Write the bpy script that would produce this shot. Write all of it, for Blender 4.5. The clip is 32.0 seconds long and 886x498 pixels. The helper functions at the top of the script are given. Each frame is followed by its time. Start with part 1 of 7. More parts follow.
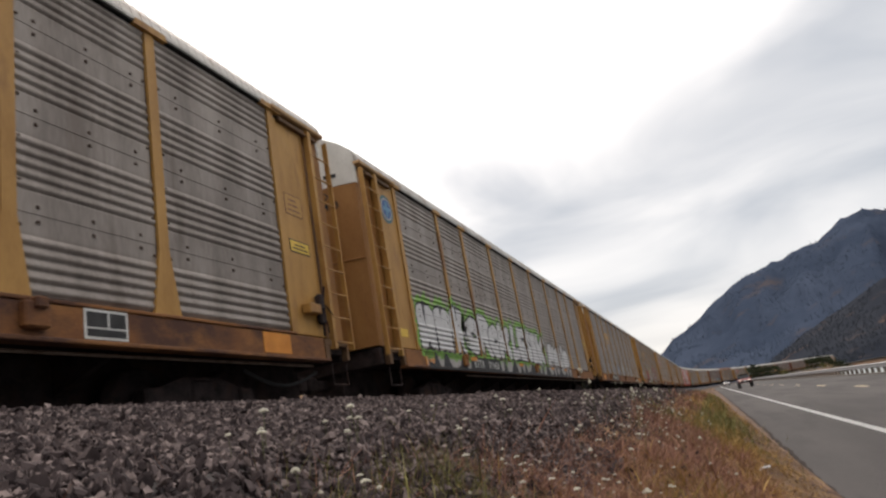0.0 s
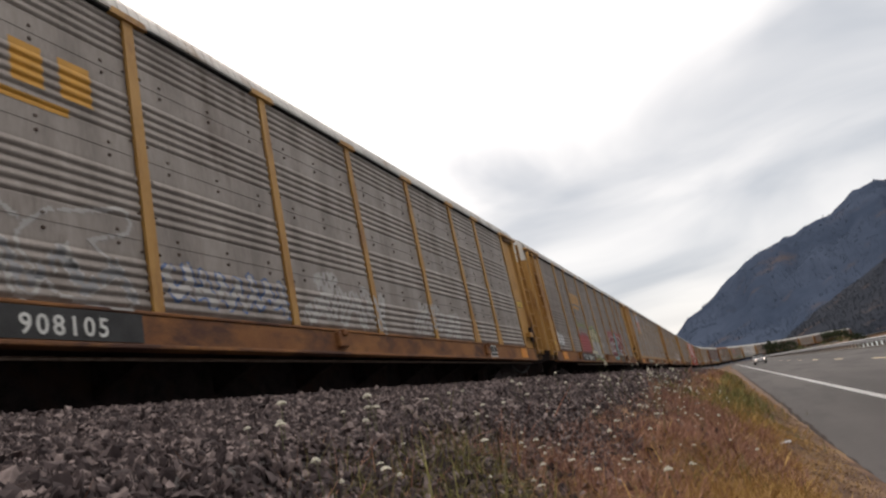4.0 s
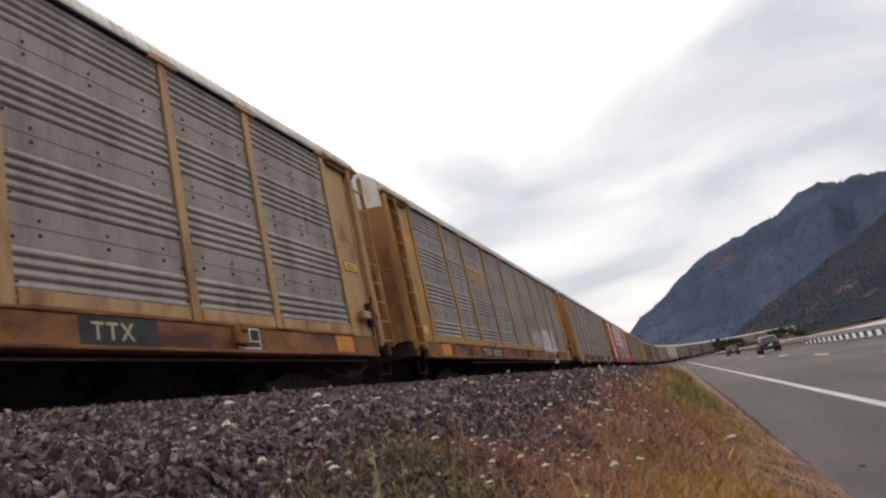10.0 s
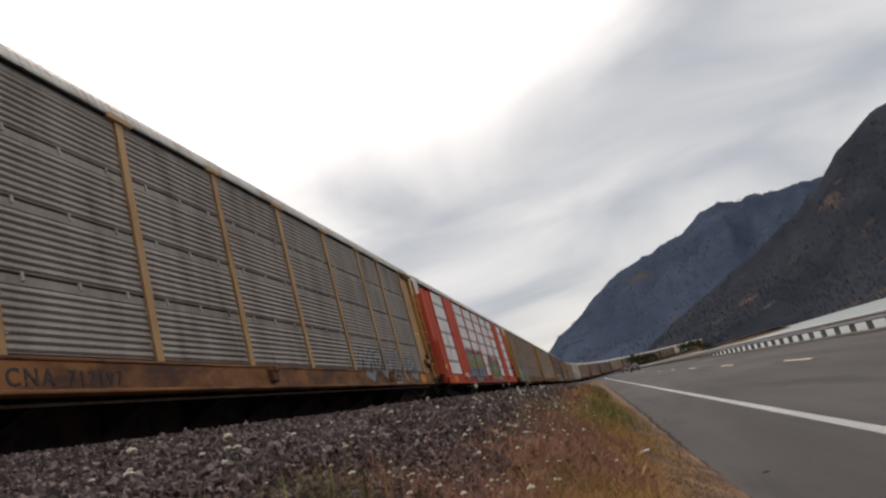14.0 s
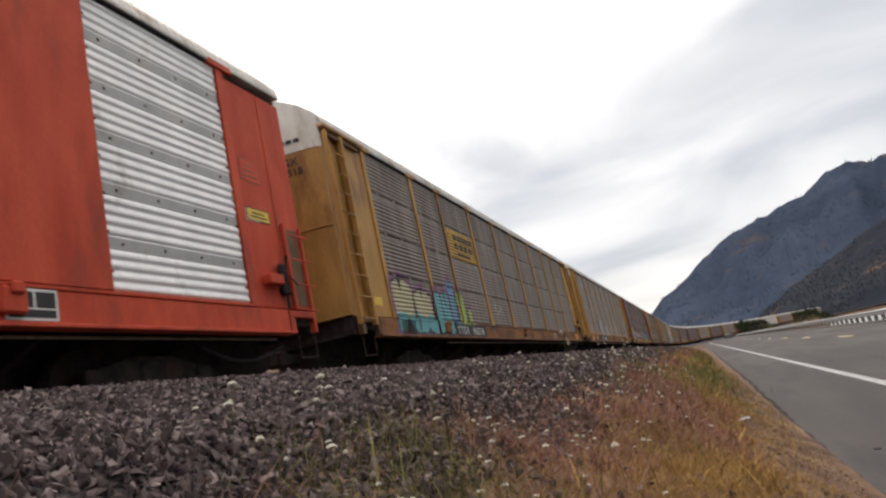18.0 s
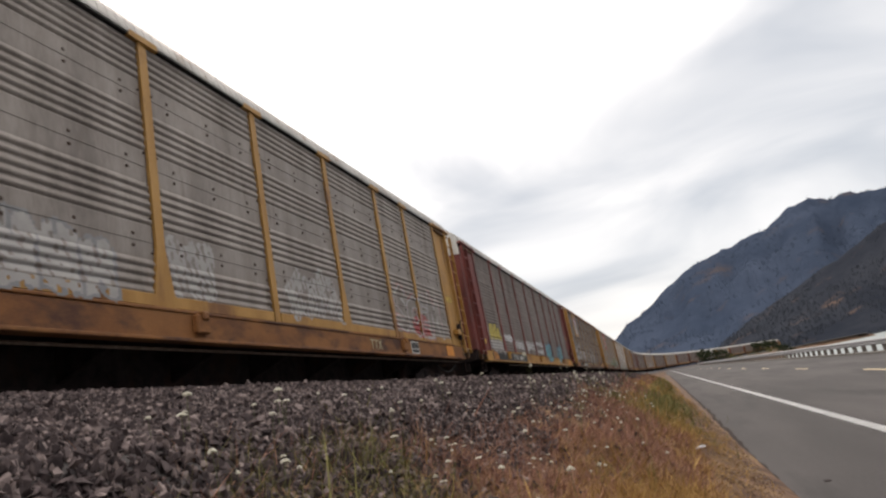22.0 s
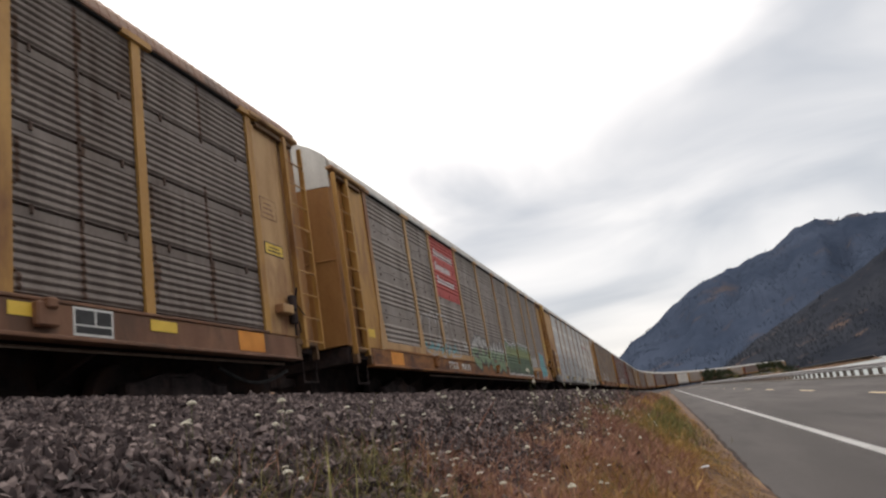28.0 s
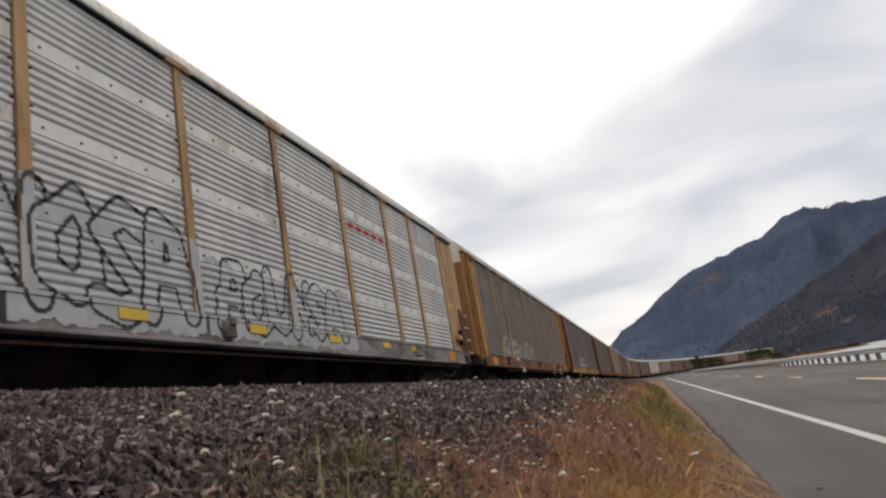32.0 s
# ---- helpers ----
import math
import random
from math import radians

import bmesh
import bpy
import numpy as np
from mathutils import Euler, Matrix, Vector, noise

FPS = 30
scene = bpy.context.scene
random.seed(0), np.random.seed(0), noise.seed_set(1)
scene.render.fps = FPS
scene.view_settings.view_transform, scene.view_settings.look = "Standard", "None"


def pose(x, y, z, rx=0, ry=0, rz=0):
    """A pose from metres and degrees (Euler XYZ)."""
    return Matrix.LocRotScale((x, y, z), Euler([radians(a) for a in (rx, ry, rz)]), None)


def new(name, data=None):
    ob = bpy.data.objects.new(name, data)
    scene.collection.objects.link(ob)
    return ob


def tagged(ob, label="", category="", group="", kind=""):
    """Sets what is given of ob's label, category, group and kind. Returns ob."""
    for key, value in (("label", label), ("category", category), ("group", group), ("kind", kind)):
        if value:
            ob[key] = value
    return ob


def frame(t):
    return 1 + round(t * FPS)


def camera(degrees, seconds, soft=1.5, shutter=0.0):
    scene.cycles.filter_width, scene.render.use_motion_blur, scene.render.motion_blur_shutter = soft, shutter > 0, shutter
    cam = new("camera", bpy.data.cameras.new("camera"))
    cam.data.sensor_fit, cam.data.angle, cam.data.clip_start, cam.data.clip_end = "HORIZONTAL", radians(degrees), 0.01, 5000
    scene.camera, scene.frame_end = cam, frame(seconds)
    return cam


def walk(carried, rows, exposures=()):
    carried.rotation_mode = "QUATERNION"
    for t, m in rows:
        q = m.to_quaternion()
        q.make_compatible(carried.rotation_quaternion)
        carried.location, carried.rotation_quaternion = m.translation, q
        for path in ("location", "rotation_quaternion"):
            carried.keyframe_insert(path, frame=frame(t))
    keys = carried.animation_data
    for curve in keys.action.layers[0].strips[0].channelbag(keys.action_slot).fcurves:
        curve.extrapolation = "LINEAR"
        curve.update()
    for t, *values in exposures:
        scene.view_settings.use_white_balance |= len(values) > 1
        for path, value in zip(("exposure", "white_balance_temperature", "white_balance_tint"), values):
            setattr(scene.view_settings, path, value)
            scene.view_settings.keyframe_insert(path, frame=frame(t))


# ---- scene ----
cam = camera(64.9, 32.0, soft=2.4, shutter=0.08)
# seconds, x, y, z, yaw, pitch, roll of a camera held in the hand beside the track
PATH = [
    (0, -0.065, 0.008, 0.022, 20.95, 15.02, 9.94),
    (0.5, -0.067, 0.009, 0.017, 21.22, 15.25, 10.27),
    (1, -0.068, 0.003, 0.013, 21.63, 15.37, 10.68),
    (1.5, -0.073, 0.012, 0.013, 21.85, 15.08, 10.75),
    (2, -0.075, 0.019, 0.019, 22.12, 14.72, 10.50),
    (2.5, -0.074, 0.014, 0.010, 22.29, 14.78, 11.61),
    (3, -0.076, 0.018, 0.011, 22.31, 14.62, 12.00),
    (3.5, -0.071, 0.016, 0.012, 22.48, 14.56, 12.15),
    (5.5, -0.074, 0.026, 0.013, 21.89, 14.21, 12.17),
    (6, -0.064, 0.012, 0.013, 21.71, 14.26, 12.25),
    (6.5, -0.055, -0.000, 0.012, 21.54, 14.21, 12.22),
    (7, -0.055, 0.012, 0.013, 21.60, 13.82, 12.88),
    (7.5, -0.055, 0.013, 0.014, 21.45, 13.64, 12.84),
    (8, -0.056, 0.018, 0.011, 21.28, 13.46, 12.52),
    (8.5, -0.060, 0.021, 0.012, 21.10, 13.35, 12.53),
    (9, -0.048, 0.005, 0.004, 20.67, 13.24, 11.85),
    (9.5, -0.041, 0.004, 0.004, 20.00, 13.66, 11.95),
    (10, -0.046, 0.011, 0.005, 18.90, 13.63, 12.83),
    (10.5, -0.035, 0.012, 0.002, 18.37, 13.38, 13.81),
    (11, -0.031, 0.010, 0.007, 16.99, 12.82, 14.40),
    (11.5, -0.018, 0.001, 0.008, 16.09, 13.30, 15.60),
    (12, -0.015, 0.005, 0.012, 14.01, 14.76, 15.42),
    (12.5, -0.007, -0.004, 0.007, 13.08, 15.11, 15.68),
    (13, -0.013, -0.005, 0.010, 12.43, 14.86, 15.74),
    (13.5, -0.014, -0.001, 0.010, 12.54, 14.35, 15.93),
    (14, -0.012, 0.000, 0.014, 12.66, 14.13, 15.85),
    (14.5, -0.009, 0.001, 0.012, 12.71, 13.76, 15.79),
    (16.5, 0.029, -0.008, -0.009, 17.13, 12.09, 12.50),
    (17, 0.034, 0.002, -0.005, 18.23, 12.36, 12.14),
    (17.5, 0.032, 0.005, -0.003, 19.86, 12.35, 12.54),
    (18, 0.030, 0.001, -0.005, 20.61, 12.39, 12.41),
    (18.5, 0.033, -0.006, -0.006, 20.73, 12.51, 12.07),
    (19, 0.034, -0.010, -0.008, 20.22, 12.77, 11.32),
    (19.5, 0.038, -0.008, -0.008, 19.95, 12.96, 11.03),
    (20, 0.040, -0.007, -0.008, 19.28, 12.91, 10.87),
    (20.5, 0.042, -0.011, -0.008, 18.92, 13.01, 11.30),
    (21, 0.042, -0.014, -0.011, 18.27, 13.06, 10.95),
    (21.5, 0.045, -0.014, -0.009, 17.78, 13.16, 10.52),
    (22, 0.047, -0.008, -0.009, 17.52, 13.28, 10.56),
    (22.5, 0.055, -0.013, -0.013, 17.23, 13.51, 11.12),
    (23, 0.054, -0.005, -0.013, 16.93, 13.61, 11.16),
    (23.5, 0.053, -0.007, -0.013, 16.67, 13.61, 10.67),
    (24, 0.056, -0.013, -0.012, 16.54, 13.52, 10.74),
    (24.5, 0.049, -0.009, -0.009, 16.69, 13.52, 11.20),
    (26.5, 0.050, -0.024, -0.020, 18.01, 14.53, 10.31),
    (27, 0.047, -0.017, -0.009, 18.13, 14.52, 9.77),
    (27.5, 0.045, -0.008, -0.011, 17.95, 14.50, 9.16),
    (28, 0.050, -0.023, -0.011, 17.68, 14.45, 9.41),
    (28.5, 0.054, -0.020, -0.008, 17.57, 14.19, 9.33),
    (29, 0.045, 0.003, -0.012, 16.98, 13.72, 9.77),
    (29.5, 0.044, 0.007, -0.017, 16.30, 13.26, 10.42),
    (30, 0.045, 0.000, -0.010, 15.80, 12.94, 9.85),
    (30.5, 0.044, -0.006, -0.016, 15.78, 12.95, 10.11),
    (31, 0.042, -0.007, -0.011, 16.34, 12.93, 9.84),
    (31.5, 0.047, -0.009, -0.012, 16.85, 13.11, 10.04),
    (32, 0.051, -0.015, -0.013, 17.02, 13.53, 9.92),
]
walk(cam, [(t, pose(x, y, z, 90 + pitch, roll, yaw)) for t, x, y, z, yaw, pitch, roll in PATH],
     exposures=[(t, e, 7150, 20) for t, e in ((0.0, 0.16), (6.0, 0.15), (8.0, 0.21), (11.0, 0.22), (12.0, 0.06), (13.0, -0.1), (14.0, -0.14), (15.5, 0.04), (17.0, 0.26), (24.0, 0.28), (27.0, 0.2), (30.0, 0.16), (32.0, 0.18))])

# ---- the plan, in metres: the lens at the origin, the straight track along +y ----
XT = -7.29            # track centre
RAIL = 0.55           # top of rail
TRACK_S0, TRACK_R = 175.0, 700.0
ROAD_Z = -1.24
ROAD_S0, ROAD_R = 215.0, 450.0
PITCH = 28.6          # car to car
LEAD, SPEED, GAIN = 14.35, 11.061, 0.00553


def bend(s, off, s0, r):
    """A point at s along a line that is straight to s0 and then curves right with radius r, off metres to the right, and its heading."""
    if s <= s0:
        return off, s, 0.0
    a = (s - s0) / r
    return r - (r - off) * math.cos(a), s0 + (r - off) * math.sin(a), a


TRACK_TURN, TRACK_BACK = 0.44, 260.0      # the bend to the right, and the radius of the bend back


def on_track(s, off=0.0):
    """The track: straight, a long bend to the right, a bend back, straight on behind the trees."""
    e = TRACK_S0 + TRACK_R * TRACK_TURN
    if s <= e:
        x, y, a = bend(s, off, TRACK_S0, TRACK_R)
        return XT + x, y, a
    cx, cy, _ = bend(e, 0.0, TRACK_S0, TRACK_R)
    a = max(TRACK_TURN - (s - e) / TRACK_BACK, 0.0)
    x = cx + TRACK_BACK * (math.cos(a) - math.cos(TRACK_TURN))
    y = cy + TRACK_BACK * (math.sin(TRACK_TURN) - math.sin(a)) + max(s - e - TRACK_BACK * TRACK_TURN, 0.0)
    return XT + x + off * math.cos(a), y - off * math.sin(a), a


def road_rise(s):
    """The road climbs gently towards the bend."""
    return 0.0046 * min(max(s, -60.0), 240.0) - 0.03


def on_road(s, off=0.0):
    return bend(s, off, ROAD_S0, ROAD_R)


# ---- light: a bright overcast sky with the sun behind thin cloud ahead ----
SUN_AZ, SUN_EL = -12.0, 48.0
SUN_DIR = Vector((math.sin(radians(SUN_AZ)) * math.cos(radians(SUN_EL)),
                  math.cos(radians(SUN_AZ)) * math.cos(radians(SUN_EL)), math.sin(radians(SUN_EL))))
SKY_STRENGTH = 1.0
sun = new("sun", bpy.data.lights.new("sun", "SUN"))
sun.data.energy, sun.data.angle, sun.data.color = 0.8, radians(25), (1.0, 0.96, 0.9)
sun.rotation_euler = (-SUN_DIR).to_track_quat("-Z", "Y").to_euler()


def sky():
    w = bpy.data.worlds.new("sky")
    scene.world = w
    w.use_nodes = True
    nt = w.node_tree
    nt.nodes.clear()
    N = lambda kind, **kw: node(nt, kind, **kw)
    L = nt.links.new
    out, bg = N("ShaderNodeOutputWorld"), N("ShaderNodeBackground")
    tc = N("ShaderNodeTexCoord")
    sep = N("ShaderNodeSeparateXYZ")
    L(tc.outputs["Generated"], sep.inputs[0])
    # the direction laid on a cloud sheet overhead
    zz = math_node(nt, "MAXIMUM", math_node(nt, "ADD", sep.outputs[2], 0.30), 0.03)
    px = math_node(nt, "DIVIDE", sep.outputs[0], zz)
    py = math_node(nt, "DIVIDE", sep.outputs[1], zz)
    comb = N("ShaderNodeCombineXYZ")
    L(px, comb.inputs[0]), L(py, comb.inputs[1])
    mp = N("ShaderNodeMapping")
    mp.inputs["Rotation"].default_value = (0, 0, radians(24))
    mp.inputs["Scale"].default_value = (0.80, 1.12, 1)
    mp.inputs["Location"].default_value = (0.7, 0.35, 0)
    L(comb.outputs[0], mp.inputs[0])
    n1 = N("ShaderNodeTexNoise")
    n1.inputs["Scale"].default_value, n1.inputs["Detail"].default_value = 1.75, 5
    n1.inputs["Roughness"].default_value, n1.inputs["Distortion"].default_value = 0.45, 0.5
    L(mp.outputs[0], n1.inputs["Vector"])
    ramp = N("ShaderNodeValToRGB")
    el = ramp.color_ramp.elements
    el[0].position, el[0].color = 0.36, (0.42, 0.50, 0.555, 1)
    el[1].position, el[1].color = 0.66, (0.77, 0.845, 0.855, 1)
    L(n1.outputs[0], ramp.inputs[0])
    # a paler, warmer haze low down
    low = N("ShaderNodeMapRange", interpolation_type="SMOOTHSTEP")
    low.inputs[1].default_value, low.inputs[2].default_value = 0.03, 0.17
    low.inputs[3].default_value, low.inputs[4].default_value = 0.28, 0.0
    L(sep.outputs[2], low.inputs[0])
    warm = N("ShaderNodeMixRGB")
    warm.inputs[2].default_value = (0.80, 0.815, 0.75, 1)
    L(low.outputs[0], warm.inputs[0]), L(ramp.outputs[0], warm.inputs[1])
    # the bright sheet of cloud overhead, its edge torn
    edge = math_node(nt, "SUBTRACT", sep.outputs[2], math_node(nt, "MULTIPLY", sep.outputs[0], 0.21))
    edge = math_node(nt, "ADD", edge, math_node(nt, "MULTIPLY", math_node(nt, "SUBTRACT", n1.outputs[0], 0.5), 0.34))
    glow = N("ShaderNodeMapRange", interpolation_type="SMOOTHSTEP")
    glow.inputs[1].default_value, glow.inputs[2].default_value = 0.31, 0.50
    L(edge, glow.inputs[0])
    mixc = N("ShaderNodeMixRGB")
    L(glow.outputs[0], mixc.inputs[0]), L(warm.outputs[0], mixc.inputs[1])
    mixc.inputs[2].default_value = (1.22, 1.29, 1.27, 1)
    # a real clear sky shines faintly through
    ns = N("ShaderNodeTexSky", sky_type="NISHITA", sun_disc=False, sun_elevation=radians(SUN_EL), sun_rotation=radians(SUN_AZ))
    scl = N("ShaderNodeMixRGB", blend_type="ADD")
    scl.inputs[0].default_value = 0.01
    L(mixc.outputs[0], scl.inputs[1]), L(ns.outputs[0], scl.inputs[2])
    L(scl.outputs[0], bg.inputs[0])
    bg.inputs[1].default_value = SKY_STRENGTH
    L(bg.outputs[0], out.inputs[0])


def node(nt, kind, **kw):
    n = nt.nodes.new(kind)
    for key, value in kw.items():
        setattr(n, key, value)
    return n


def math_node(nt, op, a, b=0.0):
    n = nt.nodes.new("ShaderNodeMath")
    n.operation = op
    for i, v in enumerate((a, b)):
        if isinstance(v, (int, float)):
            n.inputs[i].default_value = v
        else:
            nt.links.new(v, n.inputs[i])
    return n.outputs[0]


sky()


# ---- materials ----
MATS = {}


def mat(name, dark, light, scale=8.0, rough=0.7, metal=0.0, bump=0.15, fine=60.0, stretch=(1, 1, 1), stain=None, stain_amount=0.0,
        stain_scale=1.2, vary=0.0, contrast=(0.35, 0.65), spec=0.35):
    """A procedural surface: two scales of noise between two colours, optional stains with a shape of their own, fine relief."""
    if name in MATS:
        return MATS[name]
    m = bpy.data.materials.new(name)
    m.use_nodes = True
    nt = m.node_tree
    L = nt.links.new
    bsdf = nt.nodes["Principled BSDF"]
    tc = node(nt, "ShaderNodeTexCoord")
    mp = node(nt, "ShaderNodeMapping")
    mp.inputs["Scale"].default_value = stretch
    L(tc.outputs["Object"], mp.inputs[0])
    info = node(nt, "ShaderNodeObjectInfo")
    shift = node(nt, "ShaderNodeVectorMath", operation="ADD")
    rnd = node(nt, "ShaderNodeCombineXYZ")
    k = math_node(nt, "MULTIPLY", info.outputs["Random"], 37.0)
    for i in range(3):
        L(k, rnd.inputs[i])
    L(mp.outputs[0], shift.inputs[0]), L(rnd.outputs[0], shift.inputs[1])
    n1 = node(nt, "ShaderNodeTexNoise")
    n1.inputs["Scale"].default_value, n1.inputs["Detail"].default_value = scale, 5
    L(shift.outputs[0], n1.inputs["Vector"])
    n2 = node(nt, "ShaderNodeTexNoise")
    n2.inputs["Scale"].default_value, n2.inputs["Detail"].default_value = fine, 3
    L(shift.outputs[0], n2.inputs["Vector"])
    both = math_node(nt, "ADD", math_node(nt, "MULTIPLY", n1.outputs[0], 0.7), math_node(nt, "MULTIPLY", n2.outputs[0], 0.3))
    if vary:
        both = math_node(nt, "ADD", both, math_node(nt, "MULTIPLY", math_node(nt, "SUBTRACT", info.outputs["Random"], 0.5), vary))
    ramp = node(nt, "ShaderNodeValToRGB")
    e = ramp.color_ramp.elements
    e[0].position, e[0].color = contrast[0], (*dark, 1)
    e[1].position, e[1].color = contrast[1], (*light, 1)
    L(both, ramp.inputs[0])
    col = ramp.outputs[0]
    if stain:
        n3 = node(nt, "ShaderNodeTexNoise")
        n3.inputs["Scale"].default_value, n3.inputs["Detail"].default_value, n3.inputs["Roughness"].default_value = stain_scale, 6, 0.65
        L(shift.outputs[0], n3.inputs["Vector"])
        sr = node(nt, "ShaderNodeMapRange")
        sr.inputs[1].default_value, sr.inputs[2].default_value = 0.62 - stain_amount * 0.3, 0.72 - stain_amount * 0.2
        L(n3.outputs[0], sr.inputs[0])
        mx = node(nt, "ShaderNodeMixRGB")
        mx.inputs[2].default_value = (*stain, 1)
        L(sr.outputs[0], mx.inputs[0]), L(col, mx.inputs[1])
        col = mx.outputs[0]
    L(col, bsdf.inputs["Base Color"])
    bsdf.inputs["Roughness"].default_value, bsdf.inputs["Metallic"].default_value = rough, metal
    bsdf.inputs["Specular IOR Level"].default_value = spec
    if bump:
        bp = node(nt, "ShaderNodeBump")
        bp.inputs["Strength"].default_value, bp.inputs["Distance"].default_value = bump, 0.02
        L(both, bp.inputs["Height"]), L(bp.outputs[0], bsdf.inputs["Normal"])
    MATS[name] = m
    return m


RUST = (0.13, 0.06, 0.035)
GALV = mat("weathered galvanised steel", (0.180, 0.153, 0.138), (0.320, 0.282, 0.258), 2.2, 0.55, 0.15, 0.02, 30, (1, 1, 0.22), (0.155, 0.124, 0.108), 0.10, 1.5)
GALV_B = mat("brown-stained galvanised steel", (0.118, 0.092, 0.080), (0.215, 0.180, 0.163), 2.6, 0.6, 0.1, 0.02, 30, (1, 1, 0.22), (0.095, 0.068, 0.056), 0.28, 1.3)
GALV_M = mat("grimy galvanised steel", (0.150, 0.122, 0.108), (0.272, 0.233, 0.209), 2.2, 0.58, 0.12, 0.02, 30, (1, 1, 0.22), (0.120, 0.092, 0.078), 0.14, 1.5)
GALV_W = mat("bright galvanised steel", (0.70, 0.70, 0.71), (0.88, 0.88, 0.88), 2.0, 0.42, 0.15, 0.02, 40, (1, 1, 0.5), (0.46, 0.44, 0.42), 0.1, 1.0)
GALV_F = mat("flat galvanised steel band", (0.30, 0.30, 0.30), (0.42, 0.415, 0.41), 2.0, 0.5, 0.15, 0.02, 40, (1, 1, 0.5), (0.24, 0.22, 0.2), 0.15, 1.0)
ROOFM = mat("pale roof sheet", (0.31, 0.30, 0.285), (0.47, 0.46, 0.435), 2.0, 0.5, 0.2, 0.05, 30, (1, 1, 1), (0.25, 0.2, 0.16), 0.3)
CREAM = mat("faded yellow paint", (0.33, 0.165, 0.042), (0.46, 0.252, 0.072), 3.0, 0.55, 0, 0.05, 40, (1, 1, 0.3), (0.19, 0.082, 0.030), 0.3)
TAN = mat("faded tan paint", (0.36, 0.205, 0.090), (0.48, 0.300, 0.145), 3.0, 0.6, 0, 0.05, 40, (1, 1, 0.3), (0.22, 0.10, 0.05), 0.3)
ENDM = mat("brown end-door paint", (0.245, 0.105, 0.028), (0.345, 0.165, 0.050), 2.0, 0.6, 0, 0.03, 40, (1, 1, 0.3), (0.13, 0.058, 0.026), 0.3)
SILLM = mat("rusty yellow sill paint", (0.165, 0.062, 0.022), (0.285, 0.122, 0.038), 2.5, 0.7, 0, 0.1, 50, (1, 0.5, 1), (0.075, 0.030, 0.018), 0.5, 1.6)
REDP = mat("red oxide paint", (0.42, 0.052, 0.028), (0.58, 0.092, 0.047), 3.0, 0.6, 0, 0.05, 40, (1, 1, 0.3), (0.30, 0.055, 0.034), 0.3, spec=0.15)
MAROON = mat("maroon paint", (0.13, 0.030, 0.028), (0.22, 0.056, 0.046), 3.0, 0.6, 0, 0.05, 40, (1, 1, 0.3), (0.08, 0.03, 0.025), 0.4)
BROWNP = mat("brown paint", (0.14, 0.062, 0.035), (0.215, 0.105, 0.06), 3.0, 0.6, 0, 0.05, 40, (1, 1, 0.4), (0.10, 0.05, 0.03), 0.4)
WHITEP = mat("white paint", (0.62, 0.62, 0.60), (0.78, 0.78, 0.76), 3.0, 0.5, 0, 0.03, 40, (1, 1, 0.4), (0.45, 0.40, 0.33), 0.25)
BLACKP = mat("black paint", (0.015, 0.015, 0.016), (0.04, 0.04, 0.042), 4.0, 0.6)
ORANGEP = mat("orange paint", (0.55, 0.20, 0.03), (0.70, 0.28, 0.05), 4.0, 0.6)
YELLOWP = mat("yellow paint", (0.62, 0.40, 0.05), (0.74, 0.50, 0.08), 4.0, 0.5)
STEEL = mat("grimy dark steel", (0.018, 0.014, 0.015), (0.050, 0.038, 0.037), 5.0, 0.85, 0.0, 0.2, 40, (1, 1, 1), (0.055, 0.032, 0.026), 0.3, spec=0.08)
RAILM = mat("rail steel", (0.16, 0.11, 0.08), (0.28, 0.22, 0.18), 8.0, 0.4, 0.7)
# near-black that puts the shade of gaps and the closed inside into colour
GAP_SHADE = mat("near-black gap shade", (0.01, 0.01, 0.01), (0.02, 0.02, 0.02), 4.0, 0.9)
STONE = mat("grey basalt ballast", (0.028, 0.025, 0.026), (0.095, 0.086, 0.085), 3.0, 0.9, 0, 0.4, 35, spec=0.15)
GROUND = mat("dry soil and dead grass", (0.070, 0.044, 0.034), (0.195, 0.118, 0.080), 3.2, 0.95, 0, 0.8, 45, (1, 1, 1), (0.215, 0.14, 0.075), 0.4, 1.1, 0.0, (0.40, 0.60), spec=0.1)
ASPHALT = mat("worn grey asphalt", (0.038, 0.034, 0.033), (0.072, 0.064, 0.062), 0.6, 0.85, 0, 0.45, 130, (1, 0.12, 1), (0.032, 0.029, 0.028), 0.35, 0.9, 0.0, (0.40, 0.60))
LINEW = mat("worn white road paint", (0.60, 0.60, 0.60), (0.80, 0.80, 0.80), 6.0, 0.6, 0, 0.1, 80)
LINEY = mat("worn yellow road paint", (0.60, 0.46, 0.26), (0.74, 0.60, 0.38), 6.0, 0.6)
ZINC = mat("galvanised guardrail", (0.30, 0.30, 0.31), (0.42, 0.42, 0.43), 6.0, 0.6, 0.3)
POSTM = mat("weathered rail post", (0.12, 0.105, 0.095), (0.19, 0.165, 0.15), 6.0, 0.85)
YSILL = mat("ochre sill paint", (0.33, 0.165, 0.042), (0.46, 0.245, 0.065), 2.5, 0.65, 0, 0.08, 50, (1, 0.5, 1), (0.2, 0.08, 0.03), 0.45, 1.6)
GREYSILL = mat("grimy grey sill", (0.16, 0.15, 0.145), (0.30, 0.285, 0.28), 2.5, 0.65, 0, 0.08, 50, (1, 0.5, 1), (0.09, 0.07, 0.06), 0.45, 1.6)
DSILL = mat("grimy black sill", (0.030, 0.027, 0.027), (0.085, 0.075, 0.072), 2.5, 0.7, 0, 0.08, 50, (1, 0.5, 1), (0.12, 0.06, 0.04), 0.3, 1.6)
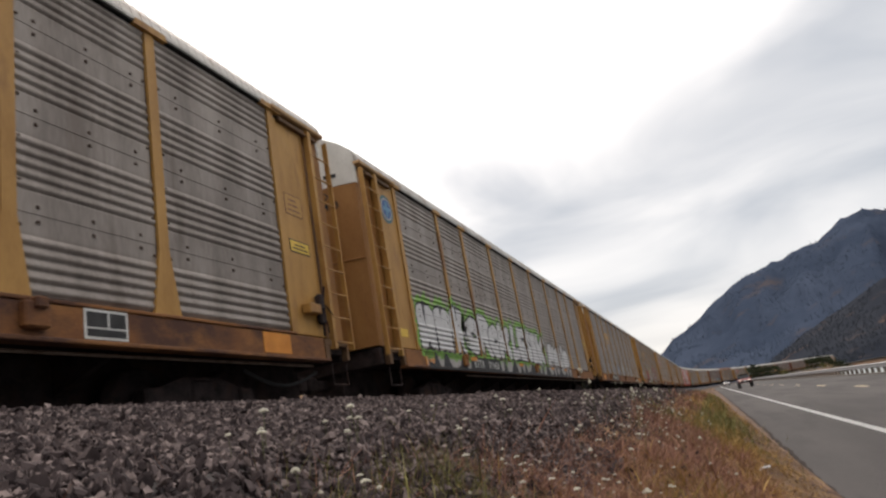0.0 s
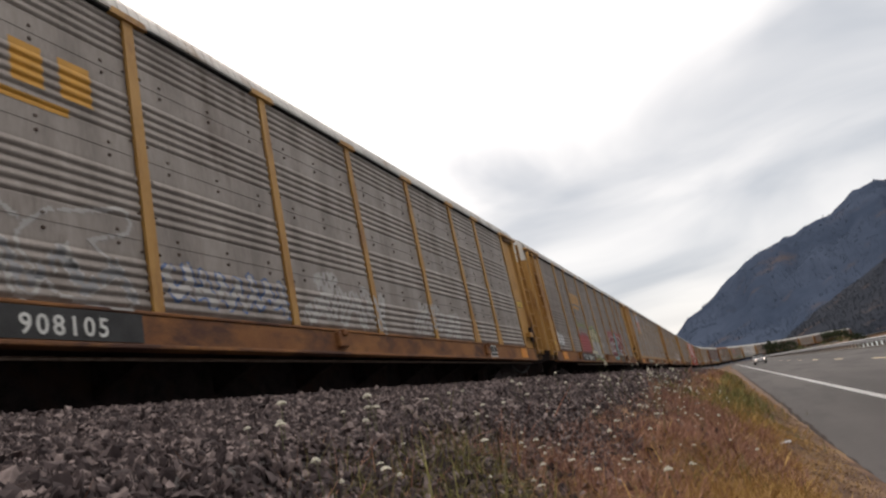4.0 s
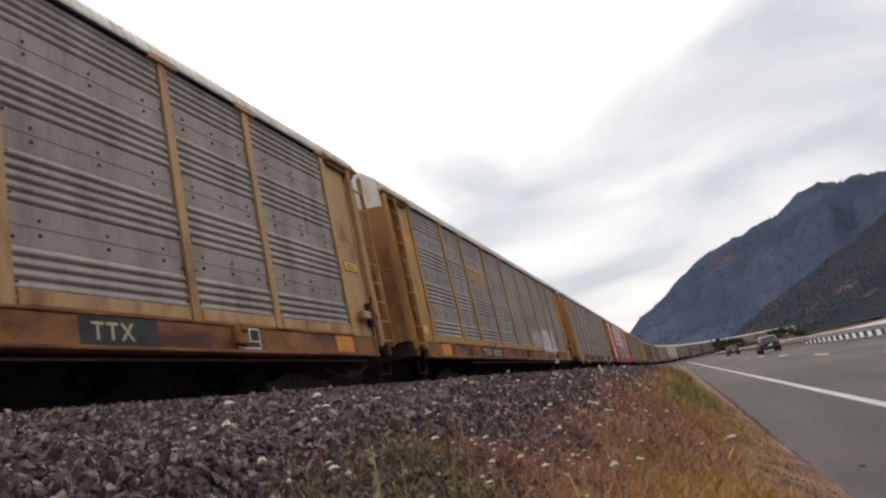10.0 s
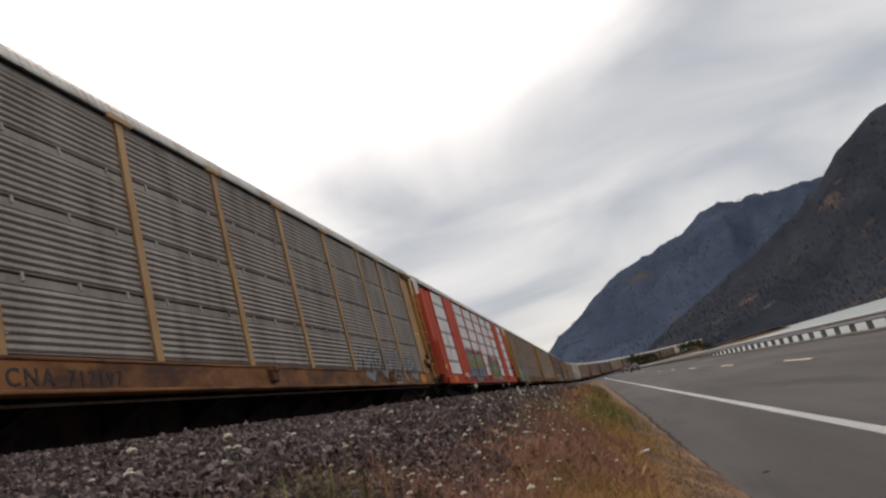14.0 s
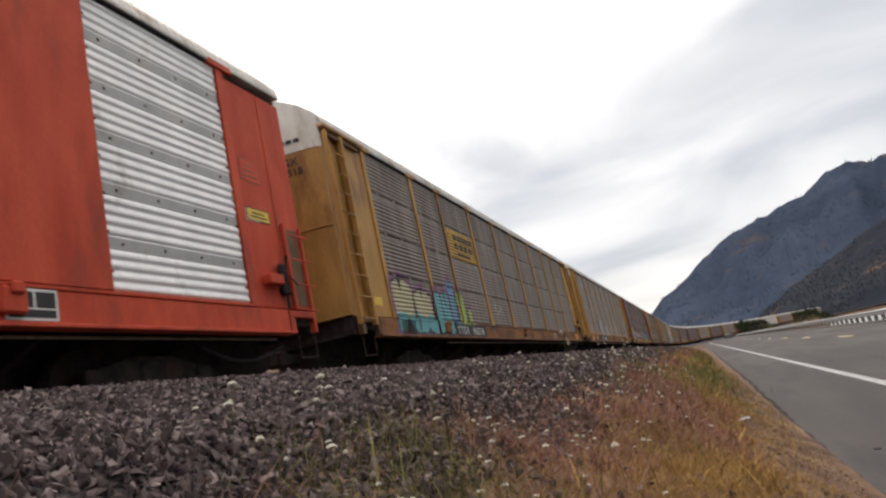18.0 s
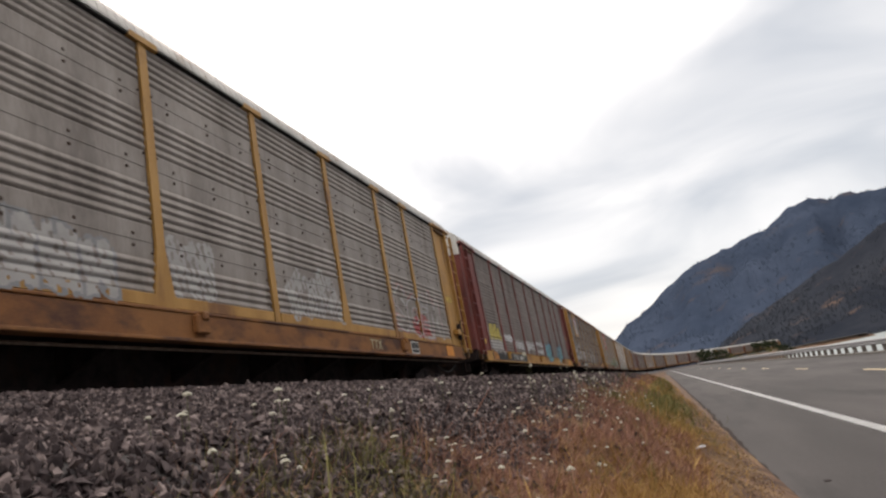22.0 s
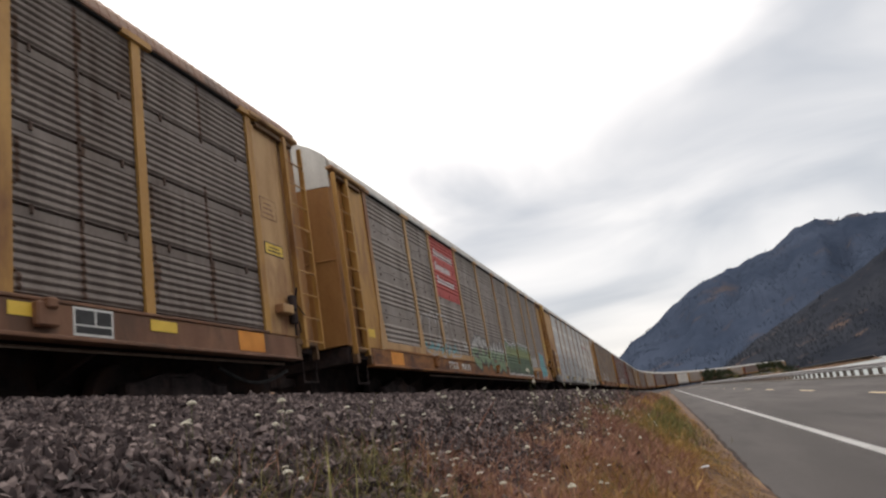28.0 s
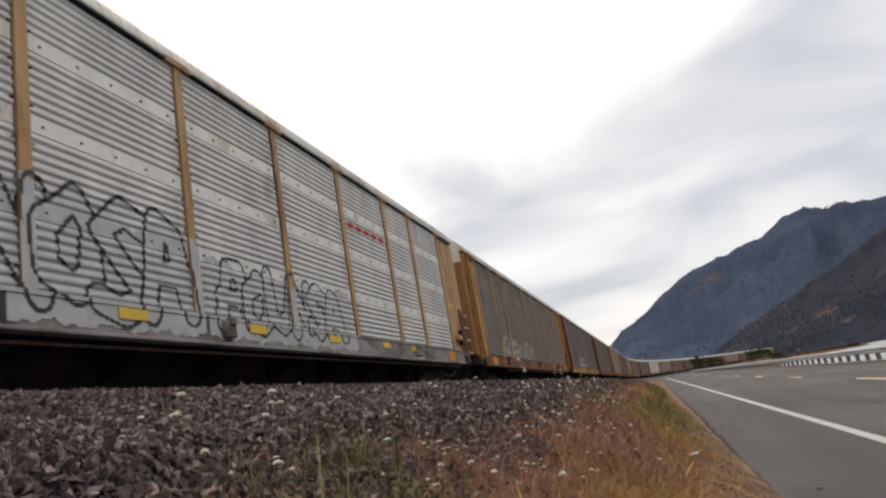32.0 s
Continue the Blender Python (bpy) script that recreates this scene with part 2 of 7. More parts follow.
GALV_L = mat("light galvanised steel", (0.43, 0.425, 0.425), (0.61, 0.605, 0.595), 2.0, 0.5, 0.1, 0.02, 40, (1, 1, 0.3), (0.34, 0.32, 0.30), 0.15, 1.2)
GRIMEW = mat("grimy white paint", (0.33, 0.31, 0.285), (0.50, 0.475, 0.44), 2.0, 0.6, 0, 0.03, 40, (1, 1, 0.3), (0.20, 0.14, 0.10), 0.4, 1.5)
GOLDP = mat("golden yellow paint", (0.42, 0.24, 0.035), (0.56, 0.34, 0.06), 3.0, 0.6, 0, 0.03, 40, (1, 1, 0.4), (0.24, 0.13, 0.05), 0.3)


# ---- mesh helpers ----
MESHES = {}


def mesh_of(key, verts, faces, mats, index=None, smooth=False):
    me = bpy.data.meshes.new(key if isinstance(key, str) else key[0])
    me.from_pydata([tuple(map(float, v)) for v in verts], [], [tuple(map(int, f)) for f in faces])
    for m in (mats if isinstance(mats, (list, tuple)) else [mats]):
        me.materials.append(m)
    if index is not None:
        me.polygons.foreach_set("material_index", np.array(index, dtype=np.int32))
    if smooth:
        me.polygons.foreach_set("use_smooth", np.ones(len(me.polygons), dtype=bool))
    me.update()
    return me


def hull(points):
    bm = bmesh.new()
    for p in points:
        bm.verts.new(p)
    r = bmesh.ops.convex_hull(bm, input=bm.verts[:])
    bmesh.ops.dissolve_limit(bm, angle_limit=0.01, verts=bm.verts[:], edges=bm.edges[:])
    bm.verts.index_update()
    v, f = [tuple(a.co) for a in bm.verts], [[b.index for b in a.verts] for a in bm.faces]
    bm.free()
    return v, f


def cbox(x0, x1, y0, y1, z0, z1, c=0.01):
    """A box with chamfered edges, as vertices and faces."""
    c = min(c, 0.3 * min(x1 - x0, y1 - y0, z1 - z0))
    pts = []
    for sx in (0, 1):
        for sy in (0, 1):
            for sz in (0, 1):
                X, Y, Z = (x0, x1)[sx], (y0, y1)[sy], (z0, z1)[sz]
                ix, iy, iz = (c, -c)[sx], (c, -c)[sy], (c, -c)[sz]
                pts += [(X, Y + iy, Z + iz), (X + ix, Y, Z + iz), (X + ix, Y + iy, Z)]
    return hull(pts)


def tube(p, q, r, n=8):
    """A round bar from p to q."""
    p, q = Vector(p), Vector(q)
    m = (q - p).to_track_quat("Z", "Y").to_matrix()
    v, f = [], []
    for e in (p, q):
        for i in range(n):
            a = 2 * math.pi * i / n
            v.append(tuple(e + m @ Vector((r * math.cos(a), r * math.sin(a), 0))))
    for i in range(n):
        j = (i + 1) % n
        f.append((i, j, n + j, n + i))
    f += [tuple(range(n - 1, -1, -1)), tuple(range(n, 2 * n))]
    return v, f


def pipe(points, r, n=6):
    """A round bar through several points, in one piece."""
    pts = [Vector(p) for p in points]
    v, f = [], []
    for i, p in enumerate(pts):
        d = pts[min(i + 1, len(pts) - 1)] - pts[max(i - 1, 0)]
        m = d.to_track_quat("Z", "Y").to_matrix()
        v += [tuple(p + m @ Vector((r * math.cos(2 * math.pi * k / n), r * math.sin(2 * math.pi * k / n), 0))) for k in range(n)]
    for j in range(len(pts) - 1):
        for i in range(n):
            k = (i + 1) % n
            f.append((j * n + i, j * n + k, (j + 1) * n + k, (j + 1) * n + i))
    f += [tuple(range(n - 1, -1, -1)), tuple(range((len(pts) - 1) * n, len(pts) * n))]
    return v, f


def prism(outline, y0, y1):
    """An outline of (x, z) points drawn out from y0 to y1."""
    n = len(outline)
    v = [(x, y0, z) for x, z in outline] + [(x, y1, z) for x, z in outline]
    f = [(i, (i + 1) % n, n + (i + 1) % n, n + i) for i in range(n)] + [tuple(range(n - 1, -1, -1)), tuple(range(n, 2 * n))]
    return v, f


def plate(outline, x0, x1):
    """An outline of (y, z) points drawn out from x0 to x1."""
    n = len(outline)
    v = [(x0, y, z) for y, z in outline] + [(x1, y, z) for y, z in outline]
    f = [(i, (i + 1) % n, n + (i + 1) % n, n + i) for i in range(n)] + [tuple(range(n - 1, -1, -1)), tuple(range(n, 2 * n))]
    return v, f


def joined(*shapes):
    v, f = [], []
    for sv, sf in shapes:
        o = len(v)
        v += list(sv)
        f += [tuple(i + o for i in face) for face in sf]
    return v, f


def cached(key, make, m, smooth=False):
    k = (key, m.name)
    if k not in MESHES:
        v, f = make()
        bm = bmesh.new()
        vs = [bm.verts.new(p) for p in v]
        for face in f:
            try:
                bm.faces.new([vs[i] for i in face])
            except ValueError:
                pass
        bmesh.ops.recalc_face_normals(bm, faces=bm.faces[:])
        me = bpy.data.meshes.new(key)
        bm.to_mesh(me)
        bm.free()
        me.materials.append(m)
        if smooth:
            me.polygons.foreach_set("use_smooth", np.ones(len(me.polygons), dtype=bool))
        MESHES[k] = me
    return MESHES[k]


def part(name, mesh, parent, loc=(0, 0, 0), label="", turn=0.0):
    ob = new(name, mesh)
    ob.parent = parent
    ob.location = loc
    if turn:
        ob.rotation_euler = (0, 0, turn)
    if label:
        ob["label"] = label
    return ob


def single(name, shape, m, label="", category="", kind="", smooth=False):
    ob = new(name, cached(name, lambda: shape, m, smooth))
    return tagged(ob, label, category, kind=kind)


# ---- the large structure: ground, ballast, track, road, river, mountains ----
PATH_T = np.array([on_track(s)[:2] for s in range(0, 1000, 5)])
PATH_R = np.array([on_road(s)[:2] for s in range(0, 560, 5)])


def track_dev(y):
    return np.interp(y, PATH_T[:, 1], PATH_T[:, 0] - XT)


def road_dev(y):
    return np.interp(y, PATH_R[:, 1], PATH_R[:, 0])


def rise(y):
    return 0.0046 * np.clip(y, -60, 240) - 0.03


BED_U = [-4000, -400, -60, -20, -14.5, -13.2, -11.9, -9.2, -5.6, -3.05, -2.75, -1.2, 0.9, 3.5, 14]
BED_Z = [-1.0, -1.0, -1.0, -1.0, -0.6, -0.1, 0.40, 0.42, 0.42, 0.43, 0.36, 0.0, -1.25, -2.8, -9.0]
LAND_U = [-60, -1.2, 0.6, 11.2, 12.2, 15, 20, 60, 200]
LAND_Z = [-2.8, -2.4, -1.29, -1.29, -1.5, -3.2, -6.0, -7.0, -7.5]


def ground_z(x, y):
    ut, ur = x - track_dev(y), x - road_dev(y)
    bed = np.interp(ut, BED_U, BED_Z)
    land = np.interp(ur, LAND_U, LAND_Z) + rise(y)
    # a made-up low bank beyond the track, near by, hiding sky under the cars
    bank = np.interp(ut, [-400, -60, -20, -14.5], [40.0, 10.0, 5.0, -0.6]) * np.clip((150 - y) / 60, 0, 1) - 0.6 * np.clip((y - 90) / 60, 0, 1)
    bed = np.where(ut < -14.5, np.maximum(bank, bed), bed)
    z = np.maximum(bed, land)
    # beyond the bend the flat valley floor closes in front of the mountain
    far = np.clip((y - 150) / 60, 0, 1) * np.clip((0.15 * y + 4 - x) / 6, 0, 1)
    z = z * (1 - far) + np.maximum(z, -0.45) * far
    return z


def grid_mesh(name, xs, ys, zf, m, smooth=True):
    X, Y = np.meshgrid(xs, ys)
    Z = zf(X, Y)
    v = np.stack([X, Y, Z], -1).reshape(-1, 3)
    nx, ny = len(xs), len(ys)
    i = (np.arange(ny - 1)[:, None] * nx + np.arange(nx - 1)).reshape(-1)
    f = np.stack([i, i + 1, i + nx + 1, i + nx], 1)
    me = bpy.data.meshes.new(name)
    me.from_pydata(v.tolist(), [], f.tolist())
    me.materials.append(m)
    me.polygons.foreach_set("use_smooth", np.full(len(f), smooth))
    return me


def bumpy(x, y):
    """Uneven soil on the grassy slope, smooth under the road and the track."""
    n = 0.035 * np.sin(2.3 * x + 1.7 * y) + 0.03 * np.sin(5.1 * x - 3.3 * y + 1) + 0.02 * np.sin(9.7 * x + 7.9 * y)
    near = np.clip((x + 1.3) / 0.4, 0, 1) * np.clip((0.75 - x) / 0.3, 0, 1) * (y < 60)
    return ground_z(x, y) + n * near


xs = np.unique(np.concatenate([np.linspace(-4000, -100, 14), np.linspace(-100, -17, 12), np.linspace(-17, -4, 27), np.linspace(-4, 2, 61),
                               np.linspace(2, 20, 25), np.linspace(20, 120, 34), np.linspace(120, 400, 30), np.linspace(400, 4000, 16)]))
ys = np.unique(np.concatenate([np.linspace(-1100, -20, 14), np.linspace(-20, 0, 11), np.linspace(0, 20, 101), np.linspace(20, 80, 61),
                               np.linspace(80, 700, 90), np.linspace(700, 4500, 20)]))
ground = tagged(new("ground", grid_mesh("ground", xs, ys, bumpy, GROUND)),
                "dry brown earth and grass slope between track and road", "ground", kind="structure")


def swept(name, outline, at, s_values, m, closed=False, climb=None):
    """A cross-section of (offset, z) carried along a line."""
    v, f, n = [], [], len(outline)
    for s in s_values:
        for off, z in outline:
            x, y, _ = at(s, off)
            v.append((x, y, z + (climb(s) if climb else 0.0)))
    for j in range(len(s_values) - 1):
        for i in range(n if closed else n - 1):
            k = (i + 1) % n
            f.append((j * n + i, j * n + k, (j + 1) * n + k, (j + 1) * n + i))
    if closed:
        f += [tuple(range(n)), tuple(range((len(s_values) - 1) * n, len(s_values) * n))]
    return cached(name, lambda: (v, f), m)


S_TRACK = [-900, -60, -20] + list(range(0, 176, 25)) + list(range(182, 1000, 7))
S_ROAD = [-1000, -60, -20, 0, 60, 120, 180] + list(range(215, 560, 8))
bed = [(-4.7, -0.1), (-4.4, 0.43), (-1.6, 0.45), (1.6, 0.45), (4.22, 0.46), (4.50, 0.42), (5.2, 0.26), (6.15, 0.03), (6.3, -0.12)]
ballast = tagged(new("ballast_bed", swept("ballast_bed", bed, on_track, S_TRACK, STONE)), "grey crushed-stone track bed", "track bed", kind="structure")
road = [(0.64, -1.40), (0.78, ROAD_Z), (6.2, ROAD_Z + 0.02), (10.9, ROAD_Z - 0.02), (11.2, -1.40)]
tagged(new("road", swept("road", road, on_road, S_ROAD, ASPHALT, climb=road_rise)), "grey worn asphalt two-lane highway", "road", kind="structure")


def road_line(name, off, width, s_values, m, label):
    z0 = ROAD_Z + np.interp(off, [0.9, 6.2, 10.9], [0, 0.02, -0.02])
    shape = [(off - width / 2, z0 + 0.002), (off - width / 2, z0 + 0.006), (off + width / 2, z0 + 0.006), (off + width / 2, z0 + 0.002)]
    return tagged(new(name, swept(name + str(s_values[0]), shape, on_road, s_values, m, True, road_rise)), label, "road marking", kind="structure")


road_line("edge_line", 2.5, 0.155, S_ROAD, LINEW, "worn white painted edge line on the road")
road_line("edge_line", 9.75, 0.13, S_ROAD, LINEW, "worn white painted edge line on the road")
for s in np.arange(-14, 380, 12.2):
    road_line("lane_dash", 6.15, 0.12, [float(s), float(s + 1.5), float(s + 3.05)], LINEY, "worn yellowish lane dash on the asphalt")

# rails and sleepers
for side in (-0.7525, 0.7525):
    shape = [(side - 0.07, RAIL - 0.17), (side - 0.07, RAIL - 0.155), (side - 0.012, RAIL - 0.14), (side - 0.012, RAIL - 0.04), (side - 0.035, RAIL - 0.03),
             (side - 0.035, RAIL - 0.005), (side - 0.028, RAIL), (side + 0.028, RAIL), (side + 0.035, RAIL - 0.005), (side + 0.035, RAIL - 0.03),
             (side + 0.012, RAIL - 0.04), (side + 0.012, RAIL - 0.14), (side + 0.07, RAIL - 0.155), (side + 0.07, RAIL - 0.17)]
    tagged(new("rail", swept("rail" + str(side), shape, on_track, S_TRACK, RAILM, True)), "worn steel rail on sleepers", "rail", kind="structure")
TIEM = mat("creosoted sleeper", (0.03, 0.022, 0.018), (0.08, 0.06, 0.05), 6, 0.9, 0, 0.3)
tie_mesh = cached("sleeper", lambda: cbox(-1.3, 1.3, -0.115, 0.115, -0.10, 0.09, 0.01), TIEM)
track_base = tagged(new("sleepers"), "dark timber sleepers under the rails", "sleeper", kind="structure")
for i in range(130):
    part("sleeper", tie_mesh, track_base, (XT, -8 + i * 0.53, RAIL - 0.25))


WATER = mat("pale river water", (0.22, 0.255, 0.25), (0.29, 0.325, 0.315), 0.05, 0.4, 0, 0.15, 0.8, (1, 1, 1))
me = grid_mesh("river", np.linspace(20, 5000, 20), np.linspace(-800, 4000, 20), lambda x, y: x * 0 - 3.0, WATER)
tagged(new("river", me), "calm pale grey river beyond the road", "river", kind="structure")
# distance haze is mixed into both slope colours as a pale blue tint
FOREST = mat("haze-blue forested slope", (0.032, 0.045, 0.071), (0.053, 0.069, 0.103), 0.006, 1.0, 0, 0.0, 0.05, (1, 1, 1), (0.078, 0.068, 0.074), 0.10, 0.008, spec=0.0)
CRAG = mat("haze-tinted forested crag", (0.022, 0.026, 0.035), (0.042, 0.046, 0.056), 0.008, 1.0, 0, 0.0, 0.06, (1, 1, 1), (0.125, 0.086, 0.070), 0.10, 0.012, spec=0.0)


def fbm(x, y, octaves=5, seed=0.0):
    return np.array([noise.fractal(Vector((float(a), float(b), seed)), 0.9, 2.1, octaves) for a, b in zip(np.ravel(x), np.ravel(y))]).reshape(np.shape(x))


def mountain(name, az0, az1, r0, r1, r2, crest_az, crest_el, seed, label, m):
    """A ridge round the valley: foot at r0, crest at r1, far side to r2; the crest's height angle over the compass."""
    naz, nr = 150, 44
    A = np.radians(np.linspace(az0, az1, naz))
    q = np.linspace(0, 1, nr)
    AZ, Q = np.meshgrid(A, q)
    R = np.where(Q < 0.75, r0 + (r1 - r0) * Q / 0.75, r1 + (r2 - r1) * (Q - 0.75) / 0.25)
    EL = np.interp(np.degrees(AZ), crest_az, crest_el)
    H = 1.03 * r1 * np.tan(np.radians(EL)) + 6
    rise = np.where(Q < 0.75, (Q / 0.75) ** 1.15, 1 - 0.6 * (np.maximum(Q - 0.75, 0) / 0.25) ** 1.5)
    X, Y = R * np.sin(AZ), R * np.cos(AZ)
    n = fbm(X / 260, Y / 260, 6, seed)
    gully = np.abs(fbm(np.degrees(AZ) * 0.32, Q * 1.1, 4, seed + 9))
    Z = -6 + H * rise * (1 + (0.10 * n - 0.28 * gully * np.sin(np.pi * np.clip(Q / 0.78, 0, 1)))) + 5 * n * np.minimum(Q * 4, 1)
    v = np.stack([X, Y, Z], -1).reshape(-1, 3)
    i = (np.arange(nr - 1)[:, None] * naz + np.arange(naz - 1)).reshape(-1)
    f = np.stack([i, i + 1, i + naz + 1, i + naz], 1)
    me = bpy.data.meshes.new(name)
    me.from_pydata(v.tolist(), [], f.tolist())
    me.materials.append(m)
    me.polygons.foreach_set("use_smooth", np.ones(len(f), dtype=bool))
    return tagged(new(name, me), label, "mountain", kind="structure"), v


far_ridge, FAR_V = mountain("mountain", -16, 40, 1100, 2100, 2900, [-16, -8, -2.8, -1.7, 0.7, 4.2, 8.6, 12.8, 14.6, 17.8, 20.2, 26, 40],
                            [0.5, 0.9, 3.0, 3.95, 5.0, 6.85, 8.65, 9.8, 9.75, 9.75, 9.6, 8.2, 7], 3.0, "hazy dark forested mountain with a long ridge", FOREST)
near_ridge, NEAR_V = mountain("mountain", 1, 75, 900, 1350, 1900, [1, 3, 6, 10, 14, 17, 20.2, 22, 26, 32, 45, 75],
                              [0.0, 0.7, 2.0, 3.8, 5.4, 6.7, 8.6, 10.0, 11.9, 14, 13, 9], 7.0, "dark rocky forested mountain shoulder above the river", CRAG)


# out-of-view ridge, added to cut the low sky light on the train
mountain("mountain", 74, 178, 900, 1350, 1900, [74, 100, 140, 178], [9, 15, 16, 12], 5.0, "unseen added mountain that blocks low light from the right", CRAG)


# ---- loose ballast, grass and flowers beside the track ----
rng = np.random.default_rng(7)


def bed_z(x):
    return np.interp(x - XT, [o for o, _ in bed], [z for _, z in bed])


def scatter(base_list, pos, size, rot, squash, name, m, smooth=False, index=None, mats=None):
    """One mesh of many small pieces: base shapes, placed, turned and scaled."""
    vs, fs, mi, off = [], [], [], 0
    for i in range(len(pos)):
        bv, bf = base_list[i % len(base_list)]
        a, b, c = rot[i]
        ca, sa, cb, sb, cc, sc = math.cos(a), math.sin(a), math.cos(b), math.sin(b), math.cos(c), math.sin(c)
        R = np.array([[cc * cb, cc * sb * sa - sc * ca, cc * sb * ca + sc * sa], [sc * cb, sc * sb * sa + cc * ca, sc * sb * ca - cc * sa], [-sb, cb * sa, cb * ca]])
        vs.append((bv * squash[i] * size[i]) @ R.T + pos[i])
        fs.append(bf + off)
        off += len(bv)
        if index is not None:
            mi.append(np.full(len(bf), index[i]))
    V, F = np.concatenate(vs), np.concatenate(fs)
    me = bpy.data.meshes.new(name)
    me.vertices.add(len(V))
    me.vertices.foreach_set("co", V.ravel())
    k = F.shape[1]
    me.loops.add(F.size)
    me.loops.foreach_set("vertex_index", F.ravel().astype(np.int32))
    me.polygons.add(len(F))
    me.polygons.foreach_set("loop_start", np.arange(0, F.size, k, dtype=np.int32))
    for mm in (mats or [m]):
        me.materials.append(mm)
    if index is not None:
        me.polygons.foreach_set("material_index", np.concatenate(mi).astype(np.int32))
    me.polygons.foreach_set("use_smooth", np.zeros(len(F), dtype=bool))
    me.update(calc_edges=True)
    me.validate()
    return me


def stone_bases(n):
    """Broken stones: hulls of a few random points."""
    out = []
    for i in range(n):
        p = rng.normal(size=(8, 3))
        p /= np.linalg.norm(p, axis=1)[:, None] * rng.uniform(0.85, 1.3, (8, 1))
        bm = bmesh.new()
        for q in p:
            bm.verts.new(q)
        bmesh.ops.convex_hull(bm, input=bm.verts[:])
        bmesh.ops.triangulate(bm, faces=bm.faces[:])
        bm.verts.index_update()
        out.append((np.array([a.co[:] for a in bm.verts]), np.array([[b.index for b in a.verts] for a in bm.faces])))
        bm.free()
    return out


def island_material(name, dark, light, mid, rough=0.9, spec=0.2):
    m = bpy.data.materials.new(name)
    m.use_nodes = True
    nt = m.node_tree
    L = nt.links.new
    b = nt.nodes["Principled BSDF"]
    g = node(nt, "ShaderNodeNewGeometry")
    tc = node(nt, "ShaderNodeTexCoord")
    n = node(nt, "ShaderNodeTexNoise")
    n.inputs["Scale"].default_value, n.inputs["Detail"].default_value = 40, 4
    L(tc.outputs["Object"], n.inputs["Vector"])
    r = node(nt, "ShaderNodeValToRGB")
    e = r.color_ramp.elements
    e[0].position, e[0].color = 0.0, (*dark, 1)
    e[1].position, e[1].color = 1.0, (*light, 1)
    k = r.color_ramp.elements.new(0.6)
    k.color = (*mid, 1)
    s = math_node(nt, "ADD", math_node(nt, "MULTIPLY", g.outputs["Random Per Island"], 0.8), math_node(nt, "MULTIPLY", math_node(nt, "SUBTRACT", n.outputs[0], 0.35), 0.6))
    L(s, r.inputs[0]), L(r.outputs[0], b.inputs["Base Color"])
    b.inputs["Roughness"].default_value, b.inputs["Specular IOR Level"].default_value = rough, spec
    bp = node(nt, "ShaderNodeBump")
    bp.inputs["Strength"].default_value, bp.inputs["Distance"].default_value = 0.5, 0.005
    L(n.outputs[0], bp.inputs["Height"]), L(bp.outputs[0], b.inputs["Normal"])
    return m


STONES = island_material("broken grey stone", (0.020, 0.0145, 0.016), (0.31, 0.245, 0.23), (0.080, 0.060, 0.060), 0.85)


def patch(x, y, a, b):
    """Where one kind of grass outgrows another."""
    return np.sin(1.9 * x + 0.7 * y + a) + np.sin(0.55 * y - 1.3 * x + b) + 0.6 * np.sin(3.7 * x + 2.1 * y + a * b)


def gravel():
    xs, ys, ss = [], [], []
    for y0, y1, density, s0, s1 in ((-5, 0.4, 2600, 0.012, 0.024), (0.4, 2.6, 9000, 0.008, 0.019), (2.6, 4.5, 5600, 0.009, 0.020), (4.5, 9, 2200, 0.012, 0.023), (9, 18, 620, 0.02, 0.036), (18, 45, 150, 0.03, 0.05)):
        n = int((y1 - y0) * 2.9 * density)
        x = rng.uniform(-3.3, -0.4, n)
        y = rng.uniform(y0, y1, n)
        keep = rng.uniform(size=n) < np.clip((-0.74 - x + 0.10 * patch(x, y, 0.7, 2.2)) / 0.40 + 0.35, 0, 1)
        s = rng.uniform(s0, s1, n) * np.where(rng.uniform(size=n) < 0.06, 1.45, 1)
        xs.append(x[keep]), ys.append(y[keep]), ss.append(s[keep])
    # a thin scatter that rolled down into the grass
    n = 900
    xs.append(-0.8 + rng.exponential(0.22, n)), ys.append(rng.uniform(0.8, 12, n)), ss.append(rng.uniform(0.012, 0.028, n))
    x, y, s = np.concatenate(xs), np.concatenate(ys), np.concatenate(ss)
    z = np.where(x < -0.99, np.maximum(bed_z(x), bumpy(x, y)), bumpy(x, y)) + rng.uniform(-0.2, 0.75, len(x)) * s
    n = len(x)
    me = scatter(stone_bases(12), np.stack([x, y, z], 1), s, rng.uniform(0, 6.28, (n, 3)), np.stack([rng.uniform(1.0, 1.7, n), rng.uniform(0.8, 1.25, n), rng.uniform(0.4, 0.85, n)], 1), "gravel", STONES)
    tagged(new("gravel", me), "loose angular dark grey ballast stones", "gravel", kind="stuff")


gravel()

# grass: bent blades, each two joined triangles
RED_GRASS = island_material("reddish dead grass", (0.14, 0.066, 0.052), (0.52, 0.31, 0.21), (0.30, 0.152, 0.110))
STRAW = island_material("straw-yellow dry grass", (0.19, 0.105, 0.035), (0.58, 0.38, 0.15), (0.40, 0.235, 0.08))
GREEN = island_material("green grass", (0.075, 0.070, 0.024), (0.29, 0.26, 0.10), (0.165, 0.152, 0.055))
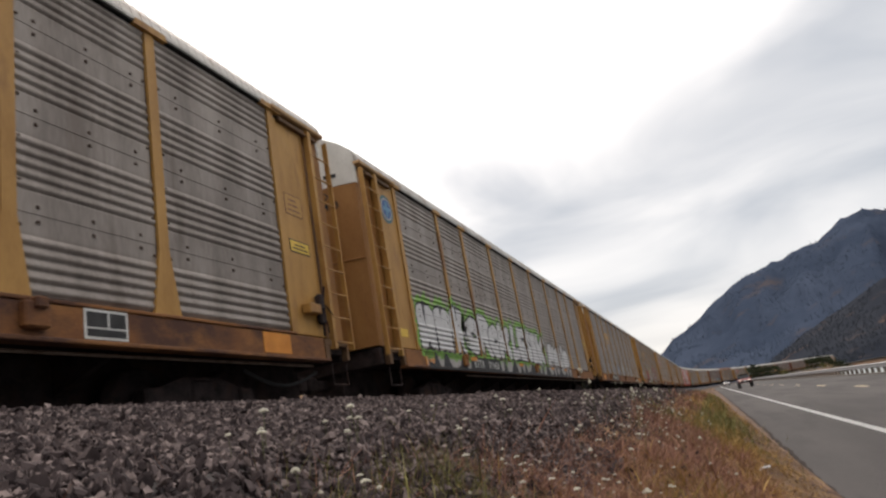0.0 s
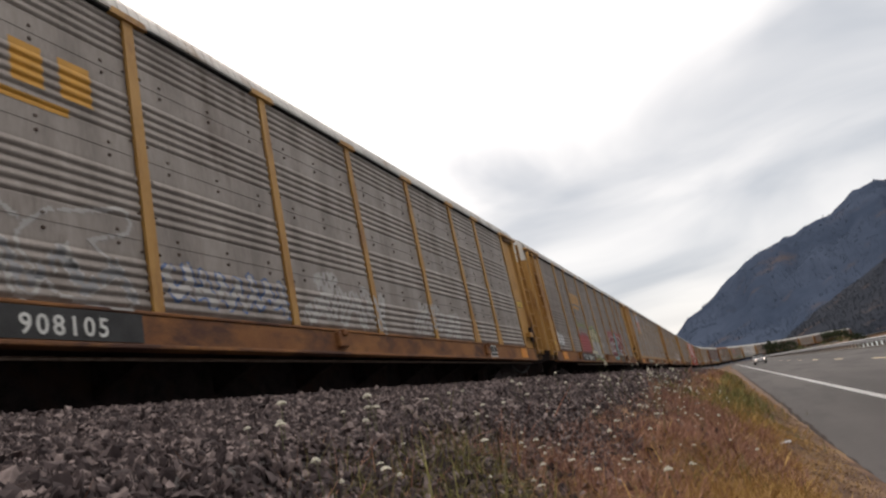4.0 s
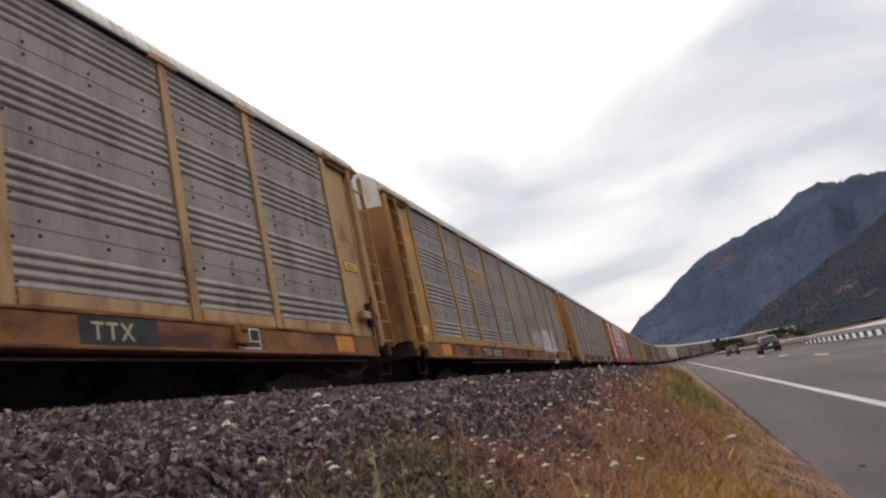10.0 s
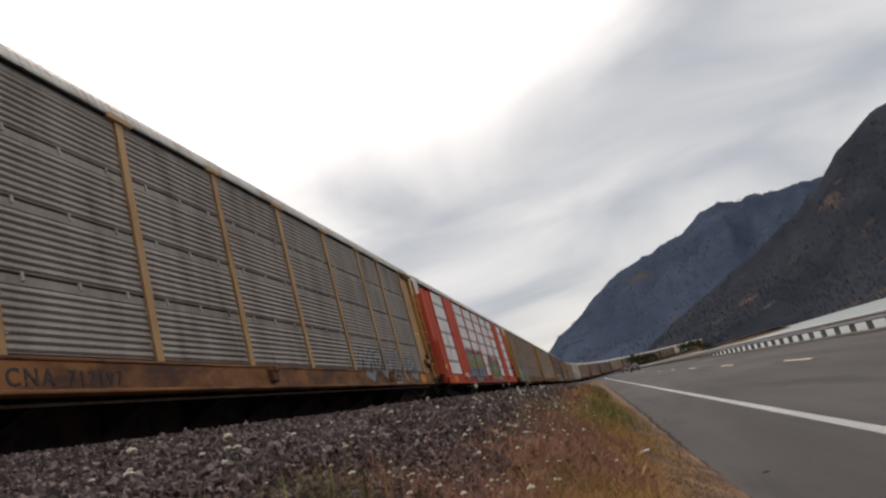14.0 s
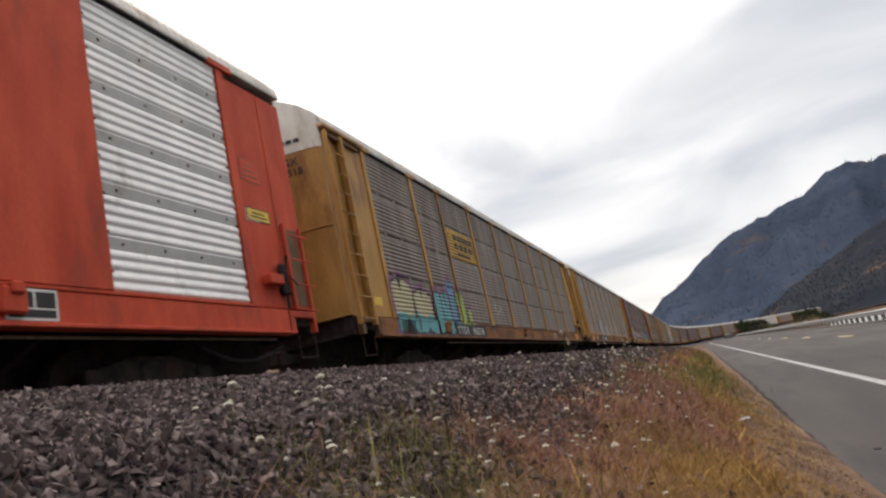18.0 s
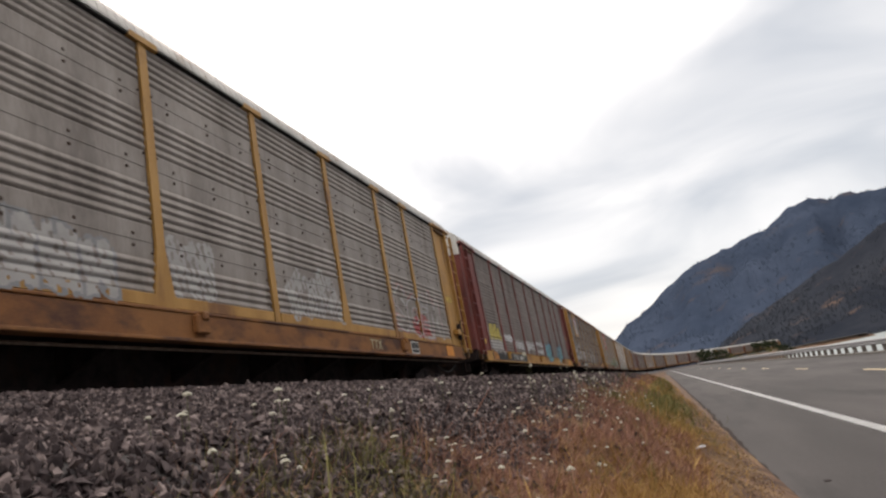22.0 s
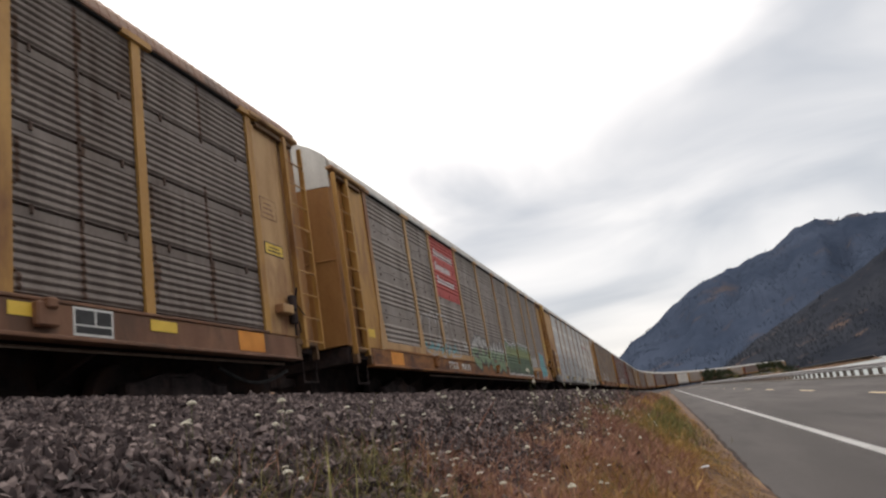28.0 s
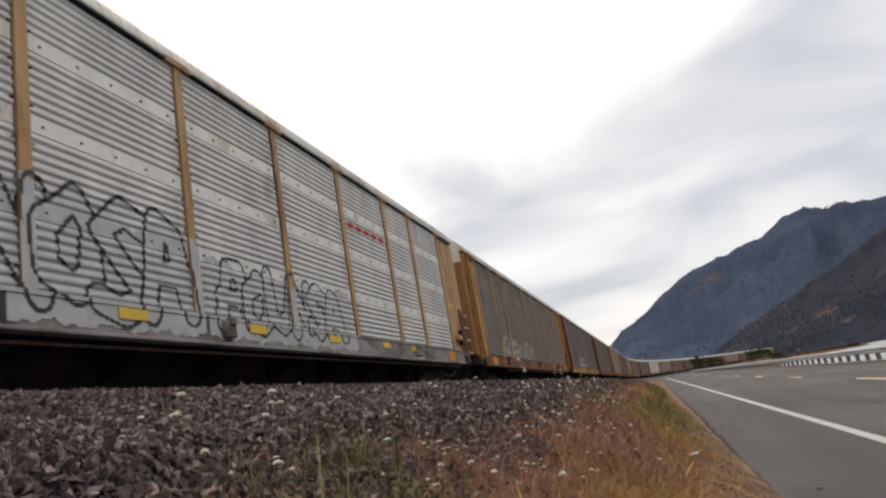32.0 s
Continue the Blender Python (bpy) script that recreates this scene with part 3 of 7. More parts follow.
BLADE = (np.array([[-0.5, 0, 0], [0.5, 0, 0], [0.35, 0.16, 0.55], [-0.35, 0.16, 0.55], [0.0, 0.5, 1.0]]) * np.array([0.05, 1, 1]), np.array([[0, 1, 2], [0, 2, 3], [3, 2, 4]]))


def grass():
    X, Y = [], []
    for y0, y1, density in ((-5, 0.9, 2200), (0.9, 5, 15000), (5, 11, 7000), (11, 24, 1500), (24, 60, 300)):
        n = int((y1 - y0) * 2.17 * density)
        X.append(rng.uniform(-1.25, 0.76, n)), Y.append(rng.uniform(y0, y1, n))
    x, y = np.concatenate(X), np.concatenate(Y)
    n = len(x)
    edge = np.clip((x + 1.22 + 0.12 * patch(x, y, 1.9, 0.2)) / 0.6, 0.0, 1) * np.clip((0.72 - x) / 0.50, 0.08, 1)
    keep = rng.uniform(size=n) < edge
    x, y = x[keep], y[keep]
    n = len(x)
    q = x + 0.25 * patch(x, y, 0.3, 1.1) + rng.normal(0, 0.22, n)
    g = patch(x, y, 2.0, 0.4) + rng.normal(0, 0.5, n) + np.clip((y - 7) / 6, 0, 1.3) * np.clip(1 - np.abs(x - 0.05) / 0.6, 0, 1) * 1.6
    kind = np.where(q > -0.26, 1, 0)
    kind = np.where((g > 1.7) & (x < 0.3), 2, kind)
    # towards the crest the slope stays olive green
    kind = np.where((y > 8) & (np.abs(x - 0.02) < 0.42) & (rng.uniform(size=n) < np.clip((y - 8) / 6, 0, 0.65)), 2, kind)
    h = rng.gamma(3, 0.0145, n) * np.where(kind == 1, 1.1, 1.0) * np.where(x > 0.2, 0.55, 1) * np.clip(1 + (y - 2) * 0.05, 1, 2.0)
    z = bumpy(x, y) - 0.01
    lean = np.stack([rng.normal(0, 0.65, n), rng.normal(0, 0.65, n), rng.uniform(0, 6.28, n)], 1)
    w = np.clip(0.6 + y * 0.13, 0.75, 6)
    me = scatter([BLADE], np.stack([x, y, z], 1), h, lean, np.stack([w * 0.7, np.ones(n), np.ones(n)], 1), "grass", None, index=kind, mats=[RED_GRASS, STRAW, GREEN])
    tagged(new("grass", me), "dry reddish and straw-coloured grass with green tufts", "grass", kind="stuff")
    # taller green clumps
    X, Y = [], []
    for cx, cy, r, k in ((-1.0, 1.62, 0.08, 130), (-0.86, 2.05, 0.10, 190), (-0.74, 1.50, 0.09, 160), (-0.62, 1.75, 0.08, 110), (-1.05, 2.6, 0.10, 70), (-0.45, 2.3, 0.12, 90), (-0.25, 4.4, 0.2, 200), (-0.25, 9.5, 0.4, 520), (-0.1, 12, 0.3, 500), (-0.05, 14.5, 0.32, 600), (-0.55, 7.2, 0.3, 160), (-0.2, 17, 0.4, 300)):
        X.append(rng.normal(cx, r, k)), Y.append(rng.normal(cy, r * 1.6, k))
    x, y = np.concatenate(X), np.concatenate(Y)
    n = len(x)
    h = rng.gamma(6, 0.015, n) * np.clip(1 + (y - 3) * 0.06, 1, 1.8)
    me = scatter([BLADE], np.stack([x, y, bumpy(x, y) - 0.01], 1), h, np.stack([rng.normal(0, 0.3, n), rng.normal(0, 0.3, n), rng.uniform(0, 6.28, n)], 1),
                 np.stack([np.clip(0.35 + y * 0.05, 0.42, 1.6), np.ones(n), np.ones(n)], 1), "green_grass", GREEN)
    tagged(new("green_grass", me), "thin green grass clumps among the stones", "grass", kind="stuff")


grass()

# white umbel flowers: stem, branching rays and a flat head of florets
STEM = mat("green flower stem", (0.06, 0.075, 0.03), (0.13, 0.14, 0.06), 20, 0.8)
PETAL = mat("white petals", (0.52, 0.49, 0.39), (0.74, 0.72, 0.62), 60, 0.8, 0, 0.2, 200)


def flower_meshes(i):
    r = random.Random(i)
    bend_x, bend_y = r.uniform(-0.06, 0.06), r.uniform(-0.06, 0.06)
    top = Vector((bend_x, bend_y, 1.0))
    mid = Vector((bend_x * 0.35, bend_y * 0.35, 0.55))
    shapes = [pipe([(0, 0, 0), mid * 0.6, mid, top * 0.97], 0.007, 5)]
    head = []
    for k in range(16):
        a, d = k * 2.4, 0.085 * math.sqrt((k + 0.4) / 16)
        p = top + Vector((d * math.cos(a), d * math.sin(a), -6.5 * d * d + r.uniform(-0.012, 0.012)))
        w = r.uniform(0.018, 0.028)
        ring = [(p.x + w * math.cos(j * 1.0472), p.y + w * math.sin(j * 1.0472), p.z + r.uniform(-0.004, 0.004)) for j in range(6)]
        hv = ring + [(p.x, p.y, p.z + 0.03), (p.x, p.y, p.z - 0.03)]
        head.append((hv, [(j, (j + 1) % 6, 6) for j in range(6)] + [((j + 1) % 6, j, 7) for j in range(6)]))
    return shapes, head


def flowers():
    protos = []
    for i in range(6):
        s, h = flower_meshes(i)
        protos.append((cached("stem%d" % i, lambda: joined(*s), STEM), cached("flower_head%d" % i, lambda: joined(*h), PETAL)))
    places = [(-1.24, 1.71, 0.18, 0.40), (-1.15, 2.08, 0.17, 0.40), (-1.16, 2.10, 0.13, 0.3), (-0.98, 1.45, 0.01, 0.36), (-1.34, 2.96, 0.02, 0.3), (-0.38, 2.84, -0.30, 0.3), (-0.83, 2.74, -0.19, 0.28),
              (-1.13, 3.92, 0.0, 0.3), (-0.91, 2.42, -0.09, 0.3)]
    for x, y, z, s in places:
        protos_i = len(protos) and int(abs(x * 37 + y * 11)) % 6
        yield_flower(protos[protos_i], x, y, s, z)
    n = 0
    while n < 260:
        x, y = rng.uniform(-1.3, 0.2), 1.5 + 11 * rng.uniform() ** 1.35
        if rng.uniform() > math.exp(-((x + 0.72) / 0.42) ** 2):
            continue
        tall = rng.uniform(0.08, 0.2) if y < 5 or rng.uniform() < 0.8 else rng.uniform(0.25, 0.45)
        yield_flower(protos[n % 6], x, y, tall * (0.7 if y < 3.5 else 1.0))
        n += 1


def yield_flower(proto, x, y, s, z_top=None):
    """A flower s metres tall, or one whose head is at z_top."""
    g = float(max(bumpy(np.array([x]), np.array([y]))[0], bed_z(np.array([x]))[0] if x < -1.0 else -9)) - 0.02
    if z_top is not None:
        s = max(z_top - g, 0.1)
    root = new("wildflower")
    tagged(root, "white umbel wildflower on a thin green stem", "flower", "white flowers on the slope")
    wide = 0.135 / max(s, 0.08) * rng.uniform(0.4, 1.15) * (1.35 if z_top is not None else 1.0)
    for name, me in zip(("stem", "flower_head"), proto):
        ob = part(name, me, root)
    root.location = (x, y, g)
    root.rotation_euler = (0, 0, rng.uniform(0, 6.28))
    root.scale = (s * wide, s * wide, s)


flowers()


# dirt and grit washed over the edge of the asphalt
def shoulder():
    m = mat("brown gritty shoulder", (0.075, 0.042, 0.028), (0.19, 0.115, 0.075), 3.0, 0.95, 0, 0.5, 45, (1, 1, 1), (0.11, 0.07, 0.05), 0.5, 1.1)
    ys = np.concatenate([np.arange(-6, 30, 0.15), np.arange(30, 120, 0.8)])
    v, f = [], []
    for i, y in enumerate(ys):
        w = 0.76 + 0.006 * min(y, 20) + 0.012 * math.sin(1.1 * y) + 0.012 * math.sin(2.9 * y + 1) + 0.01 * math.sin(7.3 * y) + 0.008 * math.sin(17 * y)
        z = ROAD_Z + road_rise(y)
        v += [(0.22, y, z - 0.02 + 0.12), (0.50, y, z + 0.045), (0.5 * (0.55 + w), y, z + 0.026), (w, y, z + 0.003)]
        if i:
            a = 4 * (i - 1)
            f += [(a + j, a + j + 1, a + j + 5, a + j + 4) for j in range(3)]
    tagged(new("shoulder", mesh_of("shoulder", v, f, m, smooth=True)), "brown gritty dirt shoulder along the asphalt edge", "shoulder", kind="structure")
    # crumbled lip of the asphalt, its colour darkened for the shadow on it
    v, f = [], []
    for i, y in enumerate(ys):
        w = 0.75 + 0.006 * min(y, 20) + 0.012 * math.sin(1.1 * y) + 0.012 * math.sin(2.9 * y + 1) + 0.01 * math.sin(7.3 * y)
        z = ROAD_Z + road_rise(y)
        v += [(w - 0.02, y, z - 0.01), (w + 0.01, y, z + 0.012), (w + 0.05 + 0.008 * math.sin(5.1 * y), y, z + 0.009), (w + 0.085 + 0.012 * math.sin(3.3 * y), y, z - 0.004)]
        if i:
            a = 4 * (i - 1)
            f += [(a + j, a + j + 1, a + j + 5, a + j + 4) for j in range(3)]
    tagged(new("asphalt_edge", mesh_of("asphalt_edge", v, f, mat("shaded crumbled tar edge", (0.022, 0.017, 0.016), (0.055, 0.043, 0.038), 9.0, 0.95, 0, 0.5, 60, spec=0.1))), "crumbled edge of the asphalt with its shadow painted dark", "road edge", kind="structure")
    n = 9000
    y = 0.8 + 24 * rng.uniform(size=n) ** 1.7
    x = np.minimum(0.46 + rng.normal(0, 0.17, n), 0.75 + rng.normal(0, 0.02, n))
    s = rng.uniform(0.004, 0.012, n) * np.clip(1 + (y - 3) * 0.06, 1, 2.2)
    z = np.maximum(ROAD_Z + rise(y) + np.interp(x, [0.22, 0.5, 0.65, 0.80], [0.10, 0.045, 0.026, 0.005]), np.where(x < 0.78, bumpy(x, y), -9)) + 0.2 * s
    me = scatter(stone_bases(5), np.stack([x, y, z], 1), s, rng.uniform(0, 6.28, (n, 3)), np.ones((n, 3)), "grit", GRIT)
    tagged(new("grit", me), "small brown grit stones on the road shoulder", "gravel", kind="stuff")


GRIT = island_material("brown grit", (0.12, 0.075, 0.05), (0.38, 0.28, 0.20), (0.23, 0.155, 0.105))
shoulder()


stick = tagged(new("stick", cached("stick", lambda: pipe([(0, 0, 0), (0.06, 0.13, 0.012), (0.13, 0.28, 0.0)], 0.012, 6), LINEW)), "pale bare stick lying on the shoulder", "stick")
stick.location = (0.14, 7.34, float(max(bumpy(np.array([0.2]), np.array([7.45]))[0], ROAD_Z + road_rise(7.4) + 0.10)) + 0.02)
tagged(new("tar_spot", cached("tar_spot", lambda: hull([(1.22 + 0.03 * math.cos(a * 0.7854) * (1 + 0.3 * (a % 2)), 7.34 + 0.06 * math.sin(a * 0.7854), ROAD_Z + road_rise(7.34) + h) for a in range(8) for h in (-0.01, 0.006)]), STEEL)), "black tar spot on the asphalt", "tar spot", kind="structure")


# ---- guardrail, far trees and bushes ----
def guardrail():
    root = tagged(new("guardrail"), "galvanised steel guardrail on dark posts along the road", "guardrail")
    off, top = 10.55, ROAD_Z + 0.70
    beam = [(off - 0.02, top - 0.31), (off - 0.085, top - 0.27), (off - 0.085, top - 0.20), (off - 0.02, top - 0.165), (off - 0.02, top - 0.145), (off - 0.085, top - 0.11), (off - 0.085, top - 0.04), (off - 0.02, top),
            (off, top), (off - 0.06, top - 0.04), (off - 0.06, top - 0.11), (off, top - 0.15), (off - 0.06, top - 0.20), (off - 0.06, top - 0.27), (off, top - 0.31)]
    part("beam", swept("guard_beam", beam, on_road, list(np.arange(-20, 215, 5)) + list(range(215, 300, 8)), ZINC, True, road_rise), root)
    me = cached("guard_post", lambda: joined(cbox(-0.02, 0.17, -0.085, 0.085, -0.25, 0.72, 0.01), cbox(-0.03, 0.02, -0.07, 0.07, 0.36, 0.66, 0.01)), POSTM)
    for s in np.arange(-10, 290, 1.905):
        x, y, a = on_road(s, off + 0.02)
        part("post", me, root, (x, y, ROAD_Z - 0.03 + road_rise(s)), turn=-a)
    kerb = [(off - 0.25, -1.35), (off - 0.25, ROAD_Z + 0.06), (off + 0.12, ROAD_Z + 0.07), (off + 0.5, -1.45)]
    tagged(new("verge", swept("verge", kerb, on_road, S_ROAD, mat("pale gravel verge", (0.11, 0.10, 0.09), (0.19, 0.175, 0.155), 3, 0.95, 0, 0.4), False, road_rise)), "pale gravel verge under the guardrail", "verge", kind="structure")


guardrail()

LEAF_D = island_material("dark tree leaves", (0.010, 0.016, 0.008), (0.045, 0.055, 0.022), (0.022, 0.032, 0.013))
LEAF_G = island_material("green bush leaves", (0.03, 0.045, 0.012), (0.13, 0.14, 0.05), (0.07, 0.085, 0.025))
LEAF_T = island_material("tan dry bush leaves", (0.10, 0.07, 0.03), (0.30, 0.22, 0.11), (0.19, 0.14, 0.06))
BARK = mat("brown bark", (0.05, 0.035, 0.025), (0.10, 0.075, 0.05), 6, 0.95, 0, 0.4)
LEAF = (np.array([[-0.5, 0, 0], [0.5, 0, 0], [0.35, 0.1, 0.6], [-0.35, 0.1, 0.6], [0, 0, 1.0]]), np.array([[0, 1, 2], [0, 2, 3], [3, 2, 4]]))


def tree_proto(seed, m, height, width, leaves, trunk=True):
    r = np.random.default_rng(seed)
    shapes = []
    if trunk:
        p = Vector((0, 0, 0))
        for i in range(4):
            q = p + Vector((r.normal(0, 0.03) * height, r.normal(0, 0.03) * height, height * 0.2))
            shapes.append(tube(p, q, height * 0.022 * (1 - i * 0.2), 7))
            p = q
        for i in range(9):
            a, z = i * 2.4, height * (0.25 + 0.06 * i)
            shapes.append(tube((0, 0, z), (width * 0.36 * math.cos(a), width * 0.36 * math.sin(a), z + height * 0.15), height * 0.008, 5))
    pos = []
    clumps = [(r.normal(0, width * 0.2), r.normal(0, width * 0.2), height * r.uniform(0.3 if trunk else 0.12, 0.9), width * r.uniform(0.14, 0.24)) for _ in range(16)]
    for i in range(leaves):
        cx, cy, cz, cr = clumps[i % 16]
        d = r.normal(size=3)
        d *= cr * r.uniform(0.5, 1.05) / np.linalg.norm(d)
        pos.append((cx + d[0], cy + d[1], max(cz + d[2] * 0.9, 0.05)))
    pos = np.array(pos)
    n = len(pos)
    crown = scatter([LEAF], pos, np.full(n, height * 0.06) * r.uniform(0.6, 1.4, n), r.uniform(0, 6.28, (n, 3)), np.ones((n, 3)), "crown", m)
    return (cached("trunk%d" % seed, lambda: joined(*shapes), BARK) if trunk else None), crown


def plant(kind, proto, x, y, s, label, cat, group):
    root = tagged(new(kind), label, cat, group)
    if proto[0]:
        part("trunk", proto[0], root)
    part("crown", proto[1], root)
    root.location, root.scale = (x, y, float(ground_z(np.array([x]), np.array([y]))[0]) - 0.1), (s, s, s)
    root.rotation_euler = (0, 0, x * 3.3 + y)


def far_plants():
    r = np.random.default_rng(5)
    dark = [tree_proto(20 + i, LEAF_D, 5.5, 4.5, 420) for i in range(3)]
    green = [tree_proto(30 + i, LEAF_G, 2.6, 3.6, 300, False) for i in range(3)]
    tan = [tree_proto(40 + i, LEAF_T, 2.2, 3.6, 260, False) for i in range(2)]
    def at(az, d):
        return d * math.sin(radians(az)), d * math.cos(radians(az))
    for az, d, s in ((3.1, 212, 0.85), (3.35, 210, 0.8), (3.75, 208, 0.72), (4.1, 209, 0.7), (4.45, 205, 0.66), (4.75, 214, 0.6), (7.0, 330, 0.95), (7.3, 335, 1.0), (7.6, 320, 0.95), (7.9, 330, 0.95), (8.2, 325, 0.9), (8.5, 315, 0.85),
                     (8.85, 300, 1.0), (9.2, 290, 0.9), (-0.6, 425, 1.5), (-0.25, 430, 1.2), (0.6, 440, 1.1)):
        plant("tree", dark[int(az * 10) % 3], *at(az, d), s, "small dark leafy tree beyond the bend of the road", "tree", "trees beyond the road")
    for i in range(52):
        az = r.uniform(5.0, 12.5)
        d = r.uniform(150, 300) if az < 9 else r.uniform(75, 140)
        k = r.uniform()
        s = r.uniform(0.35, 0.8) * (1.0 if az < 9 else 0.55)
        if k < 0.55:
            plant("bush", green[i % 3], *at(az, d), s, "green roadside bush behind the guardrail", "bush", "bushes behind the guardrail")
        else:
            plant("bush", tan[i % 2], *at(az, d), s, "dry tan roadside bush behind the guardrail", "bush", "bushes behind the guardrail")


far_plants()


# conifers on the mountain slopes
def forest():
    r = np.random.default_rng(11)
    n = 7
    ring = [(math.cos(2 * math.pi * i / n), math.sin(2 * math.pi * i / n)) for i in range(n)]
    cv = np.array([(0.17 * a, 0.17 * b, 0.12) for a, b in ring] + [(0.09 * a, 0.09 * b, 0.5) for a, b in ring] + [(0, 0, 1.0)])
    cf = np.array([(i, (i + 1) % n, n + (i + 1) % n) for i in range(n)] + [(i, n + (i + 1) % n, n + i) for i in range(n)] + [(n + i, n + (i + 1) % n, 2 * n) for i in range(n)])
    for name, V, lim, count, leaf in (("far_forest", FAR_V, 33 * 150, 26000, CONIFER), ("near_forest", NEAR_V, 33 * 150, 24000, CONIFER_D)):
        pts = V[:lim]
        i = r.integers(0, lim - 151, count)
        u, v = r.uniform(size=(2, count, 1))
        p = pts[i] * (1 - u) + pts[i + 1] * u
        j = np.minimum(i + 150, lim - 1)
        p = p + (pts[j] - pts[i]) * v
        ok = (i % 150 < 148) & (fbm(p[:, 0] / 130, p[:, 1] / 130, 3, 2.0) > -0.25)
        p = p[ok]
        p[:, 2] -= 3
        k = len(p)
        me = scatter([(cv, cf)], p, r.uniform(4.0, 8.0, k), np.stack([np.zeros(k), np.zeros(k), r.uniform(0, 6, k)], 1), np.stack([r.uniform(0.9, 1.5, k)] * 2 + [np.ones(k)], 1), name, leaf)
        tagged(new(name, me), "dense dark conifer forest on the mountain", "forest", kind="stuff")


# the needles carry the same haze blue in their base colour
CONIFER = island_material("haze-blue conifers", (0.046, 0.062, 0.092), (0.082, 0.105, 0.146), (0.062, 0.082, 0.118), 1.0, 0.0)
CONIFER_D = island_material("haze-tinted dark conifers", (0.028, 0.033, 0.043), (0.066, 0.072, 0.084), (0.046, 0.052, 0.063), 1.0, 0.0)
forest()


# ---- the train: covered car carriers ----
HALF = 13.47                       # half length of the body
SCREEN = 11.8                      # half length of the side screens
POST_Y = [-11.8, -9.05, -7.0, -4.2, -1.4, 1.4, 4.2, 7.0, 9.05, 11.8]
SILL0, SILL1, EAVE, TOP = 0.96, 1.40, 5.27, 6.13   # heights above the rail
SIDE = 1.52
FACE = SIDE - 0.035                # plane of the screens


def profile_a():
    """Four groups of five ribs between three flat bands, bottom to top: (depth, z) points."""
    pts, z = [(0.0, SILL1), (0.0, SILL1 + 0.03)], SILL1 + 0.03
    for g in range(4):
        for r in range(5):
            pts += [(0.002, z + 0.006), (0.022, z + 0.030), (0.029, z + 0.050), (0.024, z + 0.072), (0.002, z + 0.114)]
            z += 0.122
        if g < 3:
            pts += [(0.004, z + 0.02), (0.004, z + 0.22), (0.010, z + 0.223), (0.010, z + 0.44)]
            z += 0.46
    pts.append((0.0, EAVE))
    return pts


def profile_b():
    """Four tiers of even ribs with open seams between them."""
    pts, z = [], SILL1
    for g in range(4):
        pts += [(-0.05, z), (-0.05, z + 0.034), (0.012, z + 0.036), (0.012, z + 0.05)]
        z += 0.05
        for r in range(8):
            pts += [(0.001, z + 0.005), (0.019, z + 0.024), (0.025, z + 0.040), (0.020, z + 0.056), (0.001, z + 0.093)]
            z += 0.098
        pts += [(0.012, z + 0.01), (0.012, z + 0.12)]
        z += 0.1285
    pts.append((0.0, EAVE))
    return pts


def profile_bands(groups, ribs, rib, band):
    """Groups of broad ribs with a narrow flat band above each group."""
    pts, z = [(0.0, SILL1)], SILL1 + 0.005
    for g in range(groups):
        for r in range(ribs):
            pts += [(0.0, z + 0.08 * rib), (0.021, z + 0.34 * rib), (0.021, z + 0.56 * rib), (0.0, z + 0.95 * rib)]
            z += rib
        if g < groups - 1:
            pts += [(0.010, z + 0.004), (0.010, z + band - 0.008)]
            z += band
    pts.append((0.0, EAVE))
    return pts


PROFILES = {"a": profile_a(), "b": profile_b(), "c": profile_bands(6, 4, 0.130, 0.148), "d": profile_bands(4, 7, 0.114, 0.215)}
FLATS = [SILL1 + 0.03 + 0.61 * (g + 1) + 0.46 * g for g in range(3)]


def screen_mesh(kind, width, m, m2=None):
    """A corrugated side panel; m2: another sheet on the flat bands."""
    key = ("screen_panel", kind, round(width, 2), m.name, m2.name if m2 else "")
    if key not in MESHES:
        p = PROFILES[kind]
        p = [(d, max(z, SILL1 + 0.028)) for d, z in p]
        edge = width / 2 - 0.101          # a dark gap beside each post and along the sill
        v = [(d, y, z) for y in (-edge, edge) for d, z in p] + [(-0.06, y, z) for y in (-edge, edge) for z in (SILL1 + 0.028, EAVE)]
        n = len(p)
        f = [(i, n + i, n + i + 1, i + 1) for i in range(n - 1)] + [(2 * n, 2 * n + 1, 2 * n + 3, 2 * n + 2), (0, 2 * n, 2 * n + 2, n), (0, n - 1, 2 * n + 1, 2 * n), (n, 2 * n + 2, 2 * n + 3, 2 * n - 1)]
        flat = [1 if m2 and abs(p[i + 1][1] - p[i][1]) > 0.13 else 0 for i in range(n - 1)] + [0] * 4
        MESHES[key] = mesh_of("screen_panel", v, f, [m, m2 or m], flat)
    return MESHES[key]


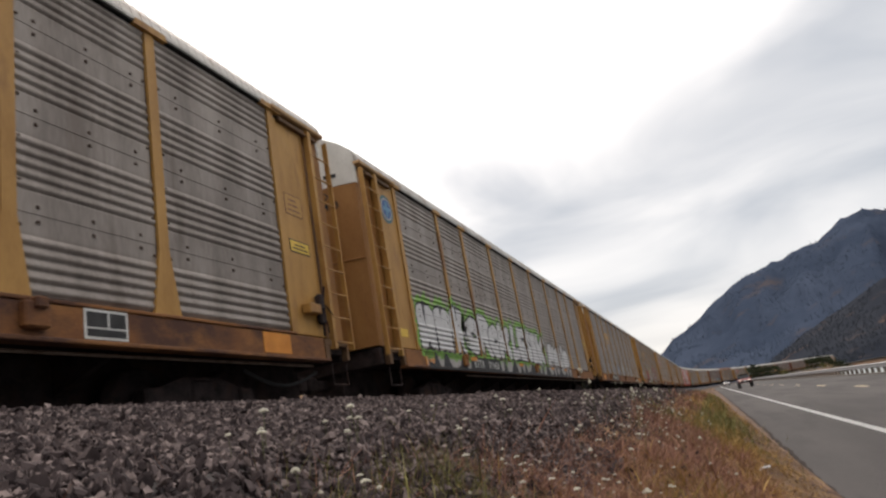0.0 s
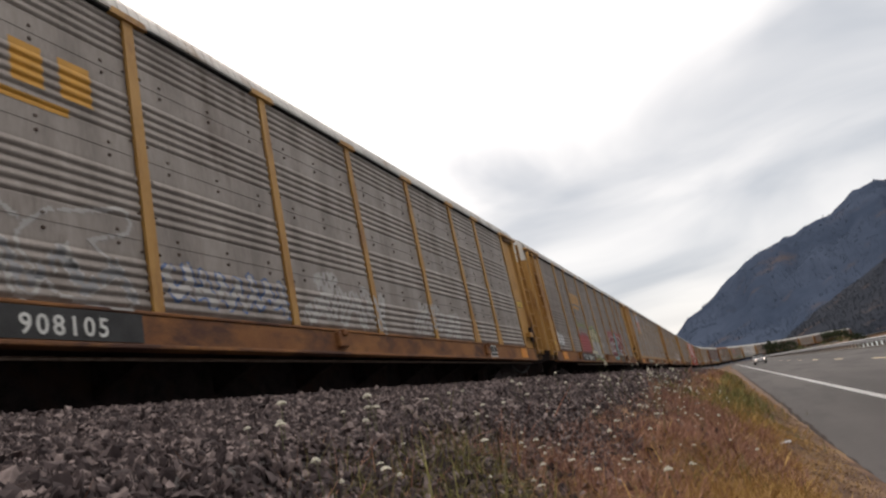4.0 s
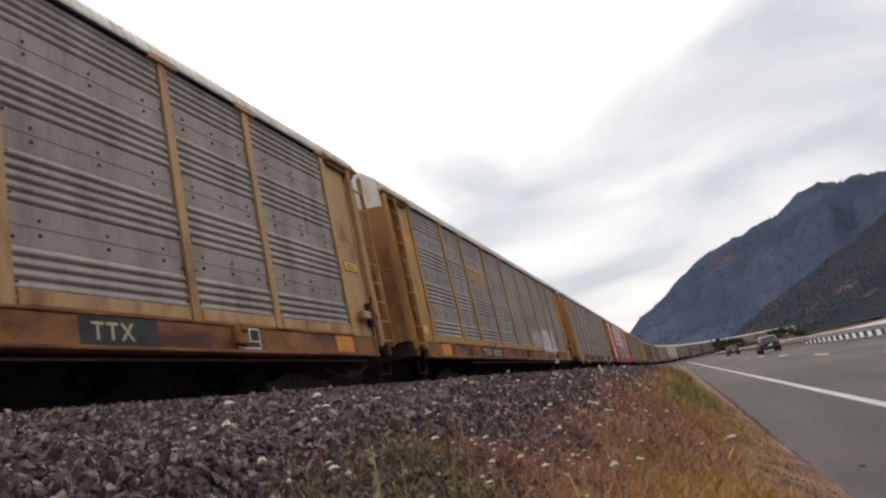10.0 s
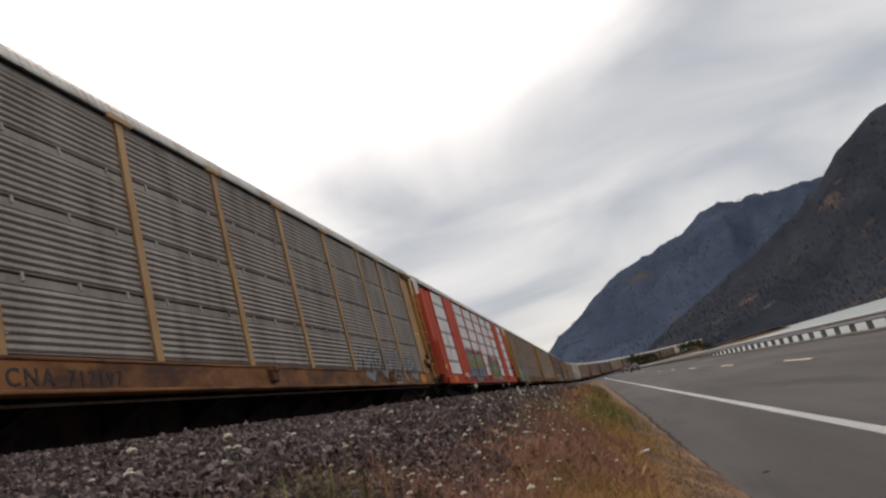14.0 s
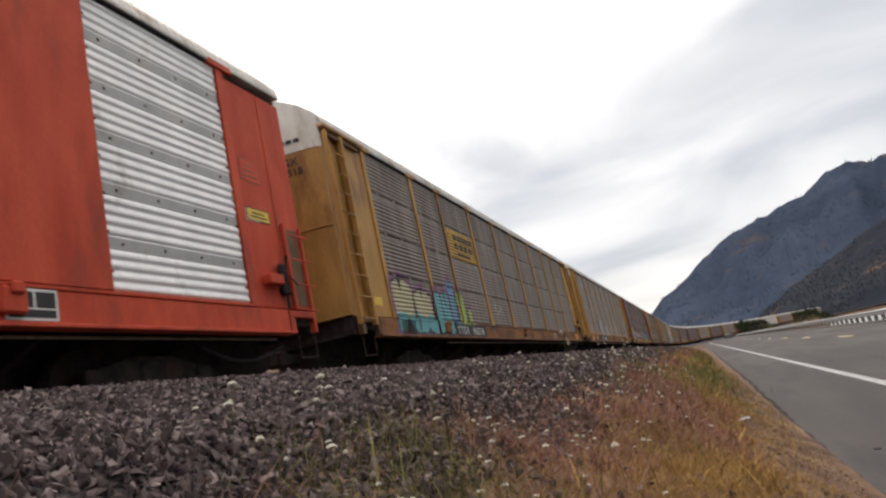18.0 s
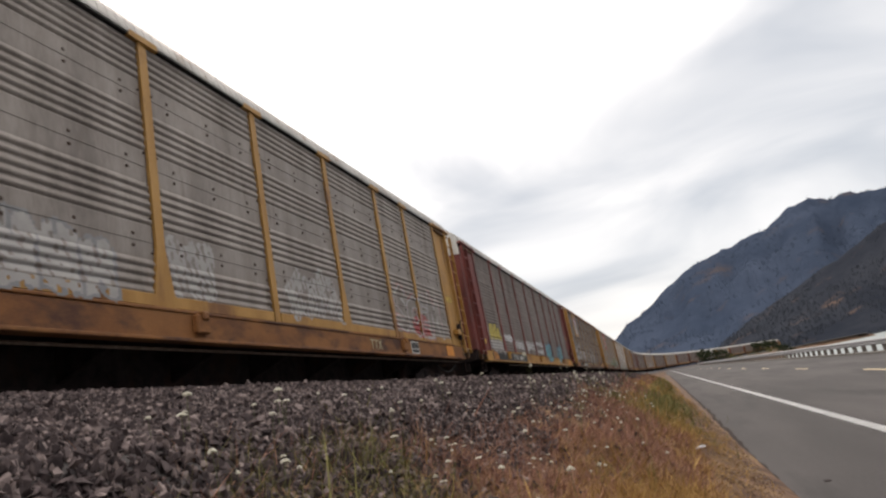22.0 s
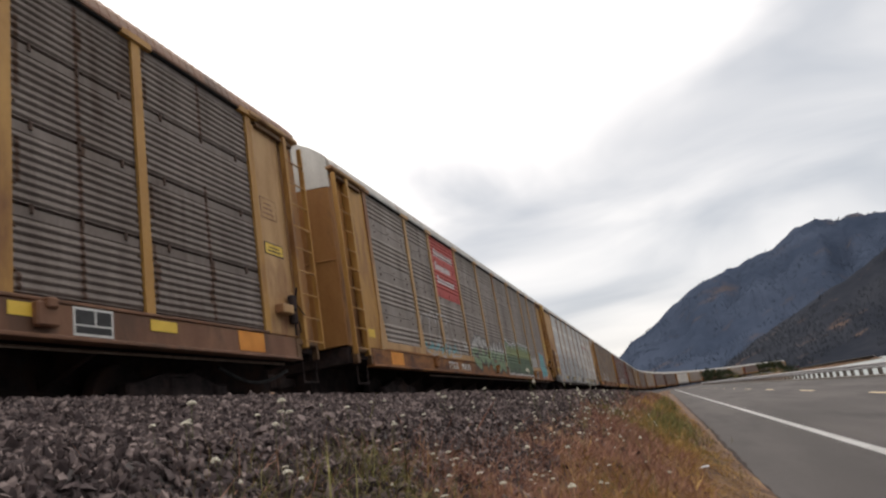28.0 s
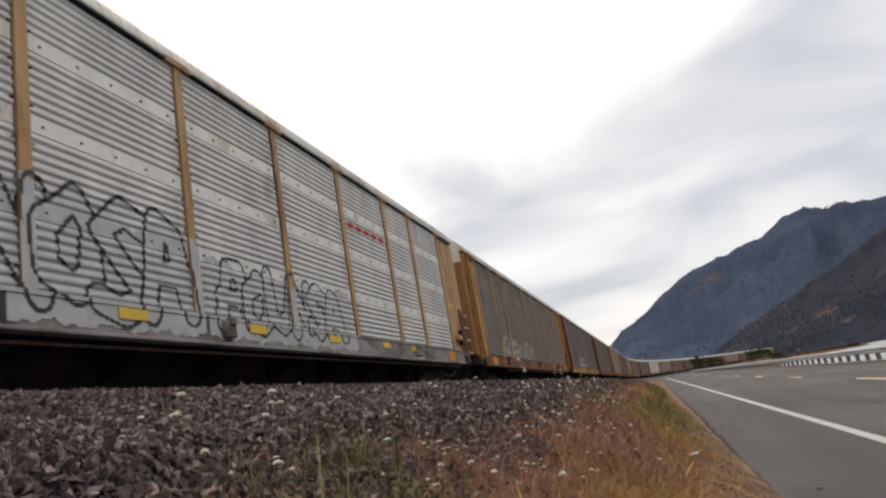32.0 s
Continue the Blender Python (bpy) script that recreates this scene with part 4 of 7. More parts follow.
def bolt_shape(kind, width):
    """Clip bolts in the flat bands and along the posts."""
    shapes, n = [], max(3, round(width / (0.8 if kind == "a" else 0.62)))
    if kind == "a":
        for z in FLATS:
            for dz in (0.14, 0.30):
                for i in range(n):
                    y = -width / 2 + width * (i + 0.5) / n
                    shapes.append(cbox(0.0, 0.026, y - 0.017, y + 0.017, z + dz - 0.017, z + dz + 0.017, 0.005))
    elif kind in "cd":
        groups, step, z0 = (5, 0.668, 0.595) if kind == "c" else (3, 1.013, 0.905)
        for g in range(groups):
            for i in range(n):
                y, z = -width / 2 + width * (i + 0.5) / n, SILL1 + z0 + g * step
                shapes.append(cbox(0.0, 0.026, y - 0.014, y + 0.014, z - 0.014, z + 0.014, 0.004))
    else:
        for g in range(1, 4):
            z = SILL1 + g * 0.9625
            for i in range(3):
                y = -width / 2 + width * (i + 0.5) / 3
                shapes.append(cbox(0.0, 0.035, y - 0.02, y + 0.02, z - 0.07, z + 0.04, 0.006))
    for side in (-1, 1):
        for i in range(8):
            z, y = SILL1 + 0.25 + 0.47 * i, side * (width / 2 - 0.135)
            shapes.append(cbox(0.0, 0.032, y - 0.014, y + 0.014, z - 0.014, z + 0.014, 0.005))
    return joined(*shapes)


def roof_outline():
    half = [(SIDE + 0.045, EAVE), (SIDE + 0.045, EAVE + 0.05), (SIDE + 0.005, EAVE + 0.20), (SIDE - 0.11, EAVE + 0.355), (1.10, EAVE + 0.61), (0.75, TOP - 0.06), (0.0, TOP)]
    return half + [(-x, z) for x, z in half[-2::-1]]


def roof_z(x):
    """Height of the roof sheet across the car."""
    pts = sorted((a, b) for a, b in roof_outline() if b > EAVE + 0.01)
    return float(np.interp(x, [a for a, _ in pts], [b for _, b in pts]))


def bulge(x):
    """How far the curved end stands out."""
    return 0.20 * (1 - (x / 1.46) ** 2)


def end_door_shape(side):
    """Half of the curved end, standing on the end sill."""
    xs = [side * (0.012 + 1.42 * i / 7) for i in range(8)]
    o = [(x, bulge(x)) for x in xs] + [(x, -0.05) for x in reversed(xs)]
    n, z0, z1 = len(o), SILL1, EAVE - 0.40
    v = [(x, y, z) for z in (z0, z1) for x, y in o]
    return v, [(i, (i + 1) % n, n + (i + 1) % n, n + i) for i in range(n)] + [tuple(range(n)), tuple(range(n, 2 * n))]


def end_cap_shape():
    """The top of the curved end, cut to the roof line."""
    xs = [-1.46 + 2.92 * i / 20 for i in range(21)]
    v, f = [], []
    for x in xs:
        y, t = bulge(x) + 0.012, roof_z(x) - 0.012
        v += [(x, -0.05, EAVE - 0.40), (x, -0.05, t), (x, y, t - 0.015), (x, y, EAVE - 0.40)]
    for i in range(20):
        f += [(4 * i + j, 4 * i + (j + 1) % 4, 4 * i + 4 + (j + 1) % 4, 4 * i + 4 + j) for j in range(4)]
    return v, f + [(0, 1, 2, 3), (80, 81, 82, 83)]


def roof_shape(half, lead):
    """Arched roof sheet with standing seams pressed into it, in one piece."""
    out, v, f = roof_outline(), [], []
    n = len(out)
    sections = [(-half - lead + 0.02, 0)]
    for i in range(150):
        y = -13.2 + i * 0.177
        sections += [(y - 0.020, 0), (y - 0.012, 1), (y + 0.012, 1), (y + 0.020, 0)]
    sections.append((half - 0.02, 0))
    for y, up in sections:
        v += [(x * (1 + 0.003 * up), y, z + 0.007 * up) for x, z in out]
    for j in range(len(sections) - 1):
        f += [(j * n + i, j * n + (i + 1) % n, (j + 1) * n + (i + 1) % n, (j + 1) * n + i) for i in range(n)]
    f += [tuple(range(n - 1, -1, -1)), tuple(range((len(sections) - 1) * n, len(sections) * n))]
    return v, f


def post_shape(flare):
    w, b = 0.083, 0.23
    if flare:
        o = [(-b, SILL1 - 0.03), (b, SILL1 - 0.03), (b * 0.9, SILL1 + 0.08), (w, SILL1 + 0.80), (w, EAVE - 0.02), (-w, EAVE - 0.02), (-w, SILL1 + 0.80), (-b * 0.9, SILL1 + 0.08)]
    else:
        o = [(-w, SILL1 - 0.03), (w, SILL1 - 0.03), (w, EAVE - 0.02), (-w, EAVE - 0.02)]
    return joined(plate(o, -0.03, 0.014), plate([(-0.30, EAVE - 0.045), (0.30, EAVE - 0.045), (0.27, EAVE + 0.05), (-0.27, EAVE + 0.05)], -0.03, 0.05))


def wheel_shape():
    v, f, n = [], [], 20
    rings = [(0.0, 0.10), (0.07, 0.10), (0.07, 0.07), (0.14, 0.05), (0.36, 0.05), (0.40, 0.07), (0.457, 0.07), (0.46, -0.02), (0.485, -0.045), (0.485, -0.07), (0.0, -0.07)]
    for r, x in rings:
        for i in range(n):
            a = 2 * math.pi * i / n
            v.append((x, r * math.cos(a), r * math.sin(a)))
    for j in range(len(rings) - 1):
        for i in range(n):
            k = (i + 1) % n
            f.append((j * n + i, j * n + k, (j + 1) * n + k, (j + 1) * n + i))
    return v, f


def side_frame_shape():
    o = [(-1.05, 0.36), (-0.78, 0.36), (-0.45, 0.12), (0.45, 0.12), (0.78, 0.36), (1.05, 0.36), (1.05, 0.60), (0.75, 0.64), (0.35, 0.76), (-0.35, 0.76), (-0.75, 0.64), (-1.05, 0.60)]
    return joined(plate(o, -0.07, 0.07), cbox(-0.12, 0.12, -1.05, -0.75, 0.34, 0.62, 0.03), cbox(-0.12, 0.12, 0.75, 1.05, 0.34, 0.62, 0.03),
                  *[tube((0.02, y, 0.2), (0.02, y, 0.5), 0.06) for y in (-0.2, 0.0, 0.2)])


def hose_shape():
    """A slack brake hose between the trucks and the coupler."""
    pts = [(1.15, 12.9 - 0.25 * i, 0.86 - 0.22 * math.sin(math.pi * i / 8)) for i in range(9)]
    return pipe(pts, 0.028, 6)


STRIPPED = set()                   # cars with a painted strip along the foot of the panels


def surface_x(y, z, kind, strip=False):
    """How far out the side of a car is at a place: screen, post or sill."""
    p = PROFILES[kind]
    x = FACE + np.interp(z, [b for _, b in p], [a for a, _ in p])
    if strip:
        x = np.where(z < SILL1 + 0.172, FACE + 0.051, x)
    for py in POST_Y:
        x = np.where(np.abs(y - py) < 0.1, SIDE + 0.016, x)
    x = np.where(z < SILL1 + 0.002, SIDE + 0.036, x)
    return np.where(z < SILL1 - 0.047, SIDE + 0.022, x) + 0.005


def decal(name, car, kind, y0, y1, z0, z1, mats, pick, label="", step=0.028):
    """Paint that follows ribs, posts and sill: small cells, each with the material that pick(Y, Z) gives, or none (-1)."""
    zs = [z0, z1] + [b for _, b in PROFILES[kind] if z0 < b < z1] + [z for z in (SILL1 - 0.047, SILL1 + 0.002, SILL1 + 0.172) if z0 < z < z1]
    zs = np.unique(np.round(zs, 4))
    zs = np.concatenate([np.linspace(a, b, max(2, int(math.ceil((b - a) / step)) + 1))[:-1] for a, b in zip(zs[:-1], zs[1:])] + [zs[-1:]])
    ys = np.linspace(y0, y1, max(2, int((y1 - y0) / step)))
    yc, zc = (ys[:-1] + ys[1:]) / 2, (zs[:-1] + zs[1:]) / 2
    Y, Z = np.meshgrid(yc, zc)
    idx = pick(Y, Z)
    r, c = np.nonzero(idx >= 0)
    if len(r) == 0:
        return None
    ya, yb, za, zb, ym = ys[c], ys[c + 1], zs[r], zs[r + 1], yc[c]
    eps = 1e-4
    xa, xb = surface_x(ym, za + eps, kind, car.name in STRIPPED), surface_x(ym, zb - eps, kind, car.name in STRIPPED)
    n = len(r)
    v = np.empty((n, 4, 3))
    v[:, 0], v[:, 1] = np.stack([xa, ya, za], 1), np.stack([xa, yb, za], 1)
    v[:, 2], v[:, 3] = np.stack([xb, yb, zb], 1), np.stack([xb, ya, zb], 1)
    me = bpy.data.meshes.new(name)
    co, which = np.unique(np.round(v.reshape(-1, 3), 3), axis=0, return_inverse=True)
    me.vertices.add(len(co))
    me.vertices.foreach_set("co", co.ravel())
    me.loops.add(4 * n)
    me.loops.foreach_set("vertex_index", which.ravel().astype(np.int32))
    me.polygons.add(n)
    me.polygons.foreach_set("loop_start", np.arange(0, 4 * n, 4, dtype=np.int32))
    for m in mats:
        me.materials.append(m)
    me.polygons.foreach_set("material_index", idx[r, c].astype(np.int32))
    me.polygons.foreach_set("use_smooth", np.zeros(n, dtype=bool))
    me.update(calc_edges=True)
    return part(name, me, car, label=label)


def block(car, kind, seed, n, y0, y1, z0, z1, fills, line, outer=None, splits=(), worn=0.0, slit=0.5, rim=0.05, thick=0.045):
    """A solid painted piece of n joined blocks with rounded tops, dark slits and an outline."""
    r = np.random.default_rng(seed)
    tops, slits, arches = r.uniform(0.84, 1.0, n), r.uniform(0.2, slit, n), r.uniform(0.0, 0.4, n)
    mats = list(fills) + [line] + ([outer] if outer else [])
    k = len(fills)

    def pick(Y, Z):
        w = wobble(Y, Z, seed)
        u = np.clip((Y - y0) / (y1 - y0) * n, 0, n - 0.001)
        i = u.astype(int)
        fr = u - i
        lo = SILL1 + z0 + 0.03 * w
        h = (z1 - z0) * tops[i]
        hi = SILL1 + z0 + h * (1 - 0.16 * np.abs(2 * fr - 1) ** 3) + 0.025 * w
        edge = np.minimum(np.minimum(hi - Z, Z - lo), np.minimum(Y - y0, y1 - Y))
        level = np.zeros(Y.shape, dtype=int)
        for s in splits:
            level += (Z > SILL1 + s + 0.04 * w).astype(int)
        idx = np.where(edge > 0, np.minimum(level, k - 1), -1)
        deep = (hi - Z) / h
        dark = (np.abs(fr - 0.45) < 0.09 * (1 - deep / slits[i])) & (deep < slits[i])
        dark |= (np.abs(fr - 0.5) < 0.16 * (1 - ((1 - deep) / np.maximum(arches[i], 0.01)) ** 2)) & (1 - deep < arches[i])
        dark |= (np.minimum(fr, 1 - fr) < 0.035 + 0.02 * np.sin(5 * Z)) & (edge > 0)
        idx = np.where((edge > 0) & (dark | (edge < thick)), k, idx)
        if outer:
            idx = np.where((edge <= 0) & (edge > -rim * (1 + (0.4 if rim > 0.08 else 0.12) * w)), k + 1, idx)
        if worn:
            idx = np.where(np.sin(43 * Y + 11 * Z + seed) + wobble(Y * 1.7, Z * 2.3, seed + 3) > 2.2 - 2.0 * worn, -1, idx)
        return idx
    m = 0.06 + 1.8 * rim
    return decal("graffiti", car, kind, y0 - m, y1 + m, max(SILL0 + 0.07, SILL1 + z0 - m), SILL1 + z1 + m, mats, pick, "sprayed block graffiti on the side panels")


def paint(name, c, rough=0.6):
    return mat(name, tuple(a * 0.78 for a in c), c, 5.0, rough, 0, 0.05, 60)


# stroke skeletons of abstract painted shapes in a unit box
SKEL = [[[(0.5, 0.5), (0.7, 0.62), (0.55, 0.8), (0.25, 0.65), (0.3, 0.25), (0.75, 0.1), (0.95, 0.5), (0.8, 0.95)]],
        [[(0.2, 1.0), (0.55, 0.62), (0.28, 0.48), (0.75, 0.0)], [(0.85, 0.9), (0.75, 0.45)]],
        [[(0.1, 0.9), (0.5, 0.95), (0.75, 0.6), (0.45, 0.25), (0.15, 0.35)], [(0.75, 0.6), (0.95, 0.05)]],
        [[(0.05, 0.4), (0.3, 0.85), (0.55, 0.45), (0.8, 0.9), (0.95, 0.35), (0.7, 0.05), (0.3, 0.15)]],
        [[(0.5, 1.0), (0.35, 0.55), (0.05, 0.5), (0.4, 0.35), (0.2, 0.0), (0.6, 0.25), (0.95, 0.1)], [(0.6, 0.6), (0.9, 0.85)]],
        [[(0.85, 0.95), (0.35, 0.8), (0.15, 0.4), (0.4, 0.08), (0.9, 0.1), (0.6, 0.45)]],
        [[(0.1, 0.1), (0.5, 0.5), (0.9, 0.95)], [(0.45, 0.95), (0.9, 0.95), (0.85, 0.45)], [(0.55, 0.1), (0.9, 0.15)]],
        [[(0.2, 0.0), (0.3, 0.5), (0.1, 0.95)], [(0.3, 0.5), (0.8, 0.75), (0.9, 0.15)]]]


# strokes of block letters in the same unit box
GLYPH = {
    "G": [[(1.0, 0.95), (0.2, 1.0), (0.0, 0.8), (0.0, 0.15), (0.2, 0.0), (1.0, 0.02), (1.0, 0.42), (0.62, 0.42)]],
    "R": [[(0.15, 0.0), (0.15, 1.0), (0.7, 0.98), (0.85, 0.72), (0.65, 0.5), (0.2, 0.48)], [(0.5, 0.48), (0.9, 0.0)]],
    "A": [[(0.05, 0.0), (0.3, 0.95), (0.7, 0.95), (0.95, 0.0)], [(0.2, 0.4), (0.8, 0.4)]],
    "M": [[(0.08, 0.0), (0.12, 0.98), (0.5, 0.45), (0.88, 0.98), (0.92, 0.0)]],
    "N": [[(0.12, 0.0), (0.12, 1.0), (0.85, 0.05), (0.88, 1.0)]],
    "O": [[(0.5, 1.0), (0.12, 0.75), (0.12, 0.25), (0.5, 0.0), (0.88, 0.25), (0.88, 0.75), (0.5, 1.0)]],
    "K": [[(0.15, 0.0), (0.15, 1.0)], [(0.85, 1.0), (0.2, 0.5), (0.9, 0.0)]],
    "S": [[(0.85, 0.85), (0.5, 1.0), (0.15, 0.78), (0.5, 0.52), (0.85, 0.25), (0.5, 0.0), (0.12, 0.15)]],
    "L": [[(0.2, 1.0), (0.15, 0.05), (0.85, 0.05)]],
    "E": [[(0.85, 0.95), (0.2, 0.95), (0.15, 0.05), (0.85, 0.05)], [(0.2, 0.5), (0.7, 0.5)]],
    "U": [[(0.12, 1.0), (0.15, 0.2), (0.5, 0.0), (0.85, 0.2), (0.88, 1.0)]],
    "B": [[(0.15, 0.0), (0.15, 1.0), (0.7, 0.95), (0.75, 0.6), (0.25, 0.52), (0.85, 0.4), (0.75, 0.05), (0.15, 0.02)]],
    "H": [[(0.12, 0.0), (0.15, 1.0)], [(0.85, 0.0), (0.85, 1.0)], [(0.15, 0.5), (0.85, 0.5)]],
    "I": [[(0.5, 0.0), (0.5, 1.0)]]}


def strokes(seed, n, y0, y1, z0, z1, overlap=0.12, tilt=0.08, order=None):
    """n shapes side by side, each a list of line segments (two ends each)."""
    r = random.Random(seed)
    w = (y1 - y0) / n
    shapes = []
    for i in range(n):
        shape = []
        sk = GLYPH[order[i]] if isinstance(order, str) else SKEL[order[i] if order else r.randrange(len(SKEL))]
        jit = lambda: r.uniform(-0.08, 0.08)
        sk = [[(a + jit(), b + jit()) for a, b in line] for line in sk]
        s, dz = r.uniform(0.88, 1.08), r.uniform(-0.06, 0.06) * (z1 - z0)
        for line in sk:
            pts = [(y0 + w * (i - overlap / 2 + (1 + overlap) * a + tilt * (b - 0.5)), z0 + dz + (z1 - z0) * b * s) for a, b in line]
            shape += list(zip(pts[:-1], pts[1:]))
        shapes.append(shape)
    return shapes


def scribble(seed, n, y0, y1, z0, z1):
    """A running tangle of loops and spikes, for thin tags."""
    r = random.Random(seed)
    pts, m = [], n * 6
    for i in range(m):
        u = i / (m - 1)
        a = i * 2.1 + r.uniform(-0.5, 0.5)
        y = y0 + (y1 - y0) * u + 0.11 * math.cos(a)
        z = (z0 + z1) / 2 + (z1 - z0) / 2 * math.sin(a) * r.uniform(0.35, 1.0)
        pts.append((y, z))
    return [list(zip(pts[:-1], pts[1:]))]


def distance(Y, Z, segs):
    d = np.full(Y.shape, 9.0)
    for (ay, az), (by, bz) in segs:
        ly, lz = by - ay, bz - az
        t = np.clip(((Y - ay) * ly + (Z - az) * lz) / (ly * ly + lz * lz + 1e-9), 0, 1)
        d = np.minimum(d, np.hypot(Y - ay - t * ly, Z - az - t * lz))
    return d


def wobble(Y, Z, s):
    return np.sin(7.1 * Y + s) * np.sin(5.3 * Z + 1.7 * s) + 0.6 * np.sin(17.0 * Y - 13.0 * Z + s) + 0.4 * np.sin(31 * Y + 23 * Z + 2 * s)


def graffiti(car, kind, seed, n, y0, y1, z0, z1, fill, line=None, halo=None, r=0.13, edge=0.035, glow=0.12, worn=0.0, splits=(), order=None, shade=None):
    """A painted piece: fat strokes with outline and halo. splits: heights at which the fill changes to the next colour."""
    shapes = (strokes if r > 0.065 else scribble)(seed, n, y0 + r, y1 - r, SILL1 + z0 + r, SILL1 + z1 - r, **({"order": order} if r > 0.065 else {}))
    fills = fill if isinstance(fill, list) else ([fill] if fill else [])
    mats = list(fills) + ([line] if line else []) + ([halo] if halo else []) + ([shade] if shade else [])

    def pick(Y, Z):
        ds = [distance(Y, Z, s) for s in shapes]
        d = np.minimum.reduce(ds)
        w = wobble(Y, Z, seed)
        idx = np.full(Y.shape, -1)
        k = len(fills)
        if shade:
            d2 = distance(Y - 0.09, Z + 0.07, [s for sh in shapes for s in sh])
            idx = np.where(d2 < r, len(mats) - 1, idx)
        if halo:
            idx = np.where((d < r + edge + glow * (1 + 0.45 * w)) & (idx < 0), k + (1 if line else 0), idx)
        level = np.zeros(Y.shape, dtype=int)
        for s in splits:
            level += (Z > SILL1 + s + 0.05 * w).astype(int)
        # each shape lies over the one before it
        for di in ds:
            swell = r * (1 + 0.16 * np.sin(2.7 * Y + 3.9 * Z + seed))
            if line:
                idx = np.where(di < swell + edge, k, idx)
            if fills:
                idx = np.where(di < swell, np.minimum(level, k - 1), idx)
            else:
                idx = np.where(di < swell - 0.02, -1, idx)
        if worn:
            idx = np.where(np.sin(43 * Y + 11 * Z + seed) + wobble(Y * 1.7, Z * 2.3, seed + 3) > 2.2 - 2.0 * worn, -1, idx)
        return idx
    return decal("graffiti", car, kind, y0 - 0.35, y1 + 0.35, max(SILL0 + 0.07, SILL1 + z0 - 0.3), SILL1 + z1 + 0.4, mats, pick, "sprayed graffiti on the side panels")


G_WHITE, G_BLACK, G_GREEN = paint("sprayed white", (0.62, 0.62, 0.63)), paint("sprayed black", (0.035, 0.035, 0.04)), paint("sprayed green", (0.20, 0.42, 0.08))
G_RED, G_DRED, G_CYAN = paint("sprayed red", (0.36, 0.06, 0.06)), paint("sprayed dark red", (0.20, 0.025, 0.045)), paint("sprayed cyan", (0.12, 0.36, 0.40))
G_BLUE, G_PURPLE, G_GREY = paint("sprayed blue", (0.13, 0.30, 0.46)), paint("sprayed purple", (0.22, 0.09, 0.20)), paint("sprayed grey", (0.27, 0.27, 0.28))
G_PALE, G_CREAM, G_DBLUE = paint("faded whitish spray", (0.42, 0.40, 0.39)), paint("sprayed cream", (0.46, 0.42, 0.27)), paint("sprayed dark blue", (0.06, 0.13, 0.30))
G_OLIVE, G_PINK, G_LIME = paint("sprayed olive", (0.20, 0.24, 0.10)), paint("sprayed pink", (0.42, 0.20, 0.20)), paint("sprayed lime", (0.36, 0.46, 0.14))
G_SILVER = paint("sprayed silver", (0.50, 0.50, 0.51))
G_YELLOW = paint("sprayed yellow", (0.50, 0.40, 0.08))
G_MOSS = paint("sprayed moss green", (0.09, 0.14, 0.08))
LOGO_T = paint("faded teal", (0.06, 0.15, 0.17))
G_MAROON, G_SAGE = paint("sprayed maroon", (0.20, 0.045, 0.07)), paint("sprayed sage", (0.20, 0.28, 0.17))
LETTER = paint("stencil white", (0.66, 0.66, 0.64))
LOGO_O, LOGO_R, LOGO_B = paint("faded orange", (0.60, 0.30, 0.05)), paint("faded red", (0.46, 0.07, 0.06)), paint("faded blue", (0.06, 0.12, 0.30))


def text_mesh(body, size, m, spacing=1.05):
    """Lettering as a thin mesh, lying in the plane x = 0 and reading towards +y."""
    key = ("text", body, size, m.name)
    if key not in MESHES:
        cu = bpy.data.curves.new("lettering", "FONT")
        cu.body, cu.size, cu.extrude, cu.space_character, cu.offset, cu.resolution_u = body, size, 0.002, spacing, 0.004, 3
        ob = bpy.data.objects.new("lettering", cu)
        me = bpy.data.meshes.new_from_object(ob)
        bpy.data.objects.remove(ob)
        bpy.data.curves.remove(cu)
        co = np.empty(len(me.vertices) * 3)
        me.vertices.foreach_get("co", co)
        co = co.reshape(-1, 3)
        me.vertices.foreach_set("co", np.stack([co[:, 2], co[:, 0], co[:, 1]], 1).ravel())
        me.materials.clear()
        me.materials.append(m)
        me.update()
        MESHES[key] = me
    return MESHES[key]


def flat_part(name, car, y0, y1, z0, z1, m, x=SIDE + 0.02, t=0.006, label=""):
    return part(name, cached("%s_%.2f_%.2f" % (name, y1 - y0, z1 - z0), lambda: cbox(0, t, 0, y1 - y0, 0, z1 - z0, 0.001), m), car, (x + 0.001, y0, z0), label)


def lettering(car, mark, number, y0=-7.4, black=(-7.5, -4.5), m=LETTER):
    if black:
        flat_part("number_patch", car, black[0], black[1], SILL0 + 0.07, SILL1 - 0.05, BLACKP, SIDE + 0.025, label="black painted number patch")
    part("reporting_mark", text_mesh(mark, 0.30, m, 1.3), car, (SIDE + 0.036, y0 + 0.1, SILL0 + 0.12), "white stencilled lettering")
    part("car_number", text_mesh(number, 0.28, m, 1.25), car, (SIDE + 0.036, y0 + 1.42, SILL0 + 0.12), "white stencilled lettering")


def bars(name, car, kind, rows, m, label):
    """Plain bars standing in for painted lettering: rows of (y0, y1, z0, z1, count)."""
    ya, yb, za, zb = min(r[0] for r in rows), max(r[1] for r in rows), min(r[2] for r in rows), max(r[3] for r in rows)

    def pick(Y, Z):
        idx = np.full(Y.shape, -1)
        for y0, y1, z0, z1, n in rows:
            u = (Y - y0) / (y1 - y0) * n
            idx = np.where((Y > y0) & (Y < y1) & (Z > z0) & (Z < z1) & (u % 1 < 0.74), 0, idx)
        return idx
    return decal(name, car, kind, ya - 0.05, yb + 0.05, za - 0.03, zb + 0.03, [m], pick, label, 0.04)


